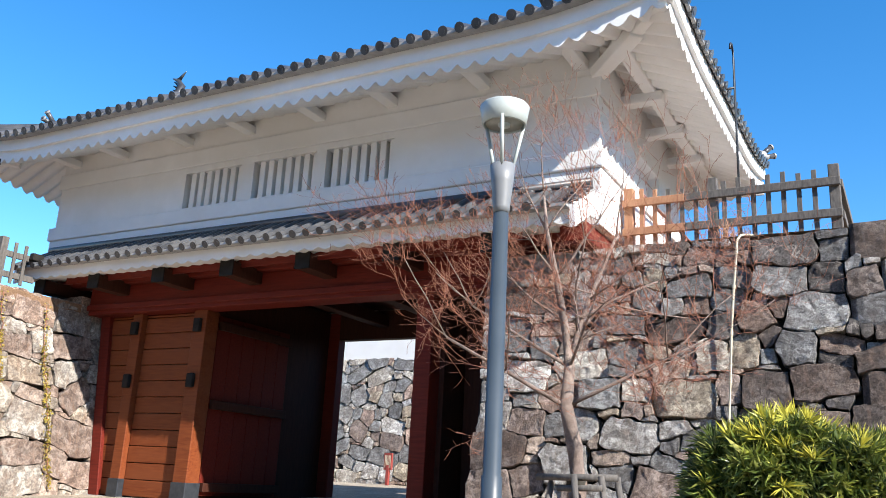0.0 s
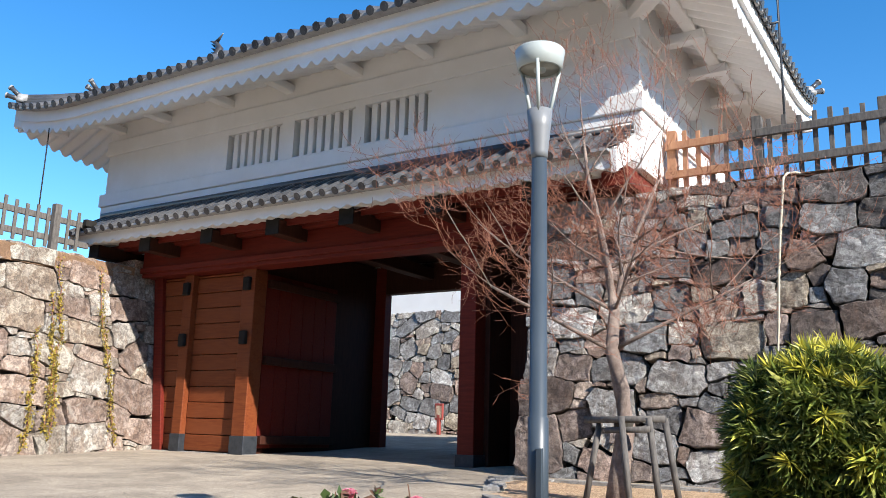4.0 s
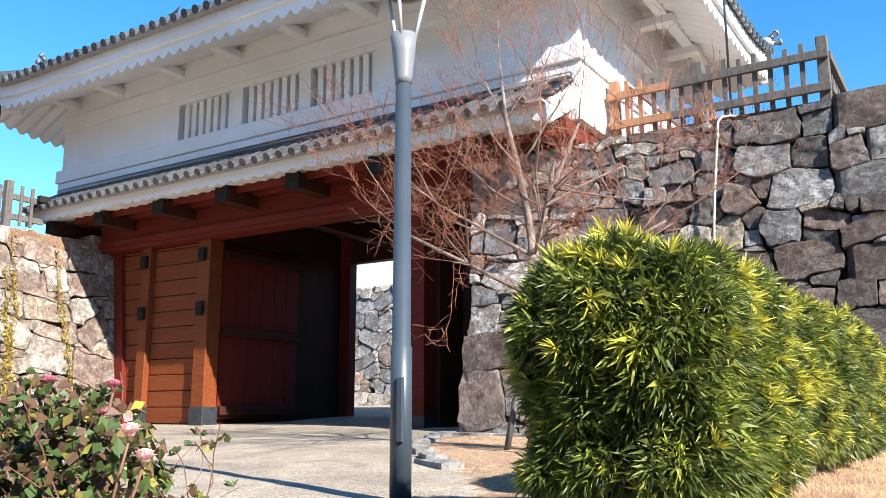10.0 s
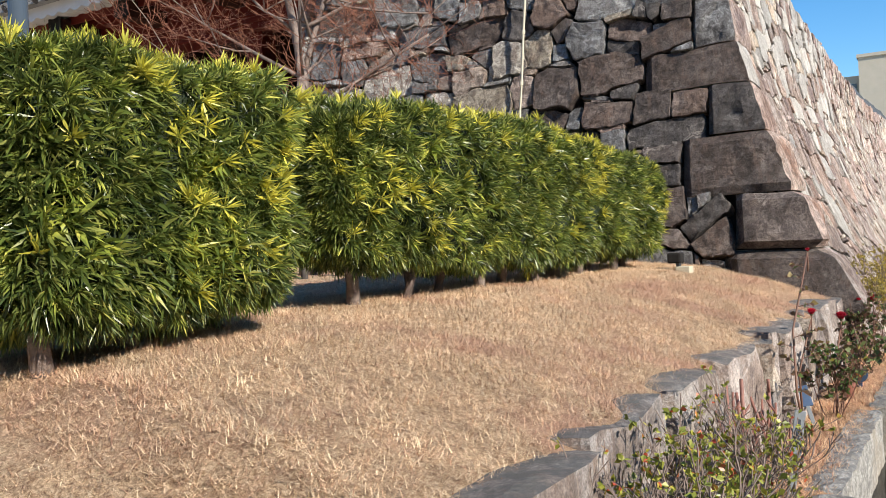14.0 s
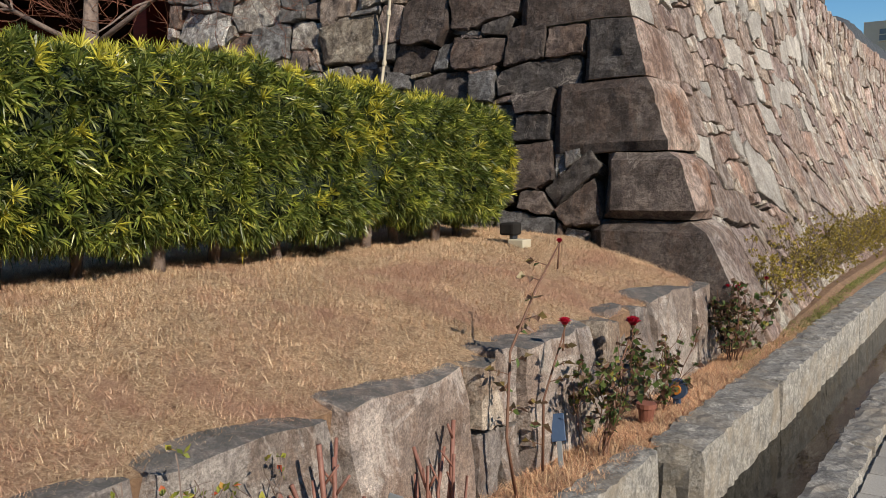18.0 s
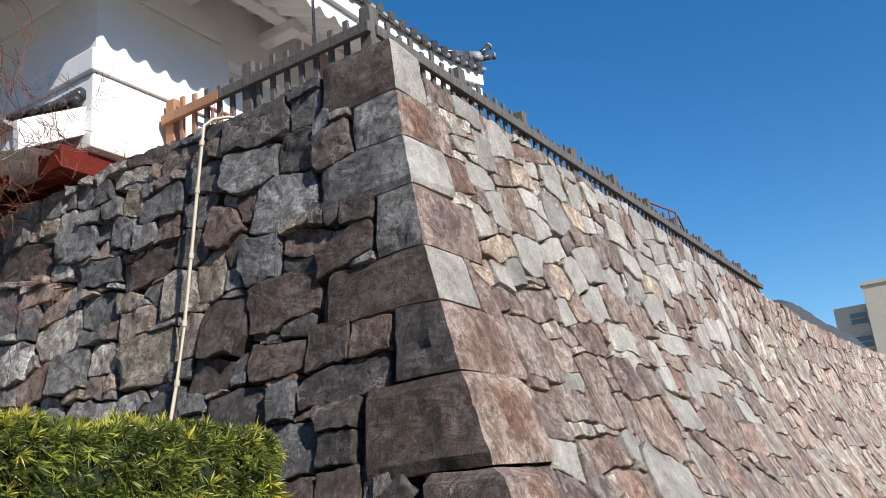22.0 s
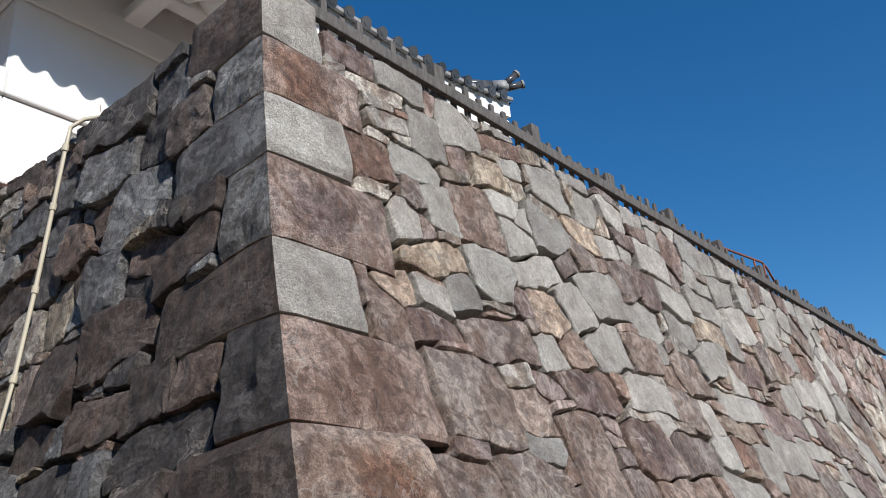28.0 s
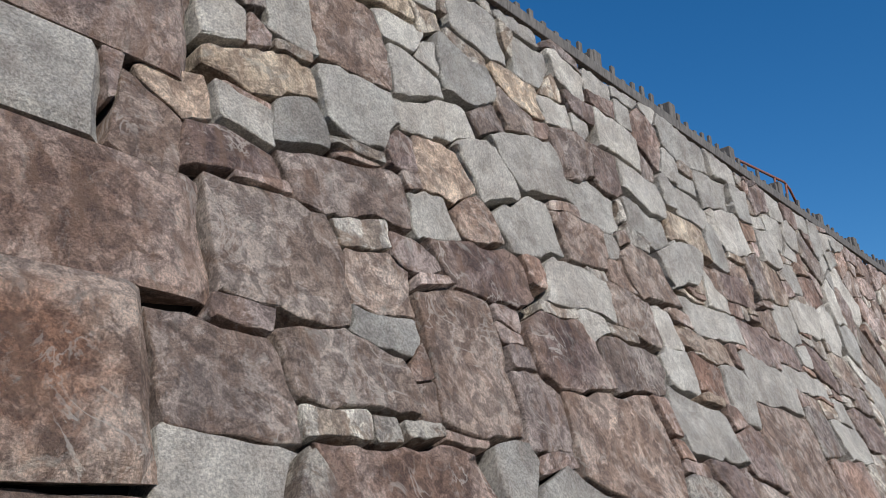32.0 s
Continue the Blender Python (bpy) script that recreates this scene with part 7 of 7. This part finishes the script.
leafy_cane("short rose cane with dark leaves under a red flower", ((1.05, -3.6, 0.06), (1.03, -3.55, 0.4), (1.1, -3.47, 0.73)), 5, 0.08, 0.2)
bush("rose_bush", "low rose bush with dark green leaves in the bed", "bush", 1.2, -3.3, 0.06, 7, 1.0, 0.35, MAT_ROSE_LEAF, 140, 0.045, 0.016, 18, depth=2)
bush("rose_bush", "rose bush with red flowers at the corner of the rampart", "bush", 1.2, -0.75, 0.1, 9, 0.85, 0.4, MAT_ROSE_LEAF, 190, 0.045, 0.017, 28, depth=2)
bush("rose_bush", "rose bush with sparse green leaves in the bed", "bush", 1.15, -2.3, 0.06, 8, 0.7, 0.45, MAT_ROSE_LEAF, 130, 0.04, 0.014, 38, depth=2)
for i, (x, y, z, s) in enumerate(((1.2, -2.84, 0.66, 0.048), (1.1, -3.47, 0.75, 0.036), (1.1, -3.53, 1.14, 0.02), (1.25, -0.82, 0.62, 0.04), (1.12, -0.6, 0.6, 0.035), (1.16, 0.5, 0.55, 0.03))):
    rose_flower("deep red rose in the planting bed", x, y, z, s, MAT_PETAL_RED, 60 + i, (x, y - 0.02, z - 0.12 if i < 3 else 0.1))
cut_rose("cut back rose with stiff bare red-brown canes and stubs", 1.0, -5.0, 0.06, 11, 0.5, 48)
cut_rose("low cut back rose with bare red-brown canes", 1.02, -4.4, 0.06, 7, 0.38, 49)
# azaleas
for i, (x, y, hgt, lv) in enumerate(((1.06, -5.75, 0.5, 170), (1.1, -6.3, 0.5, 210), (1.08, -6.85, 0.5, 170), (1.0, -7.4, 0.45, 110), (1.1, -5.3, 0.42, 60))):
    bush("azalea", "sparse azalea with yellow-green and red leaves", "shrub", x, y, 0.06, 8, hgt * 1.8, 0.75, MAT_AZALEA, int(lv * 1.7), 0.03, 0.0085, 70 + i, MAT_TWIG, 0.0045, 3, (0.1, 0))
# clipped yellowing shrubs along the foot of the rampart
for i in range(16):
    y = 0.9 + 1.15 * i
    far = y > 8
    bush("shrub", "yellowing low shrub at the foot of the rampart", "shrub", canal_x(0.98, y) - 0.02 * (y + 4) * 0.8, y, 0.2, 22 if not far else 14, 1.0, 0.75, MAT_AUTUMN, 1500 if not far else 800, 0.028 if not far else 0.04, 0.009 if not far else 0.014, 90 + i, MAT_TWIG, 0.004, 3 if not far else 2)

# dry grass on lawn and bed
def blades(name, n, region, length, seed, mat, label, width=0.0016, per=9, loose=0.02):
    """Dry grass in tufts: per blades fan out of each root."""
    rng = np.random.default_rng(seed)
    roots = []
    for a, b in rng.uniform(0, 1, (n // per * 2, 2)).tolist():
        q = region(a, b)
        if q:
            roots.append((*q, 0.8 + 0.6 * abs(noise.noise(Vector((q[0] * 5, q[1] * 5, 2.0))))))
        if len(roots) >= n // per:
            break
    roots = np.repeat(np.array(roots), per, axis=0)
    c, tall = roots[:, :3].copy(), roots[:, 3:]
    m = len(c)
    c[:, :2] += rng.normal(0, loose, (m, 2))
    ang = rng.uniform(0, 6.283, m)
    lean = rng.uniform(0.7, 4.5, m)
    d = np.stack([np.cos(ang) * lean + 0.1, np.sin(ang) * lean - 0.1, np.ones(m)], 1)
    d /= np.linalg.norm(d, axis=1)[:, None]
    s = np.stack([-np.sin(ang), np.cos(ang), np.zeros(m)], 1)
    ln = length * rng.uniform(0.4, 1.25, (m, 1)) * tall
    w = width * rng.uniform(0.7, 1.4, (m, 1))
    tip = c + d * ln - np.array([0, 0, 1]) * ln * 0.04 * lean[:, None]
    v = np.stack([c - s * w, c + s * w, tip], 1).reshape(-1, 3)
    f = np.arange(m * 3).reshape(-1, 3)
    me = bpy.data.meshes.new(name)
    me.from_pydata(v.tolist(), [], f.tolist())
    me.materials.append(mat)
    ob = new(name, me)
    return tagged(ob, label, "grass", kind="stuff")


def lawn_region(a, b):
    y = -8.6 + 8.3 * b
    x = -1.5 + 2.44 * a
    if x < lawn_edge(y) or (y > -0.6 and x > 0.2) or x > bed_x(y) - 0.02:
        return None
    return (x, y, terrain(x, y) - 0.004)


def tree_region(a, b):
    x, y = -5.4 + 4.2 * a, -5.2 + 4.2 * b
    return (x, y, terrain(x, y) - 0.004) if x > lawn_edge(y) + 0.05 else None


def bed_region(a, b):
    y = -8.4 + 9.5 * b
    x = canal_x(0.99 + 0.37 * a, y)
    return (x, y, 0.06 + 0.05 * a)


blades("dry_grass", 500000, lawn_region, 0.05, 1, MAT_STRAW, "short matted straw-coloured lawn grass", 0.0012)
blades("dry_grass", 26000, tree_region, 0.045, 2, MAT_STRAW, "short dry grass under the maple", 0.002)
blades("dry_grass", 90000, bed_region, 0.06, 3, MAT_LITTER, "reddish dry grass litter on the planting bed", 0.0016)

def verge_region(a, b):
    y = -1.2 + 11.0 * b
    return (canal_x(1.2 + 0.16 * a, y), y, 0.09 + 0.1 * max(0.0, min(1.0, (y - 0.2) / 3)))


blades("green_grass", 14000, verge_region, 0.06, 5, MAT_VERGE, "low green grass and moss beside the canal kerb", 0.0022)

# yellow vines on the wall left of the gate
vine = thing("vine", "yellowing vines hanging down the sunlit stone wall", "vine", at=(-14.9, -1.0, 4.6))
nr = np.random.default_rng(4)
cs, stem_v = [], []
for y0, top, low in ((-1.5, 4.7, 1.4), (-1.72, 4.0, 1.5), (-0.62, 4.6, 1.3), (-1.9, 3.3, 1.2)):
    y = y0
    pts = []
    for k in range(40):
        z = top + (low - top) * k / 39
        y += nr.normal(0, 0.022)
        p = left_surf(-y, z, 0.085)
        pts.append(p - Vector((-14.9, -1.0, 4.6)))
        dens = 10 if k > 8 else 3
        for _ in range(dens):
            cs.append((p.x + nr.normal(0, 0.015), p.y + nr.normal(0, 0.035), p.z + nr.normal(0, 0.04)))
    part("stem", tube_mesh(pts, 0.008, 5), MAT_TWIG_RED, vine)
ax = nr.normal(0, 1, (len(cs), 3)) + [0.8, 0, -0.2]
ax /= np.linalg.norm(ax, axis=1)[:, None]
v, f = leaf_cloud(nr, cs, ax, 2, 0.05, 0.018, 0.5)
cloud_object("leaves", v, f, MAT_AUTUMN, vine)

# small things in the bed
spot = thing("spotlight", "black garden spotlight on a small white concrete base", "spotlight", at=(-0.23, -1.43, terrain(-0.23, -1.43)))
part("base", box_mesh(-0.05, 0.08, -0.07, 0.07, -0.02, 0.045, 0.008), MAT_CREAM, spot)
part("yoke", box_mesh(-0.05, -0.02, -0.04, 0.04, 0.045, 0.09, 0.004), MAT_IRON, spot)
part("housing", box_mesh(-0.12, 0.0, -0.07, 0.07, 0.075, 0.17, 0.015), MAT_DARK, spot)
tag_sign = thing("plant_label", "grey plant label on a leaning stake", "label", at=(1.2, -5.12, 0.06))
part("stake", box_mesh(-0.018, 0.018, -0.004, 0.004, 0, 0.3, 0.002), MAT_TAG, tag_sign)
plate = part("plate", box_mesh(-0.024, 0.024, -0.005, 0.005, 0.22, 0.42, 0.003), MAT_TAG, tag_sign)
part("writing_bar", box_mesh(-0.006, 0.006, -0.007, -0.005, 0.26, 0.38), MAT_IRON, plate)
tag_sign.rotation_euler = (radians(-14), radians(10), radians(15))
tag2 = thing("plant_label", "blue-grey plant label on a short stake", "label", at=(1.1, -3.5, 0.06))
part("stake", box_mesh(-0.012, 0.012, -0.004, 0.004, 0, 0.2, 0.002), MAT_TAG, tag2)
part("plate", box_mesh(-0.035, 0.035, -0.005, 0.005, 0.14, 0.28, 0.003), MAT_BLUE, tag2)
tag2.rotation_euler = (radians(-35), radians(-10), radians(20))
orn = thing("ornament", "small blue and orange plastic ornament on the bed", "ornament", at=(1.24, -2.2, 0.1))
part("disc", tube_mesh([(0, -0.02, 0.09), (0, 0.02, 0.09)], 0.06, 14), MAT_BLUE, orn)
part("centre", tube_mesh([(0, -0.03, 0.09), (0, -0.02, 0.09)], 0.03, 12), MAT_ORANGE, orn)
part("foot", box_mesh(-0.02, 0.02, -0.015, 0.015, 0, 0.05, 0.004), MAT_BLUE, orn)
pot = thing("flower_pot", "small brown clay flower pot on the bed", "flower pot", at=(1.2, -2.62, 0.08))
part("body", tube_mesh([(0, 0, 0), (0, 0, 0.1)], [0.035, 0.05], 14), MAT_RUST, pot)
part("rim", tube_mesh([(0, 0, 0.09), (0, 0, 0.115)], 0.055, 14), MAT_RUST, pot)

# dark sheeting on the far slope, far building
vs, fs = [], []
for i in range(30):
    y = 15.7 + 0.38 * i
    edge = curve_out(y) - 0.3
    hgt = (0.95 - 0.035 * i * 0.38) * min(1.0, 0.35 + i * 0.1, 0.5 + (29 - i) * 0.15)
    for k in range(7):
        t = k / 6
        sag = 0.05 * noise.noise(Vector((i * 0.6, k * 0.9, 0))) + 0.03 * noise.noise(Vector((i * 1.9, k * 2.1, 4)))
        vs.append((edge - 1.9 * t + sag, y, 4.9 + hgt * math.sin(1.57 * min(1, t * 3.2)) ** 0.8 + sag))
fs = [(i * 7 + k, i * 7 + k + 1, (i + 1) * 7 + k + 1, (i + 1) * 7 + k) for i in range(29) for k in range(6)]
tagged(data_object("slope_cover", vs, fs, [MAT_NET]), "dark sheeting laid over the earth slope on the rampart", "sheeting")
bld = thing("apartment_building", "distant beige concrete building with rows of windows", "building", at=(0, 110, 0))
part("wall", box_mesh(-7.3, 27, 0, 14, 0, 22.6), MAT_CONCRETE_FAR, bld)
part("wing", box_mesh(-11.3, -7.35, 1.5, 14, 0, 20.6), MAT_CONCRETE_FAR, bld)
part("roof_edge", box_mesh(-7.5, 27.2, -0.2, 14.2, 22.6, 23.0), MAT_CONCRETE_FAR, bld)
for k in range(7):
    z = 19.6 - 3.0 * k
    w = part("window", box_mesh(-9.5, -7.7, 1.35, 1.48, z - 1.4, z), MAT_GLASS_FAR, bld)
    part("window_frame", box_mesh(-9.6, -7.6, 1.28, 1.34, z - 0.72, z - 0.64), MAT_CREAM, w)
    part("window_sill", box_mesh(-9.65, -7.55, 1.2, 1.48, z - 1.55, z - 1.42), MAT_CREAM, w)


# plain unseen blocks added round the square; they close it and cut low skylight
tagged(mesh_object("skylight_block", box_mesh(-90, 44, -40, -32, -0.5, 15, 0.05), MAT_CONCRETE_FAR), "plain unseen block closing the square, added to cut low skylight", "backdrop", kind="structure")
tagged(mesh_object("skylight_block", box_mesh(34, 44, -31.9, 20, -0.5, 14, 0.05), MAT_CONCRETE_FAR), "plain unseen block across the street, added to cut low skylight", "backdrop", kind="structure")
tagged(mesh_object("skylight_block", box_mesh(-90, -80, -31.9, 40, -0.5, 11, 0.05), MAT_CONCRETE_FAR), "plain unseen block beyond the gate, added to cut low skylight", "backdrop", kind="structure")

# bare tree far off beside the building
ftree = thing("bare_tree", "distant bare tree with thin grey branches", "tree", at=(4.6, 70, 0))
frng = random.Random(8)
part("trunk", tube_mesh([(0, 0, -0.1), (0.1, 0, 3.0), (-0.1, 0, 6.0)], [0.3, 0.22, 0.14], 10), MAT_BARK, ftree, smooth=True)
branches = []
for z, d, ln in ((3.0, (-0.8, 0, 0.6), 4.5), (3.6, (0.8, 0.1, 0.6), 4.5), (5.9, (-0.3, 0, 1), 5.0), (5.0, (0.4, 0.3, 0.9), 5.0), (4.4, (-0.9, 0.2, 0.7), 4.5)):
    grow(frng, Vector((0, 0, z)), Vector(d).normalized(), ln, 0.12, 3, branches, 0.8, 0.1)
for pts, rad, depth in branches:
    if depth < 6:
        part("branch", tube_mesh(pts, rad, 5), MAT_TWIG, ftree)

# dry weeds on top of the wall
bush("dry_weed", "tuft of dry straw-coloured weeds on top of the wall", "weed", -2.45, 0.5, 5.0, 26, 0.42, 0.5, MAT_STRAW, 60, 0.03, 0.002, 200, MAT_LITTER, 0.003, depth=1)
bush("dry_weed", "tuft of dry straw-coloured weeds on top of the wall", "weed", -2.15, 0.7, 5.0, 18, 0.35, 0.55, MAT_STRAW, 40, 0.03, 0.002, 201, MAT_LITTER, 0.003, depth=1)
